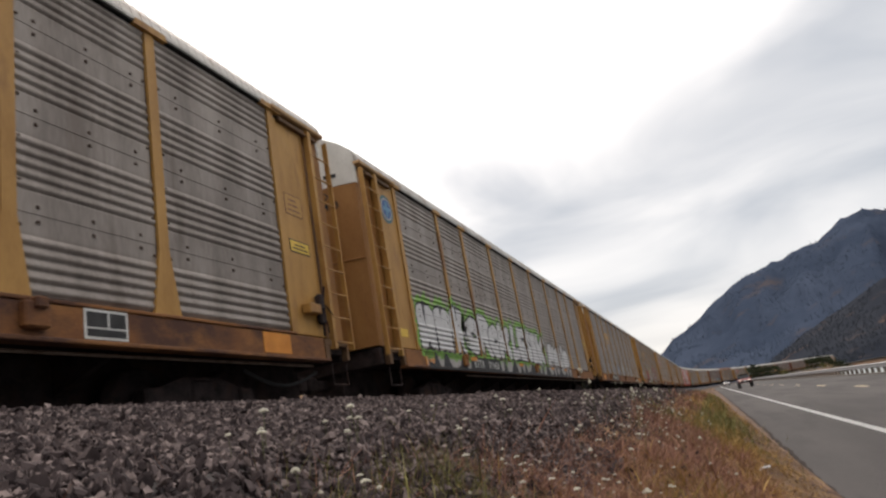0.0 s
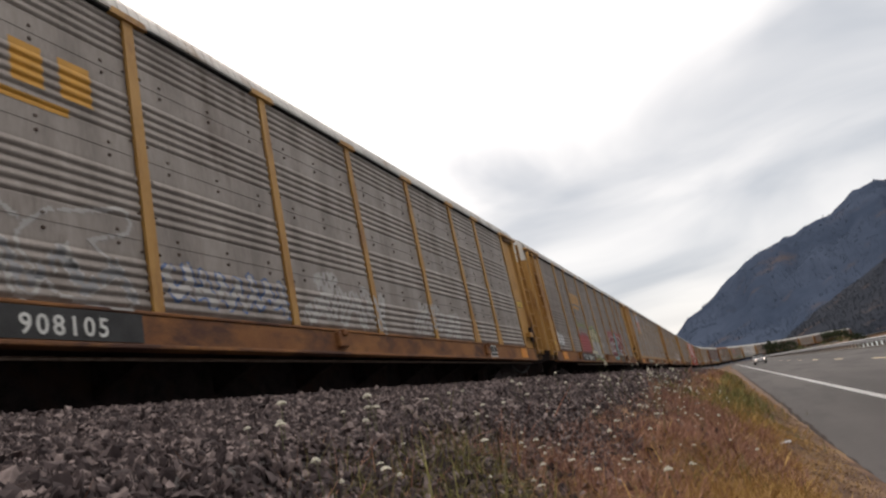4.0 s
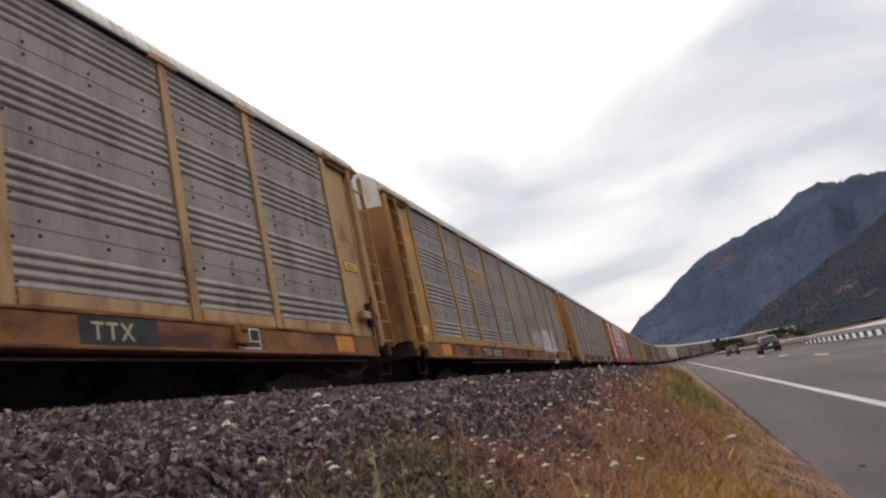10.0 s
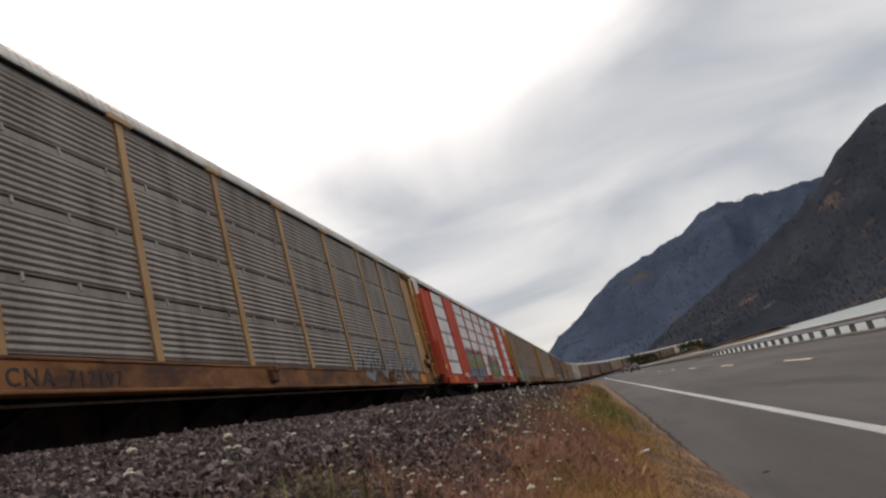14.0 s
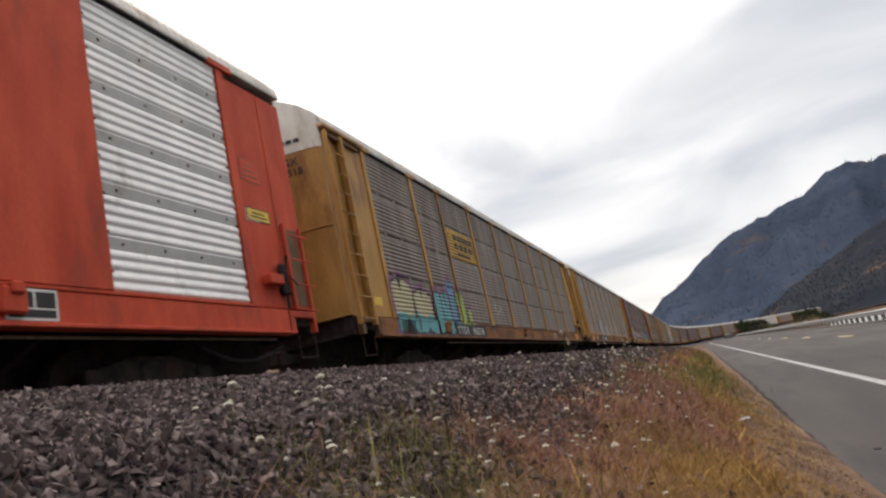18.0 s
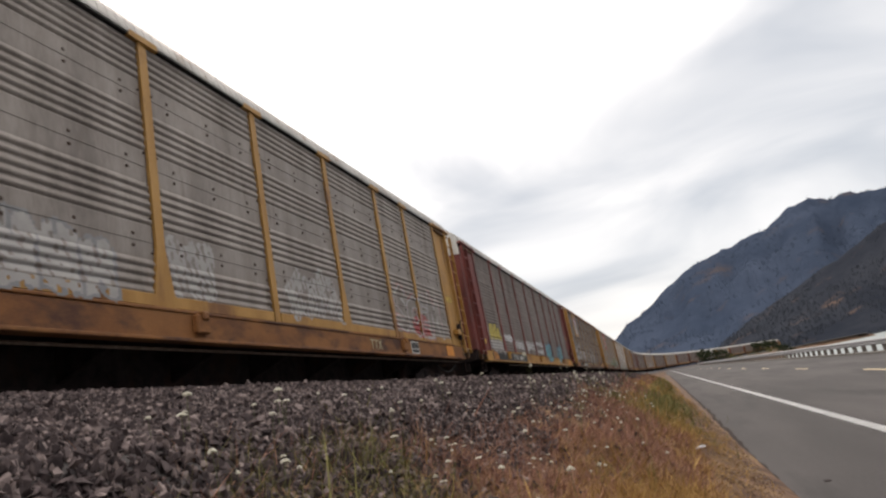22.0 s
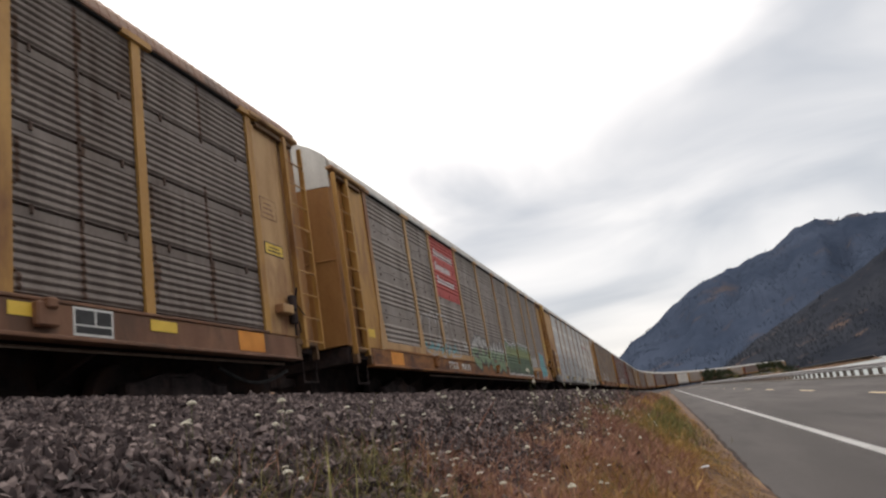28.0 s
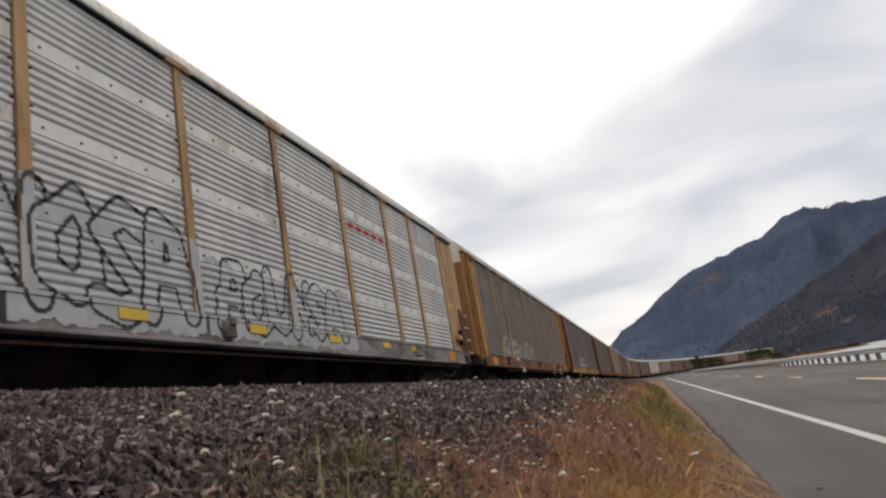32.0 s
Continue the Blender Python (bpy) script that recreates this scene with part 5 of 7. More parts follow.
def shield(car, kind, dark, y0=-9.05, y1=-7.0, stripes=None):
    """A flat panel with a shield emblem, its lettering as plain bars."""
    flat_part("emblem_panel", car, y0 + 0.09, y1 - 0.09, 3.42, EAVE - 0.05, TAN, FACE + 0.03, 0.02, "tan steel panel with a shield emblem")
    yc, w = (y0 + y1) / 2, 0.68
    x = FACE + 0.054
    def outline(s):
        return [(-w * s, 4.62), (-w * 1.02 * s, 4.72 + 0.1 * s), (-w * 0.8 * s, 4.98), (-w * 0.4 * s, 4.92), (0, 5.0 + 0.02 * s), (w * 0.4 * s, 4.92), (w * 0.8 * s, 4.98), (w * 1.02 * s, 4.72 + 0.1 * s), (w * s, 4.62),
                (w * 0.96 * s, 4.1), (w * 0.7 * s, 3.72), (0, 3.55), (-w * 0.7 * s, 3.72), (-w * 0.96 * s, 4.1)]
    sh = part("shield", cached("shield", lambda: plate(outline(1.0), 0, 0.003), G_WHITE), car, (x, yc, 0), "painted shield emblem with stripes")
    top = [(-w * 0.97, 4.46), (-w * 0.97, 4.80), (-w * 0.78, 4.95), (-w * 0.4, 4.89), (0, 4.97), (w * 0.4, 4.89), (w * 0.78, 4.95), (w * 0.97, 4.80), (w * 0.97, 4.46)]
    part("shield_top", cached("shield_top", lambda: plate(top, 0.003, 0.006), dark), sh)
    for za, wa in ((4.68, 0.45), (4.52, 0.55)):
        for j in range(int(2 * wa / 0.18) + 1):
            part("bar", cached("shield_bar", lambda: cbox(0.006, 0.009, 0, 0.13, 0, 0.11, 0.001), G_WHITE), sh, (0, -wa + j * 0.18, za))
    for i in range(6):
        y = -0.52 + i * 0.208
        lo = 3.60 + 0.75 * abs(y) ** 2.2
        part("stripe", cached("shield_stripe%d" % i, lambda: plate([(y - 0.045, lo), (y + 0.045, lo), (y + 0.045, 4.45), (y - 0.045, 4.45)], 0.003, 0.006), stripes or LOGO_R), sh)


# brown whose darkness stands for the shade in pockets, tracks and recesses
RECESS_SHADE = mat("brown with recess shade", (0.10, 0.055, 0.03), (0.17, 0.095, 0.05), 4.0, 0.7)
BOLTM = mat("rusty clip bolts", (0.045, 0.028, 0.022), (0.10, 0.062, 0.048), 12.0, 0.8)
CAPM = mat("dusty cream paint", (0.50, 0.485, 0.455), (0.66, 0.645, 0.61), 3.0, 0.6, 0, 0.03, 40, (1, 1, 0.4), (0.36, 0.29, 0.21), 0.3)
LEAD_EXT = 0.15                    # the leading end stands out a little further
STYLE = dict(panel=GALV, flat=None, kind="a", post=CREAM, end=CREAM, door=ENDM, sill=SILLM, cap=CAPM, roof=ROOFM, ladder=CREAM, flares=(1, 2, 7, 8), strip=False, solid=(), hood=TAN, tall_ladder=True, ext=0.0, folds=False, clip=BOLTM)


def build_car(k, near=True, **over):
    st = {**STYLE, **over}
    car = new("railcar")
    tagged(car, st.get("label", "weathered yellow and grey covered car-carrier railcar"), "railcar", "cars of the train")
    P = lambda name, key, make, m, loc=(0, 0, 0), parent=car, label="", smooth=False, turn=0.0: part(name, cached(key, make, m, smooth), parent, loc, label, turn)
    E = HALF + st["ext"]
    if st["strip"]:
        STRIPPED.add(car.name)
    P("roof", "roof%.1f" % st["ext"], lambda: roof_shape(E, LEAD_EXT - 0.5 * st["ext"]), st["roof"], label="ribbed sheet-metal roof")
    # opaque core coloured near-black for the unlit inside seen through the gaps
    P("body_core", "body_core", lambda: cbox(-1.40, 1.40, -HALF + 0.1, HALF - 0.1, SILL1 - 0.1, EAVE, 0.02), GAP_SHADE)
    P("underframe", "underframe", lambda: cbox(-1.45, 1.45, -HALF + 0.1, HALF - 0.1, 1.12, 1.3, 0.01), STEEL)
    P("centre_sill", "centre_sill", lambda: cbox(-0.45, 0.45, -HALF, HALF, 0.50, 1.115, 0.02), STEEL)
    for side in (1, -1):
        turn = 0.0 if side > 0 else math.pi
        P("side_sill", "side_sill", lambda: cbox(SIDE - 0.10, SIDE + 0.02, -12.62, 12.62, SILL0 + 0.05, SILL1 - 0.047, 0.012), st["sill"], turn=turn, label="rust-streaked side sill")
        P("sill_flange", "sill_flange", lambda: cbox(SIDE - 0.12, SIDE + 0.07, -12.72, 12.72, SILL0, SILL0 + 0.05, 0.01), st["sill"], turn=turn)
        P("sill_lip", "sill_lip", lambda: cbox(SIDE - 0.1, SIDE + 0.034, -SCREEN, SCREEN, SILL1 - 0.045, SILL1, 0.01), st["sill"], turn=turn)
        # black strip that paints the shade line under the roof edge
        P("eave_rail", "eave_rail", lambda: cbox(SIDE - 0.08, SIDE + 0.035, -SCREEN, SCREEN, EAVE - 0.035, EAVE - 0.004, 0.008), GAP_SHADE, turn=turn)
        for i in range(9):
            y0, y1 = POST_Y[i], POST_Y[i + 1]
            y = (y0 + y1) / 2 * side
            if i in st["solid"]:
                P("solid_panel", "solid_panel%.2f" % (y1 - y0), lambda: cbox(-0.04, 0.075, -(y1 - y0) / 2 - 0.08, (y1 - y0) / 2 + 0.08, SILL1, EAVE - 0.04, 0.012), st["end"], (side * FACE, y, 0), turn=turn)
                continue
            part("screen_panel", screen_mesh(st["kind"], y1 - y0, st["panel"], st["flat"]), car, (side * FACE, y, 0), turn=turn)
            if side > 0 and near:
                ob = P("bolts", "bolts%s%.2f" % (st["kind"], y1 - y0), lambda: bolt_shape(st["kind"], y1 - y0), st["clip"], (side * FACE, y, 0))
                ob["kind"] = "stuff"
            if st["strip"] and side > 0:
                P("bottom_strip", "bottom_strip%.2f" % (y1 - y0), lambda: cbox(-0.02, 0.05, -(y1 - y0) / 2 + 0.12, (y1 - y0) / 2 - 0.12, SILL1 + 0.004, SILL1 + 0.17, 0.01), st["post"], (side * FACE, y, 0))
        for i, y in enumerate(POST_Y):
            fl = i in st["flares"]
            P("post", "post_flared" if fl else "post", lambda: post_shape(fl), st["post"], (side * SIDE, y * side, 0), turn=turn)
        for e in (-1, 1):
            tall = st["tall_ladder"]
            Ee = E + (LEAD_EXT - 0.5 * st["ext"] if e < 0 else 0.0)
            inn, out = (0.30, 0.36) if e > 0 else (0.46, 0.285)      # the ladder reaches in and out from its middle
            end_y = Ee - ((0.68 if e > 0 else 0.70) if tall else 0.01)
            ym, wp = e * (SCREEN + end_y) / 2, (end_y - SCREEN) / 2
            P("end_panel", "end_panel%.2f" % wp, lambda: cbox(-0.06, 0.0, -wp, wp, SILL1 - 0.02, EAVE - 0.12, 0.01), st["end"], (side * (SIDE - 0.02), ym, 0), turn=turn, label="painted steel end panel")
            P("panel_rib", "panel_rib", lambda: cbox(-0.05, 0.012, -0.012, 0.012, SILL1, EAVE - 0.15, 0.004), st["end"], (side * (SIDE - 0.02), e * (end_y - 0.06 if tall else SCREEN + 0.98), 0), turn=turn)
            if tall:
                ya, yb = sorted((-e * side * (inn - 0.04 if e > 0 else inn + 0.02), e * side * (out - 0.05)))
                P("ladder_plate", "ladder_plate%d" % (e * side), lambda: cbox(-0.05, 0.0, ya, yb, SILL1 - 0.02, EAVE - 0.06, 0.01), st["door"], (side * (SIDE - 0.075), e * (Ee - 0.30), 0), turn=turn, label="recessed plate behind the ladder")
            if st["hood"]:
                wh = (Ee - SCREEN) / 2
                yh = e * (SCREEN + Ee) / 2
                P("end_hood", "end_hood%.2f" % wh, lambda: cbox(-0.1, 0.085, -wh, wh, EAVE - 0.02, EAVE + 0.07, 0.02), st["hood"], (side * SIDE, yh, 0), turn=turn, label="rust-stained eave beam")
                # track coloured as the brown shadow under the eave beam
                P("door_track", "door_track", lambda: joined(cbox(-0.06, 0.06, -0.62, 0.62, EAVE - 0.17, EAVE - 0.12, 0.01), cbox(-0.06, 0.03, -0.62, 0.62, EAVE - 0.10, EAVE - 0.06, 0.01)), RECESS_SHADE, (side * SIDE, yh, 0), turn=turn)
            # tall-ladder cars get a pocket darkened in colour, as if in shade
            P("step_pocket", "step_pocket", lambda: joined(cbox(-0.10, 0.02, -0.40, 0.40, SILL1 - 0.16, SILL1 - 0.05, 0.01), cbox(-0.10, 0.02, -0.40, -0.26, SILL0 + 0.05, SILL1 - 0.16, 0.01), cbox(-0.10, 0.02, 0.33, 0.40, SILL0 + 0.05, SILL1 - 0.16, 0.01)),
              RECESS_SHADE if tall else st["sill"], (side * SIDE, side * e * 13.05, 0), turn=turn)
            if tall:
                # the broad stile stands on the inner side, the thin one at the corner
                inner = -e * side
                lad = P("ladder", "ladder_stile%d" % inner, lambda: cbox(-0.02, 0.09, *sorted((inner * (inn - 0.10), inner * inn)), SILL1 - 0.22, EAVE - 0.06, 0.008), st["ladder"], (side * SIDE, e * (Ee - 0.30), 0), turn=turn, label="steel corner ladder")
                P("stile", "stile%d" % inner, lambda: cbox(0.01, 0.11, *sorted((-inner * (out - 0.035), -inner * out)), SILL1 - 0.22, EAVE - 0.10, 0.006), st["ladder"], (0, 0, 0), lad)
                for r in range(9):
                    P("rung", "rung%d" % inner, lambda: tube((0.085, inner * (inn - 0.02), 0), (0.085, -inner * (out - 0.01), 0), 0.016, 6), st["ladder"], (0, 0, SILL1 - 0.10 + r * 0.43), lad)
            else:
                # flat plate whose dark colour paints the depth of a recess
                P("ladder_recess", "ladder_recess", lambda: cbox(-0.02, 0.004, -0.22, 0.20, SILL1 + 0.05, EAVE - 2.5, 0.002), RECESS_SHADE, (side * (SIDE - 0.02), e * (Ee - 0.34), 0), turn=turn, label="dark brown plate painted in place of a shaded ladder recess")
                lad = P("ladder", "low_stile_a", lambda: cbox(-0.005, 0.046, 0.22, 0.263, SILL1 - 0.035, EAVE - 2.45, 0.008), st["ladder"], (side * SIDE, e * (Ee - 0.34), 0), turn=turn, label="short steel corner ladder")
                P("stile", "low_stile_b", lambda: cbox(-0.005, 0.056, -0.30, -0.23, SILL1 - 0.035, EAVE - 2.45, 0.008), st["ladder"], (0, 0, 0), lad)
                for r in range(4):
                    P("rung", "low_rung", lambda: tube((0.12, -0.27, 0), (0.12, 0.27, 0), 0.014, 6), WHITEP if st["ladder"] is BROWNP else st["ladder"], (0, 0, SILL1 - 0.05 + r * 0.42), lad)
            P("stirrup_step", "stirrup_step", lambda: joined(tube((0, -0.25, 0), (0, -0.25, -0.36), 0.016, 6), tube((0, 0.25, 0), (0, 0.25, -0.36), 0.016, 6), tube((0, -0.26, -0.36), (0, 0.26, -0.36), 0.018, 6)), STEEL,
              (side * (SIDE - 0.05), side * e * (HALF - 0.32), SILL0), turn=turn)
        for i in range(9):
            P("cross_bearer", "cross_bearer", lambda: prism([(0.45, 0.62), (SIDE - 0.1, 0.98), (SIDE - 0.1, 1.12), (0.45, 1.12)], -0.04, 0.04), STEEL, (0, -8.4 + 2.1 * i, 0), turn=turn)
    # near-side fittings
    P("brake_pipe", "brake_pipe", lambda: tube((SIDE - 0.12, -8.5, SILL0 - 0.08), (SIDE - 0.12, 12.4, SILL0 - 0.05), 0.022, 6), RAILM)
    P("brake_hose", "brake_hose", hose_shape, BLACKP)
    box = P("brake_housing", "brake_housing", lambda: cbox(0, 0.16, -0.40, -0.04, 1.72, 1.88, 0.015), st["end"], (SIDE - 0.01, 12.5, 0), label="hand brake housing with lever")
    P("brake_gear", "brake_gear", lambda: joined(cbox(0, 0.10, 0.02, 0.20, 1.58, 1.95, 0.03), cbox(0.02, 0.14, -0.02, 0.14, 1.80, 2.08, 0.03), tube((0.06, 0.12, 1.6), (0.06, 0.12, 1.38), 0.02)), STEEL, (0, 0, 0), box, "black brake gear")
    P("brake_lever", "brake_lever", lambda: joined(tube((0.10, 0.15, 2.02), (0.14, 0.15, 2.22), 0.02), tube((0.12, 0.15, 1.62), (0.12, 0.18, 1.42), 0.012), tube((0.12, 0.16, 1.9), (0.13, 0.36, 1.75), 0.012)), STEEL, (0, 0, 0), box)
    flat_part("orange_patch", car, -11.55, -10.75, SILL0 + 0.08, SILL1 - 0.06, ORANGEP, label="orange painted jacking patch")
    if k not in (0, 2, 6):
        flat_part("orange_patch", car, 10.9, 11.6, SILL0 + 0.08, SILL1 - 0.06, ORANGEP, label="orange painted jacking patch")
    for y in (-8.6, -0.6, 7.5):
        P("sill_bracket", "sill_bracket", lambda: joined(cbox(0, 0.10, -0.14, 0.14, 0, 0.26, 0.02), cbox(0.02, 0.14, -0.05, 0.09, 0.18, 0.30, 0.02)), st["sill"], (SIDE + 0.01, y + 0.37 * math.sin(k * 2.1 + y), SILL0 + 0.12))
    y = 7.8
    sten = flat_part("stencil_block", car, y, y + 0.58, SILL0 + 0.07, SILL1 - 0.05, LETTER, label="black inspection stencil in white frames")
    for a, b, c, d in ((0.03, 0.30, 0.13, 0.29), (0.33, 0.55, 0.13, 0.29), (0.03, 0.55, 0.03, 0.11)):
        part("stencil_field", cached("stencil_field%.2f" % (b - a) + "%.2f" % (d - c), lambda: cbox(0, 0.003, 0, b - a, 0, d - c, 0.001), BLACKP), sten, (0.006, a, c))
    plate_l = flat_part("warning_label", car, 11.98, 12.58, 2.76, 2.98, BLACKP, SIDE - 0.02, label="yellow warning label with black border")
    part("label_field", cached("label_field", lambda: cbox(0, 0.003, 0.02, 0.58, 0.02, 0.20, 0.001), YELLOWP), plate_l, (0.006, 0, 0))
    for i in range(2):
        part("label_bar", cached("label_bar%d" % i, lambda: cbox(0, 0.002, 0.08 + 0.05 * i, 0.52 - 0.06 * i, 0.06 + 0.06 * i, 0.085 + 0.06 * i, 0.0005), BLACKP), plate_l, (0.009, 0, 0))
    sf = flat_part("stencil_frame", car, 11.98, 12.50, 3.42, 3.80, BROWNP, SIDE - 0.02, 0.003, label="faded stencil frame")
    part("frame_field", cached("frame_field" + st["end"].name, lambda: cbox(0, 0.002, 0.015, 0.505, 0.015, 0.365, 0.0005), st["end"]), sf, (0.003, 0, 0))
    for i in range(3):
        part("stencil_line", cached("stencil_line%d" % i, lambda: cbox(0, 0.002, 0.06 + 0.03 * i, 0.44 - 0.05 * i, 0.08 + 0.09 * i, 0.105 + 0.09 * i, 0.0005), BROWNP), sf, (0.005, 0, 0))
    flat_part("warning_label", car, -12.75, -12.25, 1.62, 1.80, YELLOWP, SIDE - 0.02, label="yellow warning label")
    for e in (-1, 1):
        Ee, spin = E + (LEAD_EXT - 0.5 * st["ext"] if e < 0 else 0.0), 0.0 if e > 0 else math.pi
        for h in (-1, 1):
            P("end_door", "end_door%d" % h, lambda: end_door_shape(h), st["door"], (0, e * (Ee - 0.02), 0), label="closed curved end door", turn=spin)
        seam = [(x, bulge(x) + 0.008) for x in np.linspace(-1.42, 1.42, 13)]
        P("door_rail", "door_rail", lambda: pipe([(x, y, 3.22) for x, y in seam], 0.018, 6), st["door"], (0, e * (Ee - 0.02), 0), turn=spin)
        P("end_cap", "end_cap", end_cap_shape, st["cap"], (0, e * (Ee - 0.02), 0), label="painted roof end cap", turn=spin)
        if st["folds"]:
            # shade in the folds is put in as near-black strips
            for i in range(12):
                x = -1.21 + 0.22 * i
                P("fold_seam", "fold_seam%d" % i, lambda: cbox(x - 0.02, x + 0.02, bulge(x) - 0.02, bulge(x) + 0.016, SILL1, roof_z(x) - 0.06, 0.004), GAP_SHADE, (0, e * (Ee - 0.02), 0), label="near-black strip for the shade between door leaves", turn=spin)
        P("end_sill", "end_sill", lambda: cbox(-1.4, 1.4, -0.12, 0.08, 1.02, SILL1 - 0.02, 0.02), STEEL, (0, e * HALF, 0))
        P("coupler", "coupler", lambda: joined(cbox(-0.08, 0.08, -0.5, 0.55, 0.75, 0.95, 0.02), cbox(-0.16, 0.16, 0.5, 0.80, 0.70, 1.0, 0.04)), STEEL, (0, e * HALF, 0), turn=0 if e > 0 else math.pi)
        truck = P("truck", "truck_bolster", lambda: joined(cbox(-1.1, 1.1, -0.22, 0.22, 0.42, 0.72, 0.03), tube((-1.1, -0.84, 0.46), (1.1, -0.84, 0.46), 0.08), tube((-1.1, 0.84, 0.46), (1.1, 0.84, 0.46), 0.08)), STEEL, (0, e * 10.1, 0))
        for side in (-1, 1):
            P("side_frame", "side_frame", side_frame_shape, STEEL, (side * 1.0, 0, 0), truck)
            for w in (-0.84, 0.84):
                P("wheel", "wheel", wheel_shape, STEEL, (side * 0.745, w, 0.46), truck, turn=0 if side > 0 else math.pi, smooth=True)
    return car


def car_rows(k):
    rows = []
    for t in range(0, 33):
        s = LEAD + k * PITCH + SCREEN - SPEED * t - GAIN * t * t
        x0, y0, _ = on_track(s - 10.1)
        x1, y1, _ = on_track(s + 10.1)
        rows.append((float(t), pose((x0 + x1) / 2, (y0 + y1) / 2, RAIL, 0, 0, -math.degrees(math.atan2(x1 - x0, y1 - y0)))))
    return rows


CARS = {}
RED = dict(panel=GALV_B, post=MAROON, end=MAROON, door=MAROON, ladder=MAROON, hood=MAROON, sill=YSILL, label="maroon and brown weathered covered car-carrier railcar")
BROWN = dict(panel=GALV_B, post=BROWNP, end=BROWNP, door=BROWNP, ladder=BROWNP, sill=SILLM, label="brown weathered covered car-carrier railcar")
SPEC = {
    0: dict(sill=SILLM),
    2: dict(panel=GALV_M, door=CREAM),
    3: dict(strip=True, post=TAN, end=TAN, ladder=TAN, door=TAN, cap=WHITEP, flares=(0, 1, 2, 3)),
    4: dict(strip=True, flares=(0, 1, 2)),
    5: dict(kind="b", post=TAN, end=TAN, flares=(), folds=True, clip=GRIMEW, door=BROWNP, label="tan and grey covered car-carrier railcar with ribbed tiers"),
    6: dict(kind="c", panel=GALV_W, flat=GALV_F, post=REDP, end=REDP, door=REDP, sill=REDP, ladder=REDP, hood=None, solid=(1, 7), flares=(), tall_ladder=False, label="red and bright galvanised covered car-carrier railcar"),
    7: dict(kind="b", panel=GALV_M, door=CREAM, flares=(3, 4, 6, 8), clip=GRIMEW, label="yellow and brown covered car-carrier railcar with ribbed tiers"),
    8: dict(strip=True, flares=(1, 4, 6), door=CREAM, cap=WHITEP),
    9: RED,
    10: dict(kind="b", panel=GALV_B, post=CREAM, sill=BROWNP, flares=(), roof=BROWNP, end=TAN, label="brown weathered covered car-carrier railcar with ribbed tiers"),
    11: dict(strip=True, panel=GALV_M, post=TAN, flares=(0, 1)),
    12: dict(kind="d", panel=GALV_L, flat=WHITEP, post=TAN, end=TAN, door=GRIMEW, cap=GOLDP, sill=GREYSILL, hood=None, ext=0.2, flares=(), ladder=BROWNP, tall_ladder=False, label="pale galvanised covered car-carrier railcar with tan ends"),
    13: dict(post=TAN, panel=GALV_B), 14: RED, 15: BROWN, 16: dict(), 17: BROWN, 18: dict(), 19: RED, 20: BROWN, 21: dict(panel=GALV_L, flat=WHITEP, post=TAN, end=TAN, sill=GREYSILL), 22: dict(), 23: RED, 24: BROWN, 26: RED, 28: BROWN}
for k in range(-1, 32):
    CARS[k] = build_car(k, k < 17, **SPEC.get(k, {}))
C = CARS


def emblem_bars(k, rows, m, label="faded painted lettering as plain bars"):
    bars("painted_bars", C[k], SPEC.get(k, {}).get("kind", "a"), rows, m, label)


def orange_logo(k):
    emblem_bars(k, [(-6.5, -5.95, 3.75, 4.25, 1), (-5.85, -5.35, 3.75, 4.25, 1), (-5.25, -4.7, 3.75, 4.25, 1), (-6.5, -4.7, 3.52, 3.62, 1)], LOGO_O)


# the leading car, already passing
graffiti(C[-1], "a", 2, 3, 3.2, 6.6, 0.0, 0.75, G_OLIVE, None, G_LIME, 0.1, worn=0.8)
graffiti(C[-1], "a", 5, 2, 1.2, 2.6, 0.3, 1.6, G_CYAN, G_WHITE, G_GREEN, 0.12)
for k in (0, 2):
    flat_part("orange_patch", C[k], 12.66, 13.42, SILL1 - 0.155, SILL1 - 0.055, ORANGEP, label="orange painted jacking patch")
# long white, black and green piece
block(C[0], "a", 3, 3, -11.6, -8.2, -0.02, 1.36, [G_WHITE], G_BLACK, G_GREEN, slit=0.75, rim=0.16, thick=0.06)
graffiti(C[0], "a", 4, 4, -8.3, -3.6, 0.02, 1.2, G_WHITE, G_BLACK, G_GREEN, 0.22, 0.06, 0.14, order="OROK", shade=G_BLACK)
graffiti(C[0], "a", 6, 5, -3.6, 1.5, 0.02, 1.22, G_WHITE, G_BLACK, G_GREEN, 0.19, 0.06, 0.13, order="LESBK", shade=G_BLACK)
graffiti(C[0], "a", 9, 4, 2.0, 6.4, -0.02, 0.95, G_WHITE, G_BLACK, None, 0.19, 0.05, order="AKUS", shade=G_GREY)
flat_part("painted_sill", C[0], -11.5, 6.4, SILL0 + 0.07, SILL1 - 0.05, G_PALE, label="white and black overpainted sill")
flat_part("painted_flange", C[0], -11.5, 6.4, SILL0 - 0.002, SILL0 + 0.052, BLACKP, SIDE + 0.069, 0.004, label="black overpainted flange")


def wedges(Y, Z):
    """Black wedges running down the sill between pale drips."""
    u = (Y * 1.15 + 0.25 * np.sin(2.3 * Y)) % 1.0
    low = (Z - SILL0) / (SILL1 - SILL0)
    return np.where((np.abs(u - 0.5) < 0.34 * (1 - low) + 0.05) | (low < 0.2 + 0.12 * np.sin(6 * Y)), 0, -1)


decal("graffiti", C[0], "a", -11.4, 6.3, SILL0 + 0.07, SILL1 - 0.05, [G_BLACK], wedges, "black sprayed wedges on the sill").location.x += 0.008
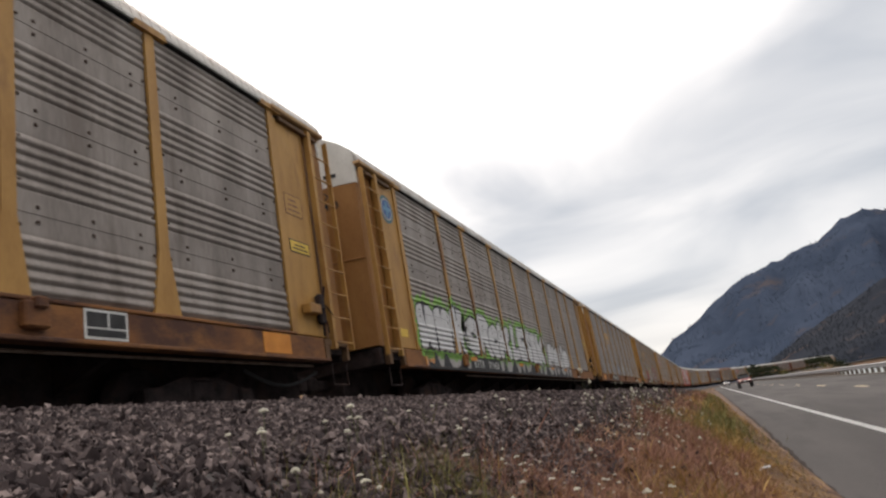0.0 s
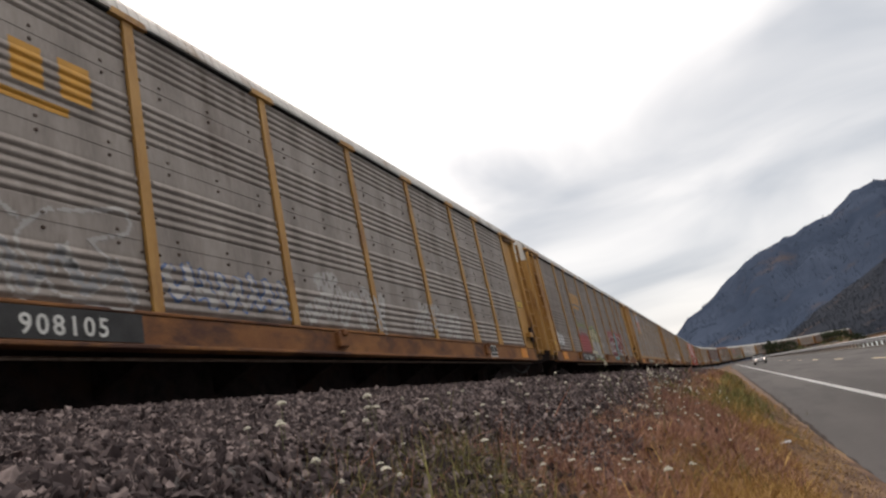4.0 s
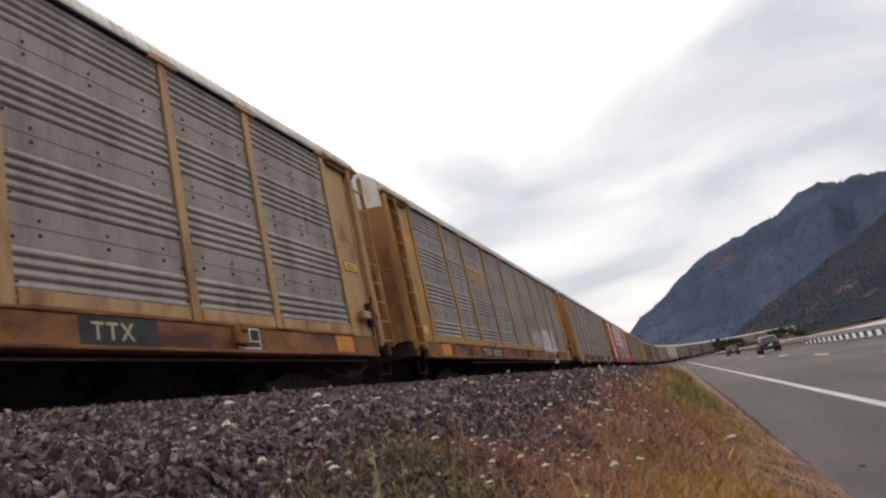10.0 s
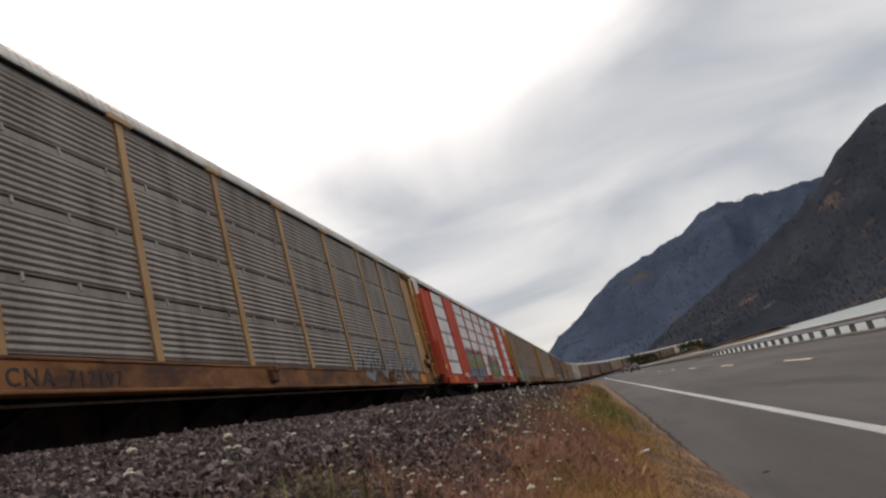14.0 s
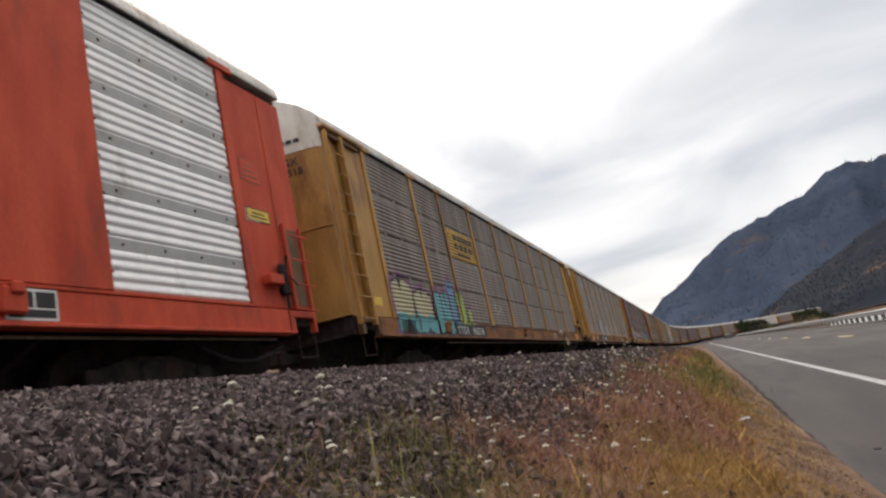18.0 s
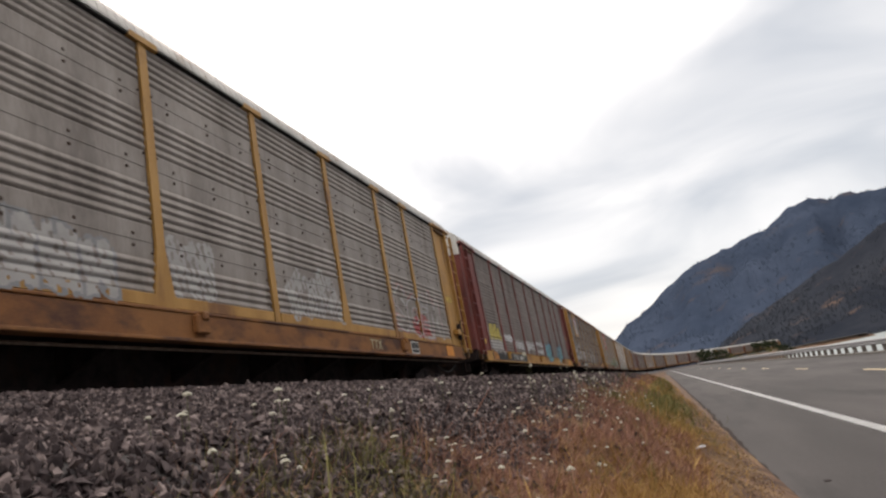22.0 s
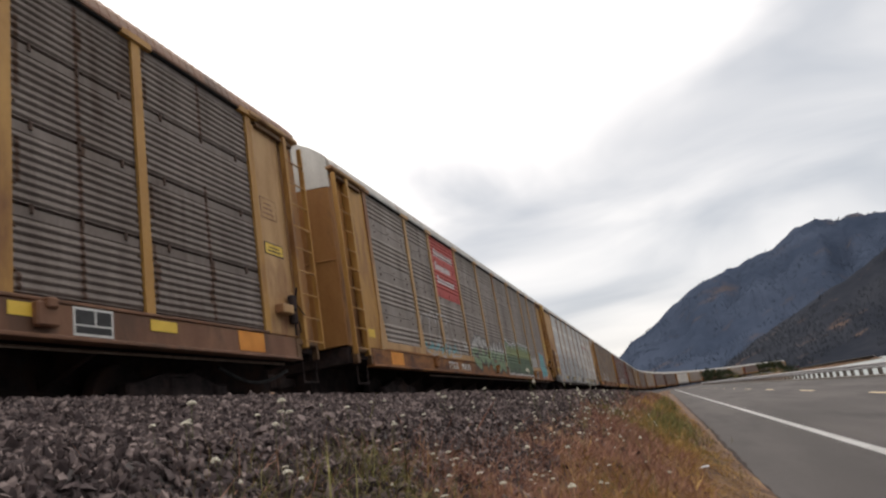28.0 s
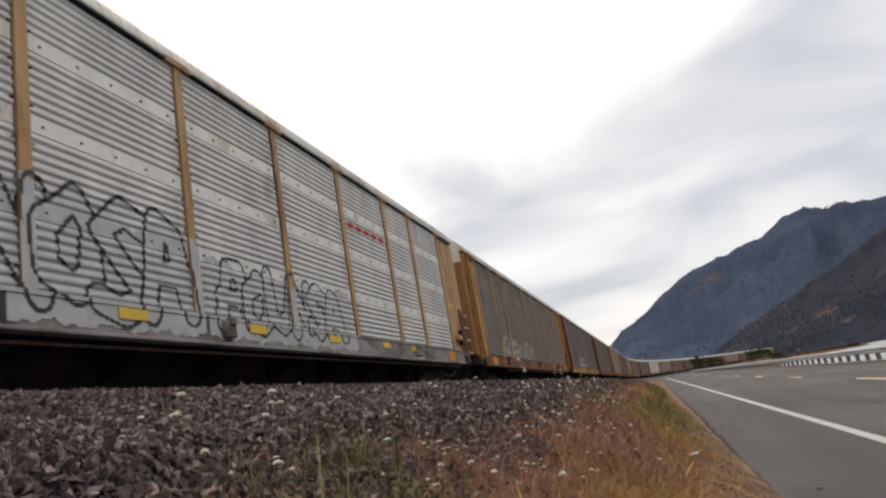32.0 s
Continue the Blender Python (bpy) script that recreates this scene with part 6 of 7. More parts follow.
for y in (-8.3, -3.2, -0.7, 1.9, 4.6):
    flat_part("reflector", C[0], y, y + 0.5, SILL1 - 0.15, SILL1 - 0.055, ORANGEP, SIDE + 0.036, label="orange reflector plate")
lettering(C[0], "ETTX", "711423", -8.15, (-8.25, -5.5))
# outlined pale pieces
graffiti(C[1], "a", 21, 5, -11.0, -4.4, 0.0, 1.2, None, G_PALE, None, 0.17, 0.03, shade=None, worn=0.2)
graffiti(C[1], "a", 22, 5, -11.0, -4.4, 0.0, 0.75, G_GREY, G_PALE, None, 0.06, 0.02, worn=0.8)
graffiti(C[1], "a", 23, 4, -4.1, -1.5, 0.05, 0.8, G_PALE, G_DBLUE, None, 0.06, 0.03, worn=0.6)
graffiti(C[1], "a", 24, 3, -1.2, 2.0, 0.0, 0.95, G_PALE, None, None, 0.16, worn=0.7)
graffiti(C[1], "a", 25, 3, 3.0, 6.0, 0.0, 0.8, G_PALE, None, None, 0.14, worn=0.9)
orange_logo(1)
lettering(C[1], "TTGX", "908105")
# red blocks, pale tangle, red and cyan blocks
block(C[2], "a", 31, 6, -7.1, -4.5, 0.02, 1.05, [G_RED], G_MAROON, None)
graffiti(C[2], "a", 32, 4, -7.1, -4.5, 1.1, 1.6, G_OLIVE, None, None, 0.05, worn=0.2)
graffiti(C[2], "a", 33, 3, -4.05, -1.6, -0.2, 1.3, [G_PALE, G_CREAM], G_BLACK, G_LIME, 0.17, 0.07, 0.05, splits=(0.6,), order="ROB")
graffiti(C[2], "a", 38, 3, -1.4, -0.5, 0.85, 1.3, G_PALE, None, None, 0.022)
graffiti(C[2], "a", 39, 3, -1.2, -0.1, 0.3, 0.75, G_PALE, None, None, 0.022)
graffiti(C[2], "a", 40, 6, 1.9, 8.0, 0.95, 1.55, G_RED, None, None, 0.13, worn=0.6).location.x -= 0.003
graffiti(C[2], "a", 34, 1, 2.25, 4.1, 0.02, 1.25, G_DRED, G_WHITE, None, 0.15, 0.05, order="G")
graffiti(C[2], "a", 35, 1, 4.0, 5.2, 0.02, 1.3, G_CYAN, G_BLACK, None, 0.17, 0.04, order="R")
graffiti(C[2], "a", 36, 2, 5.1, 7.7, 0.02, 1.2, G_DRED, G_WHITE, None, 0.16, 0.045, order="AM")
graffiti(C[2], "a", 28, 3, 2.6, 4.2, -0.3, -0.02, G_CYAN, None, None, 0.07, worn=0.3)
graffiti(C[2], "a", 37, 3, -11.65, -10.5, 0.22, 0.72, G_WHITE, G_BLACK, None, 0.066, 0.03, order="RIO")
orange_logo(2)
lettering(C[2], "TTGX", "982618")
flat_part("number_patch", C[2], 5.0, 6.2, SILL0 + 0.07, SILL1 - 0.05, BLACKP)
part("reporting_mark", text_mesh("TTX", 0.29, G_CREAM, 1.25), C[2], (SIDE + 0.032, 5.15, SILL0 + 0.12))
# shield car
shield(C[3], "a", LOGO_B)
lettering(C[3], "TTGX", "996895", -7.0, (-7.1, -4.15))
flat_part("number_patch", C[3], 5.0, 6.2, SILL0 + 0.07, SILL1 - 0.05, BLACKP)
part("reporting_mark", text_mesh("TTX", 0.29, G_CREAM, 1.25), C[3], (SIDE + 0.032, 5.15, SILL0 + 0.12))
# orange lettering and a white piece
orange_logo(4)
lettering(C[4], "TTGX", "952135")
graffiti(C[4], "a", 41, 1, 2.0, 3.5, 0.15, 1.0, G_PALE, None, G_PINK, 0.22, glow=0.05, worn=0.3, order=[3])
graffiti(C[4], "a", 42, 5, 3.6, 8.0, -0.1, 1.15, G_WHITE, G_PINK, None, 0.16, 0.05, worn=0.35, shade=G_MAROON)
# tiered tan car
graffiti(C[5], "b", 51, 5, 4.6, 10.8, -0.35, 0.75, G_GREY, G_BLACK, None, 0.10, 0.04, shade=G_BLACK, worn=0.2)
part("reporting_mark", text_mesh("CNA", 0.29, BLACKP, 1.25), C[5], (SIDE + 0.024, -7.0, SILL0 + 0.10), "black stencilled lettering")
part("car_number", text_mesh("712197", 0.27, BLACKP, 1.25), C[5], (SIDE + 0.024, -6.1, SILL0 + 0.10), "black stencilled lettering")
# red car
lettering(C[6], "TTGX", "693675", -5.9, (-6.0, -3.0))
block(C[6], "c", 61, 6, -7.1, -1.75, -0.05, 1.25, [G_DBLUE, G_OLIVE, G_SAGE], G_CREAM, G_MAROON, splits=(0.35, 0.8), slit=0.6, rim=0.28, thick=0.05)
block(C[6], "c", 62, 5, 0.45, 5.0, -0.2, 1.05, [G_OLIVE, G_SAGE, G_MOSS], G_CREAM, G_MAROON, splits=(0.3, 0.65), slit=0.7, rim=0.26, thick=0.045)
graffiti(C[6], "c", 63, 4, 0.8, 4.8, -0.1, 0.35, G_BLUE, None, None, 0.08, worn=0.3)
flat_part("painted_sill", C[6], 0.5, 5.0, SILL1 - 0.22, SILL1 - 0.05, G_CREAM, SIDE + 0.021, 0.004, label="cream spray over the sill")
emblem_bars(6, [(4.5, 6.8, 3.95, 4.12, 5)], LOGO_R)
flat_part("data_label", C[6], 11.95, 12.3, 2.75, 2.95, G_PALE, SIDE - 0.02)
# tiered car with tall coloured shapes
block(C[7], "b", 72, 2, -11.7, -9.25, -0.36, 0.98, [G_CYAN, G_CREAM], G_BLACK, G_PURPLE, splits=(0.1,), slit=0.5, rim=0.10, thick=0.05)
block(C[7], "b", 71, 2, -9.2, -7.95, -0.36, 0.95, [G_CYAN], G_BLACK, G_PURPLE, slit=0.75, rim=0.10, thick=0.05)
block(C[7], "b", 73, 1, -7.92, -7.4, -0.30, 1.32, [G_BLUE], G_BLACK, G_PURPLE, slit=0.3, rim=0.12, thick=0.03)
block(C[7], "b", 74, 1, -7.35, -6.6, -0.36, 0.98, [G_LIME], G_BLACK, G_PURPLE, slit=0.6, rim=0.10, thick=0.04)
block(C[7], "b", 75, 1, -6.5, -6.1, -0.30, 0.55, [G_LIME], G_BLACK, G_PURPLE, slit=0.2, rim=0.08, thick=0.03)
graffiti(C[7], "b", 76, 1, -3.6, -2.5, 0.2, 0.95, G_PALE, None, None, 0.03, worn=0.4)
part("reporting_mark", text_mesh("TTX", 0.27, LETTER, 1.25), C[7], (SIDE + 0.026, 5.2, SILL0 + 0.12), "white stencilled lettering")
lettering(C[7], "TTGX", "962518", -7.95, (-8.0, -5.2))
decal("emblem_panel", C[7], "b", -6.9, -4.3, 3.36, 4.24, [GOLDP], lambda Y, Z: np.zeros(Y.shape, dtype=int), "golden painted emblem panel on the ribs", 0.3)
bars("emblem_bars", C[7], "b", [(-6.3, -4.5, 3.93, 4.12, 5), (-6.35, -4.6, 3.66, 3.86, 4), (-6.2, -4.55, 3.45, 3.56, 1)], BLACKP, "black lettering as plain bars").location.x += 0.004
# faded pieces
block(C[8], "a", 81, 5, -7.0, -4.25, 0.0, 1.2, [G_PALE], G_GREY, None, worn=0.45)
block(C[8], "a", 82, 3, -3.9, -2.2, 0.0, 0.9, [G_PALE], G_GREY, None, worn=0.55)
graffiti(C[8], "a", 86, 2, 8.3, 9.9, 0.0, 0.8, G_RED, None, None, 0.2, worn=0.55).location.x -= 0.003
graffiti(C[8], "a", 85, 4, 7.2, 11.0, 0.15, 1.35, None, G_PALE, G_PINK, 0.14, 0.045, 0.02, worn=0.3, order="SOEM")
for s, y0, y1, m in ((83, -1.3, -0.2, G_PALE), (84, 1.8, 4.1, G_PALE)):
    graffiti(C[8], "a", s, 3, y0, y1, 0.1, 1.15, m, None, None, 0.13, worn=0.75)
lettering(C[8], "TTGX", "988974")
part("reporting_mark", text_mesh("TTX", 0.29, G_CREAM, 1.25), C[8], (SIDE + 0.026, 5.2, SILL0 + 0.12))
# maroon car with white tags
flat_part("painted_sill", C[9], -11.7, -4.7, SILL0 + 0.07, SILL1 - 0.05, BLACKP, label="black overpainted sill")
lettering(C[9], "TTGX", "604422", -7.95, None)
for s, n, y0, y1, z0, z1, m in ((90, 5, -8.8, -7.1, 0.3, 0.95, G_WHITE), (91, 6, -6.75, -4.7, 0.1, 0.7, G_WHITE), (92, 6, -3.9, -1.6, 0.1, 0.8, G_WHITE), (93, 5, -1.2, 1.1, 0.45, 0.85, G_WHITE), (94, 5, -1.1, 1.0, 0.05, 0.4, G_WHITE)):
    graffiti(C[9], "a", s, n, y0, y1, z0, z1, m, None, None, 0.035)
for s, y0, y1 in ((95, 1.8, 4.0), (96, 6.2, 8.6)):
    graffiti(C[9], "a", s, 4, y0, y1, -0.3, 0.8, G_CYAN, G_DBLUE, None, 0.12, 0.04, worn=0.5)
block(C[9], "a", 97, 2, -11.6, -9.5, -0.02, 1.05, [G_GREY], G_GREY, None, worn=0.3).location.x -= 0.003
graffiti(C[9], "a", 98, 3, -11.5, -9.3, -0.2, 1.2, [G_PALE, G_YELLOW], G_BLACK, None, 0.19, 0.05, splits=(0.45,))
# tiered brown car with the shield
shield(C[10], "b", G_PURPLE, stripes=G_GREY)
graffiti(C[10], "b", 101, 4, -11.75, -7.1, 0.05, 1.45, G_PALE, G_BLACK, None, 0.16, 0.06, shade=G_BLACK)
graffiti(C[10], "b", 102, 2, -6.4, -4.6, 0.15, 0.95, G_PALE, None, None, 0.26, worn=0.25)
graffiti(C[10], "b", 103, 6, -1.3, 3.9, -0.25, 1.15, [G_GREY, G_PALE], G_BLACK, None, 0.12, 0.045, shade=G_BLACK, splits=(0.5,), order="SKUBRA", worn=0.15)
graffiti(C[10], "b", 104, 3, -3.7, -1.9, 0.2, 1.1, None, G_PALE, None, 0.09, 0.03, order="REI", worn=0.2)
flat_part("painted_sill", C[10], -11.7, -4.3, SILL0 + 0.07, SILL1 - 0.05, BLACKP, label="black overpainted sill")
lettering(C[10], "TTGX", "255042", -7.8, None)
for y in (-8.2, -4.2, -1.4, 1.4, 4.2, 7.0, 9.0):
    flat_part("reflector", C[10], y, y + 0.5, SILL1 - 0.22, SILL1 - 0.08, YELLOWP, SIDE + 0.022, label="yellow reflector plate")
    flat_part("reflector", C[12], y - 1.6, y - 1.1, SILL1 - 0.20, SILL1 - 0.06, YELLOWP, SIDE + 0.042, label="yellow reflector plate")
# red emblem panel
decal("emblem_panel", C[11], "a", -6.9, -4.3, 3.3, EAVE - 0.06, [LOGO_R], lambda Y, Z: np.zeros(Y.shape, dtype=int), "faded red painted emblem panel", 0.3)
def emblem_rows(Y, Z):
    idx = np.full(Y.shape, -1)
    for z, y1, n in ((4.62, -4.55, 8), (4.18, -4.95, 7), (3.74, -4.8, 7)):
        u = (Y + 6.6) / (y1 + 6.6) * n
        idx = np.where((Y > -6.6) & (Y < y1) & (Z > z) & (Z < z + np.where(u < 1, 0.25, 0.19)) & (u % 1 < 0.74), 0, idx)
    return idx
ob = decal("emblem_bars", C[11], "a", -6.7, -4.4, 3.7, 4.9, [G_WHITE], emblem_rows, "white bars for painted lettering")
ob.location.x += 0.004
graffiti(C[11], "a", 111, 4, -9.0, -5.3, 0.05, 1.25, None, G_PALE, None, 0.24, 0.035, worn=0.1, order="EMAL")
graffiti(C[11], "a", 110, 3, -8.9, -5.6, 0.05, 0.5, G_CYAN, None, None, 0.05, worn=0.75)
graffiti(C[11], "a", 112, 1, -5.0, -4.3, 0.3, 0.75, G_PALE, None, None, 0.06, order=[1])
graffiti(C[11], "a", 113, 6, -4.0, 1.6, -0.3, 1.0, [G_SAGE, G_PALE], G_BLACK, None, 0.13, 0.05, splits=(0.5,), shade=G_BLACK)
block(C[11], "a", 114, 7, 1.5, 7.1, -0.25, 1.2, [G_MOSS, G_OLIVE, G_SAGE], G_BLACK, G_WHITE, splits=(0.5, 0.85), slit=0.65, rim=0.06)
graffiti(C[11], "a", 115, 5, 7.2, 9.0, 0.05, 0.85, G_PALE, None, None, 0.05)
graffiti(C[11], "a", 116, 2, 9.5, 11.3, -0.35, 1.0, G_CYAN, None, G_PINK, 0.3, glow=0.05)
lettering(C[11], "TTGX", "996349", -7.1, None)
# pale car with black outlined shapes
block(C[12], "d", 121, 8, -11.75, -1.3, -0.32, 1.35, [G_SILVER], G_SILVER, None)
block(C[12], "d", 123, 6, -1.2, 4.0, -0.32, 1.0, [G_SILVER], G_SILVER, None, worn=0.15)
graffiti(C[12], "d", 124, 12, -11.6, -1.4, -0.25, 1.3, None, G_BLACK, None, 0.17, 0.032, order="OUAUNOAUNOSA").location.x += 0.004
graffiti(C[12], "d", 125, 6, -1.0, 3.6, -0.2, 0.95, None, G_BLACK, None, 0.15, 0.025, order="AOUNSA", worn=0.15).location.x += 0.004
emblem_bars(12, [(4.5, 6.8, 3.95, 4.1, 5)], LOGO_R)
lettering(C[12], "TTGX", "987137", -7.2, (-7.3, -4.5))
graffiti(C[13], "a", 131, 6, -9.0, -1.0, 0.0, 1.0, G_PALE, None, None, 0.1, worn=0.4)
graffiti(C[14], "a", 141, 4, -6.0, 1.0, 0.0, 1.0, G_WHITE, None, None, 0.08, worn=0.3)
graffiti(C[16], "a", 161, 4, -6.0, 4.0, 0.0, 1.0, G_PALE, G_BLACK, None, 0.13, worn=0.2)
# stencilled marks and fittings on the end doors
for k, mark, number in ((0, "ETTX", "711423"), (1, "TTGX", "908105"), (7, "TTGX", "962518"), (12, "TTGX", "987137")):
    for text, z in ((mark, 4.60), (number, 4.38)):
        part("end_mark", text_mesh(text, 0.22, BLACKP), C[k], (0.35 if k != 12 else 0.55, -HALF - LEAD_EXT - (0.28 if k == 12 else 0.19), z - (0.45 if k == 12 else 0)), "black stencilled lettering", -math.pi / 2 + 0.14)
    if k != 12:
        for i in range(5):
            x = 0.30 + 0.16 * i
            part("end_bar", cached("end_bar", lambda: cbox(0, 0.004, 0, 0.12, 0, 0.08, 0.001), BLACKP), C[k], (x, -HALF - LEAD_EXT - 0.004 - bulge(x), 5.06), "small black lettering as a plain bar", -math.pi / 2 + 0.14)
for x in (-0.55, -0.1, 0.12, 0.5):
    part("door_bar", cached("door_bar", lambda: tube((0, 0, SILL1 + 0.05), (0, 0, TOP - 0.2), 0.03, 8), GREYSILL if x in (-0.1, 0.12) else BROWNP), C[12], (x, -HALF - 0.26 - bulge(x), 0), "vertical locking bar")
for i in range(6):
    part("hinge", cached("hinge", lambda: joined(cbox(-0.2, 0.0, -0.10, 0.0, -0.06, 0.06, 0.012), tube((0, -0.05, -0.09), (0, -0.05, 0.09), 0.03, 8)), GREYSILL), C[12], (1.40, -HALF - 0.24, 1.75 + i * 0.64), "grey steel door hinge")
# round emblem on the end panels of two cars
for k in (0, 8):
    flat = part("round_emblem", cached("round_emblem", lambda: plate([(0.34 * math.cos(i * 0.3927), 0.34 * math.sin(i * 0.3927)) for i in range(16)], 0, 0.005), LOGO_T), C[k], (SIDE - 0.018, -12.35, 4.55), "round blue painted emblem")
    ring = part("ring", cached("emblem_ring", lambda: plate([(0.27 * math.cos(i * 0.3927), 0.27 * math.sin(i * 0.3927)) for i in range(16)], 0.005, 0.008), G_PALE), flat)
    part("disc", cached("emblem_disc", lambda: plate([(0.23 * math.cos(i * 0.3927), 0.23 * math.sin(i * 0.3927)) for i in range(16)], 0.008, 0.010), G_DBLUE), flat)
    part("cross", cached("emblem_cross", lambda: plate([(-0.05, -0.18), (0.05, -0.18), (0.05, -0.05), (0.18, -0.05), (0.18, 0.05), (0.05, 0.05), (0.05, 0.18), (-0.05, 0.18), (-0.05, 0.05), (-0.18, 0.05), (-0.18, -0.05), (-0.05, -0.05)], 0.010, 0.012), G_BLUE), flat)
for k in (1, 4):
    flat_part("end_emblem", C[k], -12.6, -12.05, 3.9, 4.35, LOGO_O, SIDE - 0.02, label="faded orange painted square")


def streaks(Y, Z):
    """Rust running down the middle of each panel and beside the posts."""
    idx = np.full(Y.shape, -1)
    n = wobble(Y * 0.6, Z * 0.35, 4)
    for y0, y1 in zip(POST_Y[:-1], POST_Y[1:]):
        mid = (y0 + y1) / 2
        idx = np.where((np.abs(Y - mid) < 0.035 + 0.02 * n) & (n > -0.9), 0, idx)
        idx = np.where((np.abs(Y - y0 - 0.19) < 0.02 + 0.018 * n) & (n > 0.1), 0, idx)
    return idx


RUSTM = mat("rust streak", (0.060, 0.034, 0.024), (0.12, 0.075, 0.055), 6.0, 0.9, 0, 0.1, 40)
for k in (10,):
    decal("rust_streak", C[k], "b", -11.6, 11.6, SILL1 + 0.05, EAVE - 0.05, [RUSTM], streaks, "brown rust streaks down the panels", 0.06)["kind"] = "stuff"



# ---- vehicles on the road ----
GLASS = mat("dark car glass", (0.015, 0.017, 0.02), (0.03, 0.033, 0.038), 3, 0.08, 0, 0.0)
RUBBER = mat("black tyre rubber", (0.012, 0.012, 0.012), (0.03, 0.03, 0.03), 8, 0.9)
RIMM = mat("grey alloy", (0.30, 0.30, 0.31), (0.45, 0.45, 0.46), 8, 0.4, 0.6)
TRIM = mat("black plastic trim", (0.02, 0.02, 0.021), (0.045, 0.045, 0.046), 8, 0.7)
CAR_RED = mat("red car paint", (0.20, 0.014, 0.016), (0.27, 0.022, 0.022), 1, 0.3, 0, 0.0)
CAR_SILVER = mat("silver car paint", (0.25, 0.245, 0.255), (0.33, 0.325, 0.335), 1, 0.3, 0.4, 0.0)
CAR_DARK = mat("dark blue car paint", (0.022, 0.024, 0.032), (0.04, 0.043, 0.055), 1, 0.25, 0.1, 0.0)
CAR_PLUM = mat("dark plum car paint", (0.04, 0.02, 0.03), (0.065, 0.035, 0.05), 1, 0.25, 0.1, 0.0)
PLATE = mat("pale plate", (0.55, 0.55, 0.55), (0.68, 0.68, 0.68), 20, 0.6)


def glow(name, c, power):
    m = bpy.data.materials.new(name)
    m.use_nodes = True
    b = m.node_tree.nodes["Principled BSDF"]
    b.inputs["Base Color"].default_value = (*c, 1)
    b.inputs["Emission Color"].default_value = (*c, 1)
    b.inputs["Emission Strength"].default_value = power
    return m


HEADLIGHT, TAILLIGHT = glow("lit headlight", (1.0, 0.88, 0.75), 1.6), mat("red tail lamp", (0.25, 0.01, 0.01), (0.4, 0.02, 0.02), 10, 0.25)


def loft(sections):
    """A smooth body along y: sections of (y, half width, low z, high z, half width at the top)."""
    v, f = [], []
    for y, w, a, b, t in sections:
        h = b - a
        v += [(-w * 0.9, y, a), (-w, y, a + h * 0.18), (-w, y, a + h * 0.62), (-t, y, b - h * 0.08), (-t * 0.86, y, b), (t * 0.86, y, b), (t, y, b - h * 0.08), (w, y, a + h * 0.62), (w, y, a + h * 0.18), (w * 0.9, y, a)]
    n = 10
    for j in range(len(sections) - 1):
        for i in range(n):
            k = (i + 1) % n
            f.append((j * n + i, j * n + k, (j + 1) * n + k, (j + 1) * n + i))
    f += [tuple(range(n)), tuple(range((len(sections) - 1) * n, len(sections) * n))]
    return v, f


def tyre_shape(r, w):
    v, f, n = [], [], 22
    rings = [(r * 0.62, w / 2), (r * 0.93, w / 2), (r, w * 0.36), (r, -w * 0.36), (r * 0.93, -w / 2), (r * 0.62, -w / 2)]
    for q, x in rings:
        v += [(x, q * math.cos(2 * math.pi * i / n), q * math.sin(2 * math.pi * i / n)) for i in range(n)]
    for j in range(6):
        for i in range(n):
            k = (i + 1) % n
            f.append((j * n + i, j * n + k, ((j + 1) % 6) * n + k, ((j + 1) % 6) * n + i))
    return v, f


def rim_shape(r):
    shapes = [tube((-0.05, 0, 0), (0.07, 0, 0), r * 0.18, 10)]
    for i in range(5):
        a = i * 1.2566
        shapes.append(tube((0.05, 0.1 * r * math.cos(a), 0.1 * r * math.sin(a)), (0.04, 0.62 * r * math.cos(a), 0.62 * r * math.sin(a)), r * 0.08, 6))
    return joined(*shapes)


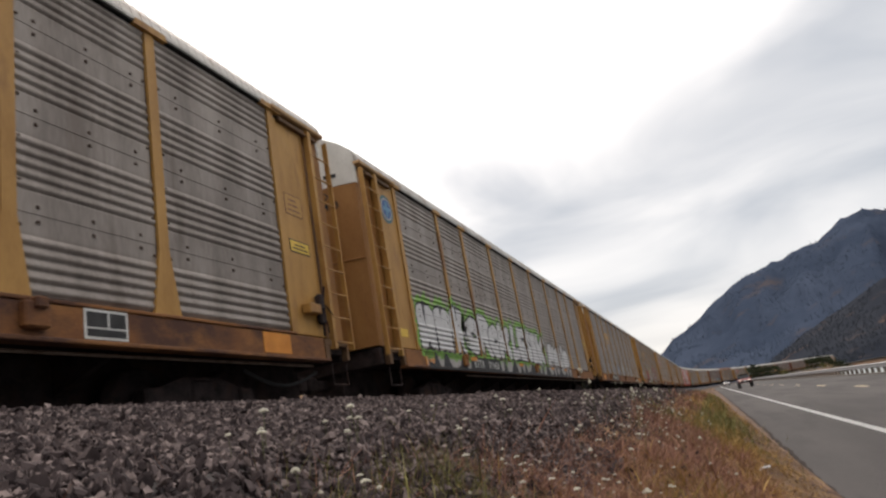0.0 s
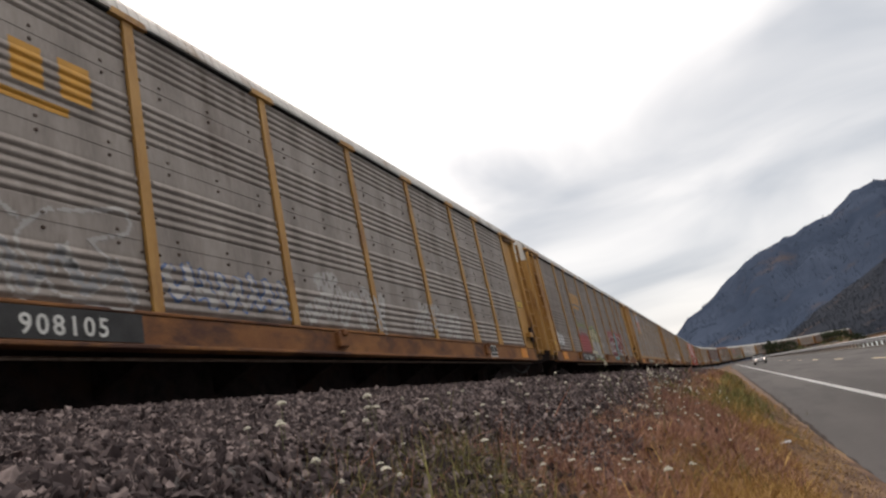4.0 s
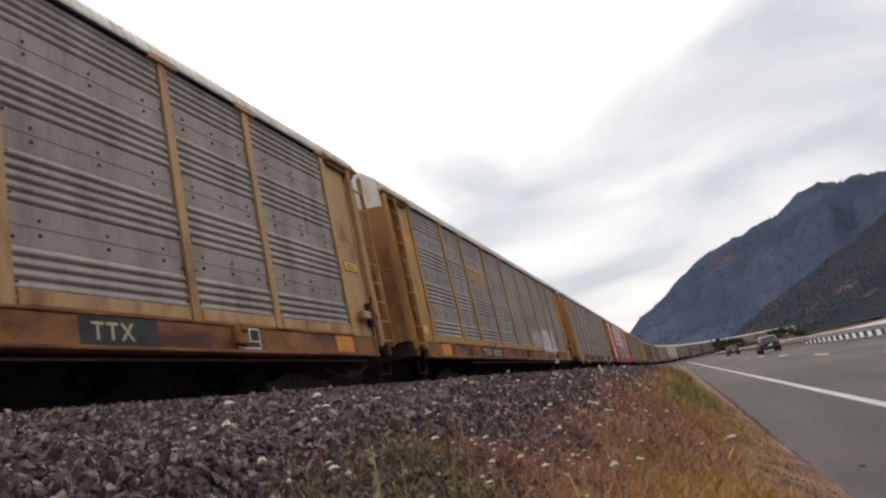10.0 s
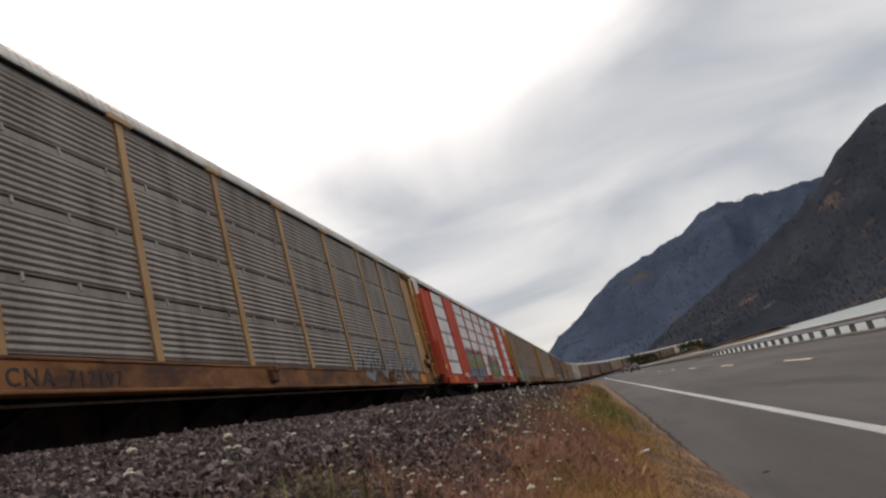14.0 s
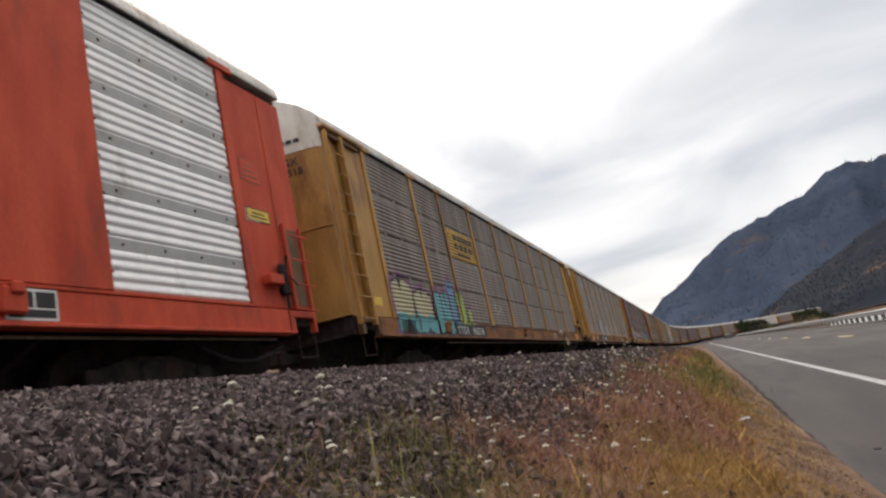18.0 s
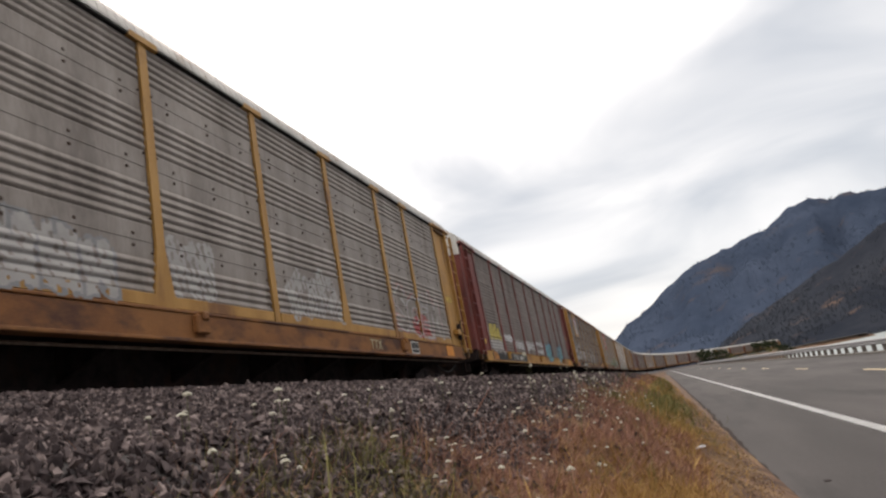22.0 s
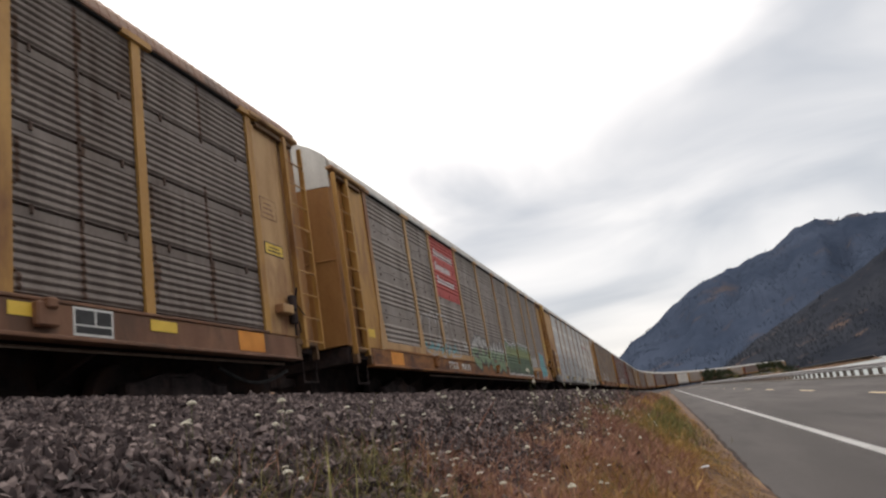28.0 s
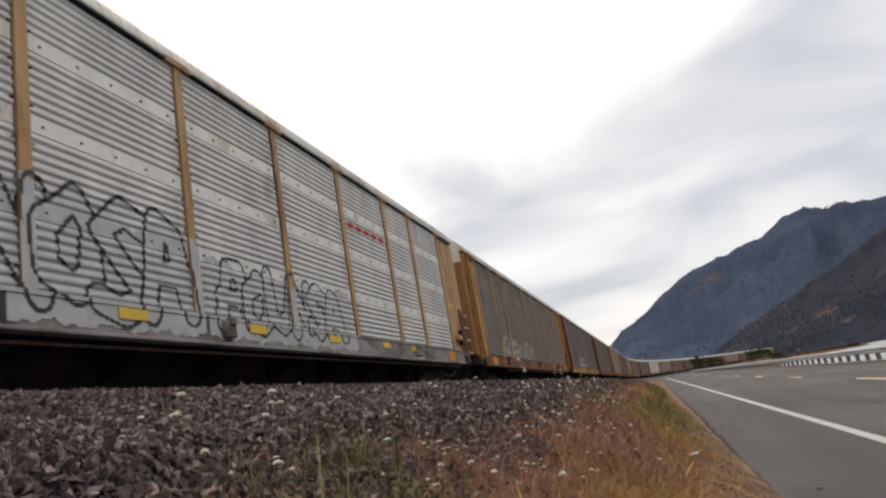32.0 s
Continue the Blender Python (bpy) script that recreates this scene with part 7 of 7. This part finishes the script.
def vehicle(name, tag, label, paint_m, L, W, H, r, belt, hood, clear, roof_m, front_glass, lights, tall=False):
    car = tagged(new(name), label, "car", "cars on the road")
    h = W / 2
    P = lambda nm, make, m, loc=(0, 0, 0), parent=car, lab="", turn=0.0, smooth=False: part(nm, cached(tag + nm + "%.2f%.2f%.2f" % tuple(loc), make, m, smooth), parent, loc, lab, turn)
    f, b = L / 2, -L / 2
    P("body", lambda: loft([(b, h * 0.86, clear + 0.15, belt - 0.08, h * 0.78), (b + 0.18, h * 0.97, clear, belt, h * 0.9), (b + 0.9, h, clear, belt, h * 0.94), (0.2, h, clear, belt, h * 0.94), (f - 1.25, h, clear, belt - 0.02, h * 0.93),
                            (f - 0.5, h * 0.98, clear, hood, h * 0.9), (f - 0.12, h * 0.93, clear + 0.04, hood - 0.10, h * 0.82), (f, h * 0.82, clear + 0.14, hood - 0.26, h * 0.72)]), paint_m, smooth=False)
    c0, c1 = (b + 0.12, f - 1.55) if tall else (b + 0.25, f - 1.2)
    P("window_glass", lambda: loft([(c0, h * 0.84, belt - 0.03, belt + 0.05, h * 0.8), (c0 + 0.35, h * 0.86, belt - 0.03, H - 0.07, h * 0.68), (0.1, h * 0.88, belt - 0.03, H - 0.05, h * 0.72), (c1 - (0.30 if tall else 0.75), h * 0.88, belt - 0.03, H - 0.07, h * 0.7), (c1, h * 0.86, belt - 0.03, belt + 0.04, h * 0.82)]), GLASS, lab="dark tinted glass")
    P("roof", lambda: loft([(c0 + 0.28, h * 0.70, H - 0.10, H - 0.05, h * 0.64), (c0 + 0.6, h * 0.73, H - 0.09, H, h * 0.66), (0.2, h * 0.75, H - 0.09, H + 0.01, h * 0.68), (c1 - (0.28 if tall else 0.72), h * 0.72, H - 0.10, H - 0.04, h * 0.66)]), roof_m)
    for sx in (-1, 1):
        for ya, yb in ((c0 + 0.03, c0 + 0.36), (c1 - 0.02, c1 - (0.30 if tall else 0.74))):
            P("pillar", lambda: tube((sx * h * 0.83, ya, belt), (sx * h * 0.70, yb, H - 0.06), 0.04, 6), roof_m, (0, 0, 0.001 * sx + 0.0001 * (ya > 0)))
        P("pillar", lambda: tube((sx * h * 0.87, -0.1, belt), (sx * h * 0.73, -0.12, H - 0.06), 0.04, 6), TRIM, (0, 0, 0.003 * sx))
        P("mirror", lambda: cbox(-0.1, 0.1, -0.05, 0.07, -0.07, 0.08, 0.03), paint_m, (sx * (h + 0.08), c1 - 0.35, belt + 0.1))
        P("headlight", lambda: cbox(-0.10, 0.10, -0.1, 0.05, -0.075, 0.075, 0.03), HEADLIGHT if lights else PLATE, (sx * h * 0.66, f - 0.06, hood - 0.22), lab="lit headlight" if lights else "headlight")
        P("tail_lamp", lambda: cbox(-0.13, 0.13, -0.04, 0.06, -0.12, 0.12, 0.03), TAILLIGHT, (sx * h * 0.74, b + 0.02, belt - 0.2), lab="red tail lamp")
        for yy in (f - 0.92, b + 0.88):
            w = P("wheel", lambda: tyre_shape(r, 0.30 if tall else 0.22), RUBBER, (sx * (h - (0.02 if tall else 0.11)), yy, r), smooth=True, turn=0 if sx > 0 else math.pi)
            part("rim", cached(tag + "rim", lambda: rim_shape(r), RIMM), w)
            P("wheel_arch", lambda: tyre_shape(r * 1.16, 0.2), TRIM, (sx * (h - 0.12), yy, r + 0.02))
    P("bumper", lambda: cbox(-h * 0.86, h * 0.86, -0.1, 0.08, -0.12, 0.12, 0.05), TRIM if tall else paint_m, (0, f - 0.04, clear + 0.2))
    P("bumper", lambda: cbox(-h * 0.86, h * 0.86, -0.1, 0.08, -0.12, 0.12, 0.05), TRIM, (0, b + 0.02, clear + 0.2))
    P("grille", lambda: cbox(-h * 0.42, h * 0.42, -0.02, 0.05, -0.1, 0.1, 0.02), TRIM, (0, f - 0.02, hood - 0.25))
    P("plate", lambda: cbox(-0.16, 0.16, -0.01, 0.012, -0.08, 0.08, 0.005), PLATE, (0, f + 0.05, clear + 0.24))
    P("plate", lambda: cbox(-0.16, 0.16, -0.012, 0.01, -0.08, 0.08, 0.005), PLATE, (0, b - 0.012, belt - 0.3))
    return car


ROAD_CARS = [
    (vehicle("off_road_car", "jeep", "red lifted off-road car with lit headlights", CAR_RED, 3.9, 1.62, 1.75, 0.42, 1.15, 1.12, 0.60, TRIM, True, True, True), 4.3, 101.8, -21.5),
    (vehicle("car", "crossover", "silver crossover car with lit headlights", CAR_SILVER, 4.05, 1.60, 1.42, 0.31, 0.88, 0.84, 0.27, CAR_SILVER, True, True), 4.3, 207.7, -24.75),
    (vehicle("car", "wagon", "dark plum sport utility car driving away", CAR_PLUM, 4.4, 1.72, 1.45, 0.33, 0.94, 0.88, 0.27, CAR_PLUM, True, False), 7.9, -82.0, 19.5),
    # silver on this roof paints in the sky that a dark one reflects
    (vehicle("car", "suv", "dark blue car driving away, sky reflection painted as a pale roof", CAR_DARK, 4.5, 1.74, 1.47, 0.34, 0.96, 0.9, 0.28, CAR_SILVER, True, False), 7.9, -118.4, 18.85)]


def road_rows(off, s0, v):
    rows = []
    for i in range(0, 33, 2):
        s = s0 + v * i
        x, y, a = on_road(s, off)
        rows.append((float(i), pose(x, y, ROAD_Z + road_rise(s) + 0.01, 0, 0, -math.degrees(a) + (180 if v < 0 else 0))))
    return rows


# ---- what moves ----
def motions():
    for k, car in CARS.items():
        walk(car, car_rows(k))
    for car, off, s0, v in ROAD_CARS:
        walk(car, road_rows(off, s0, v))


motions()
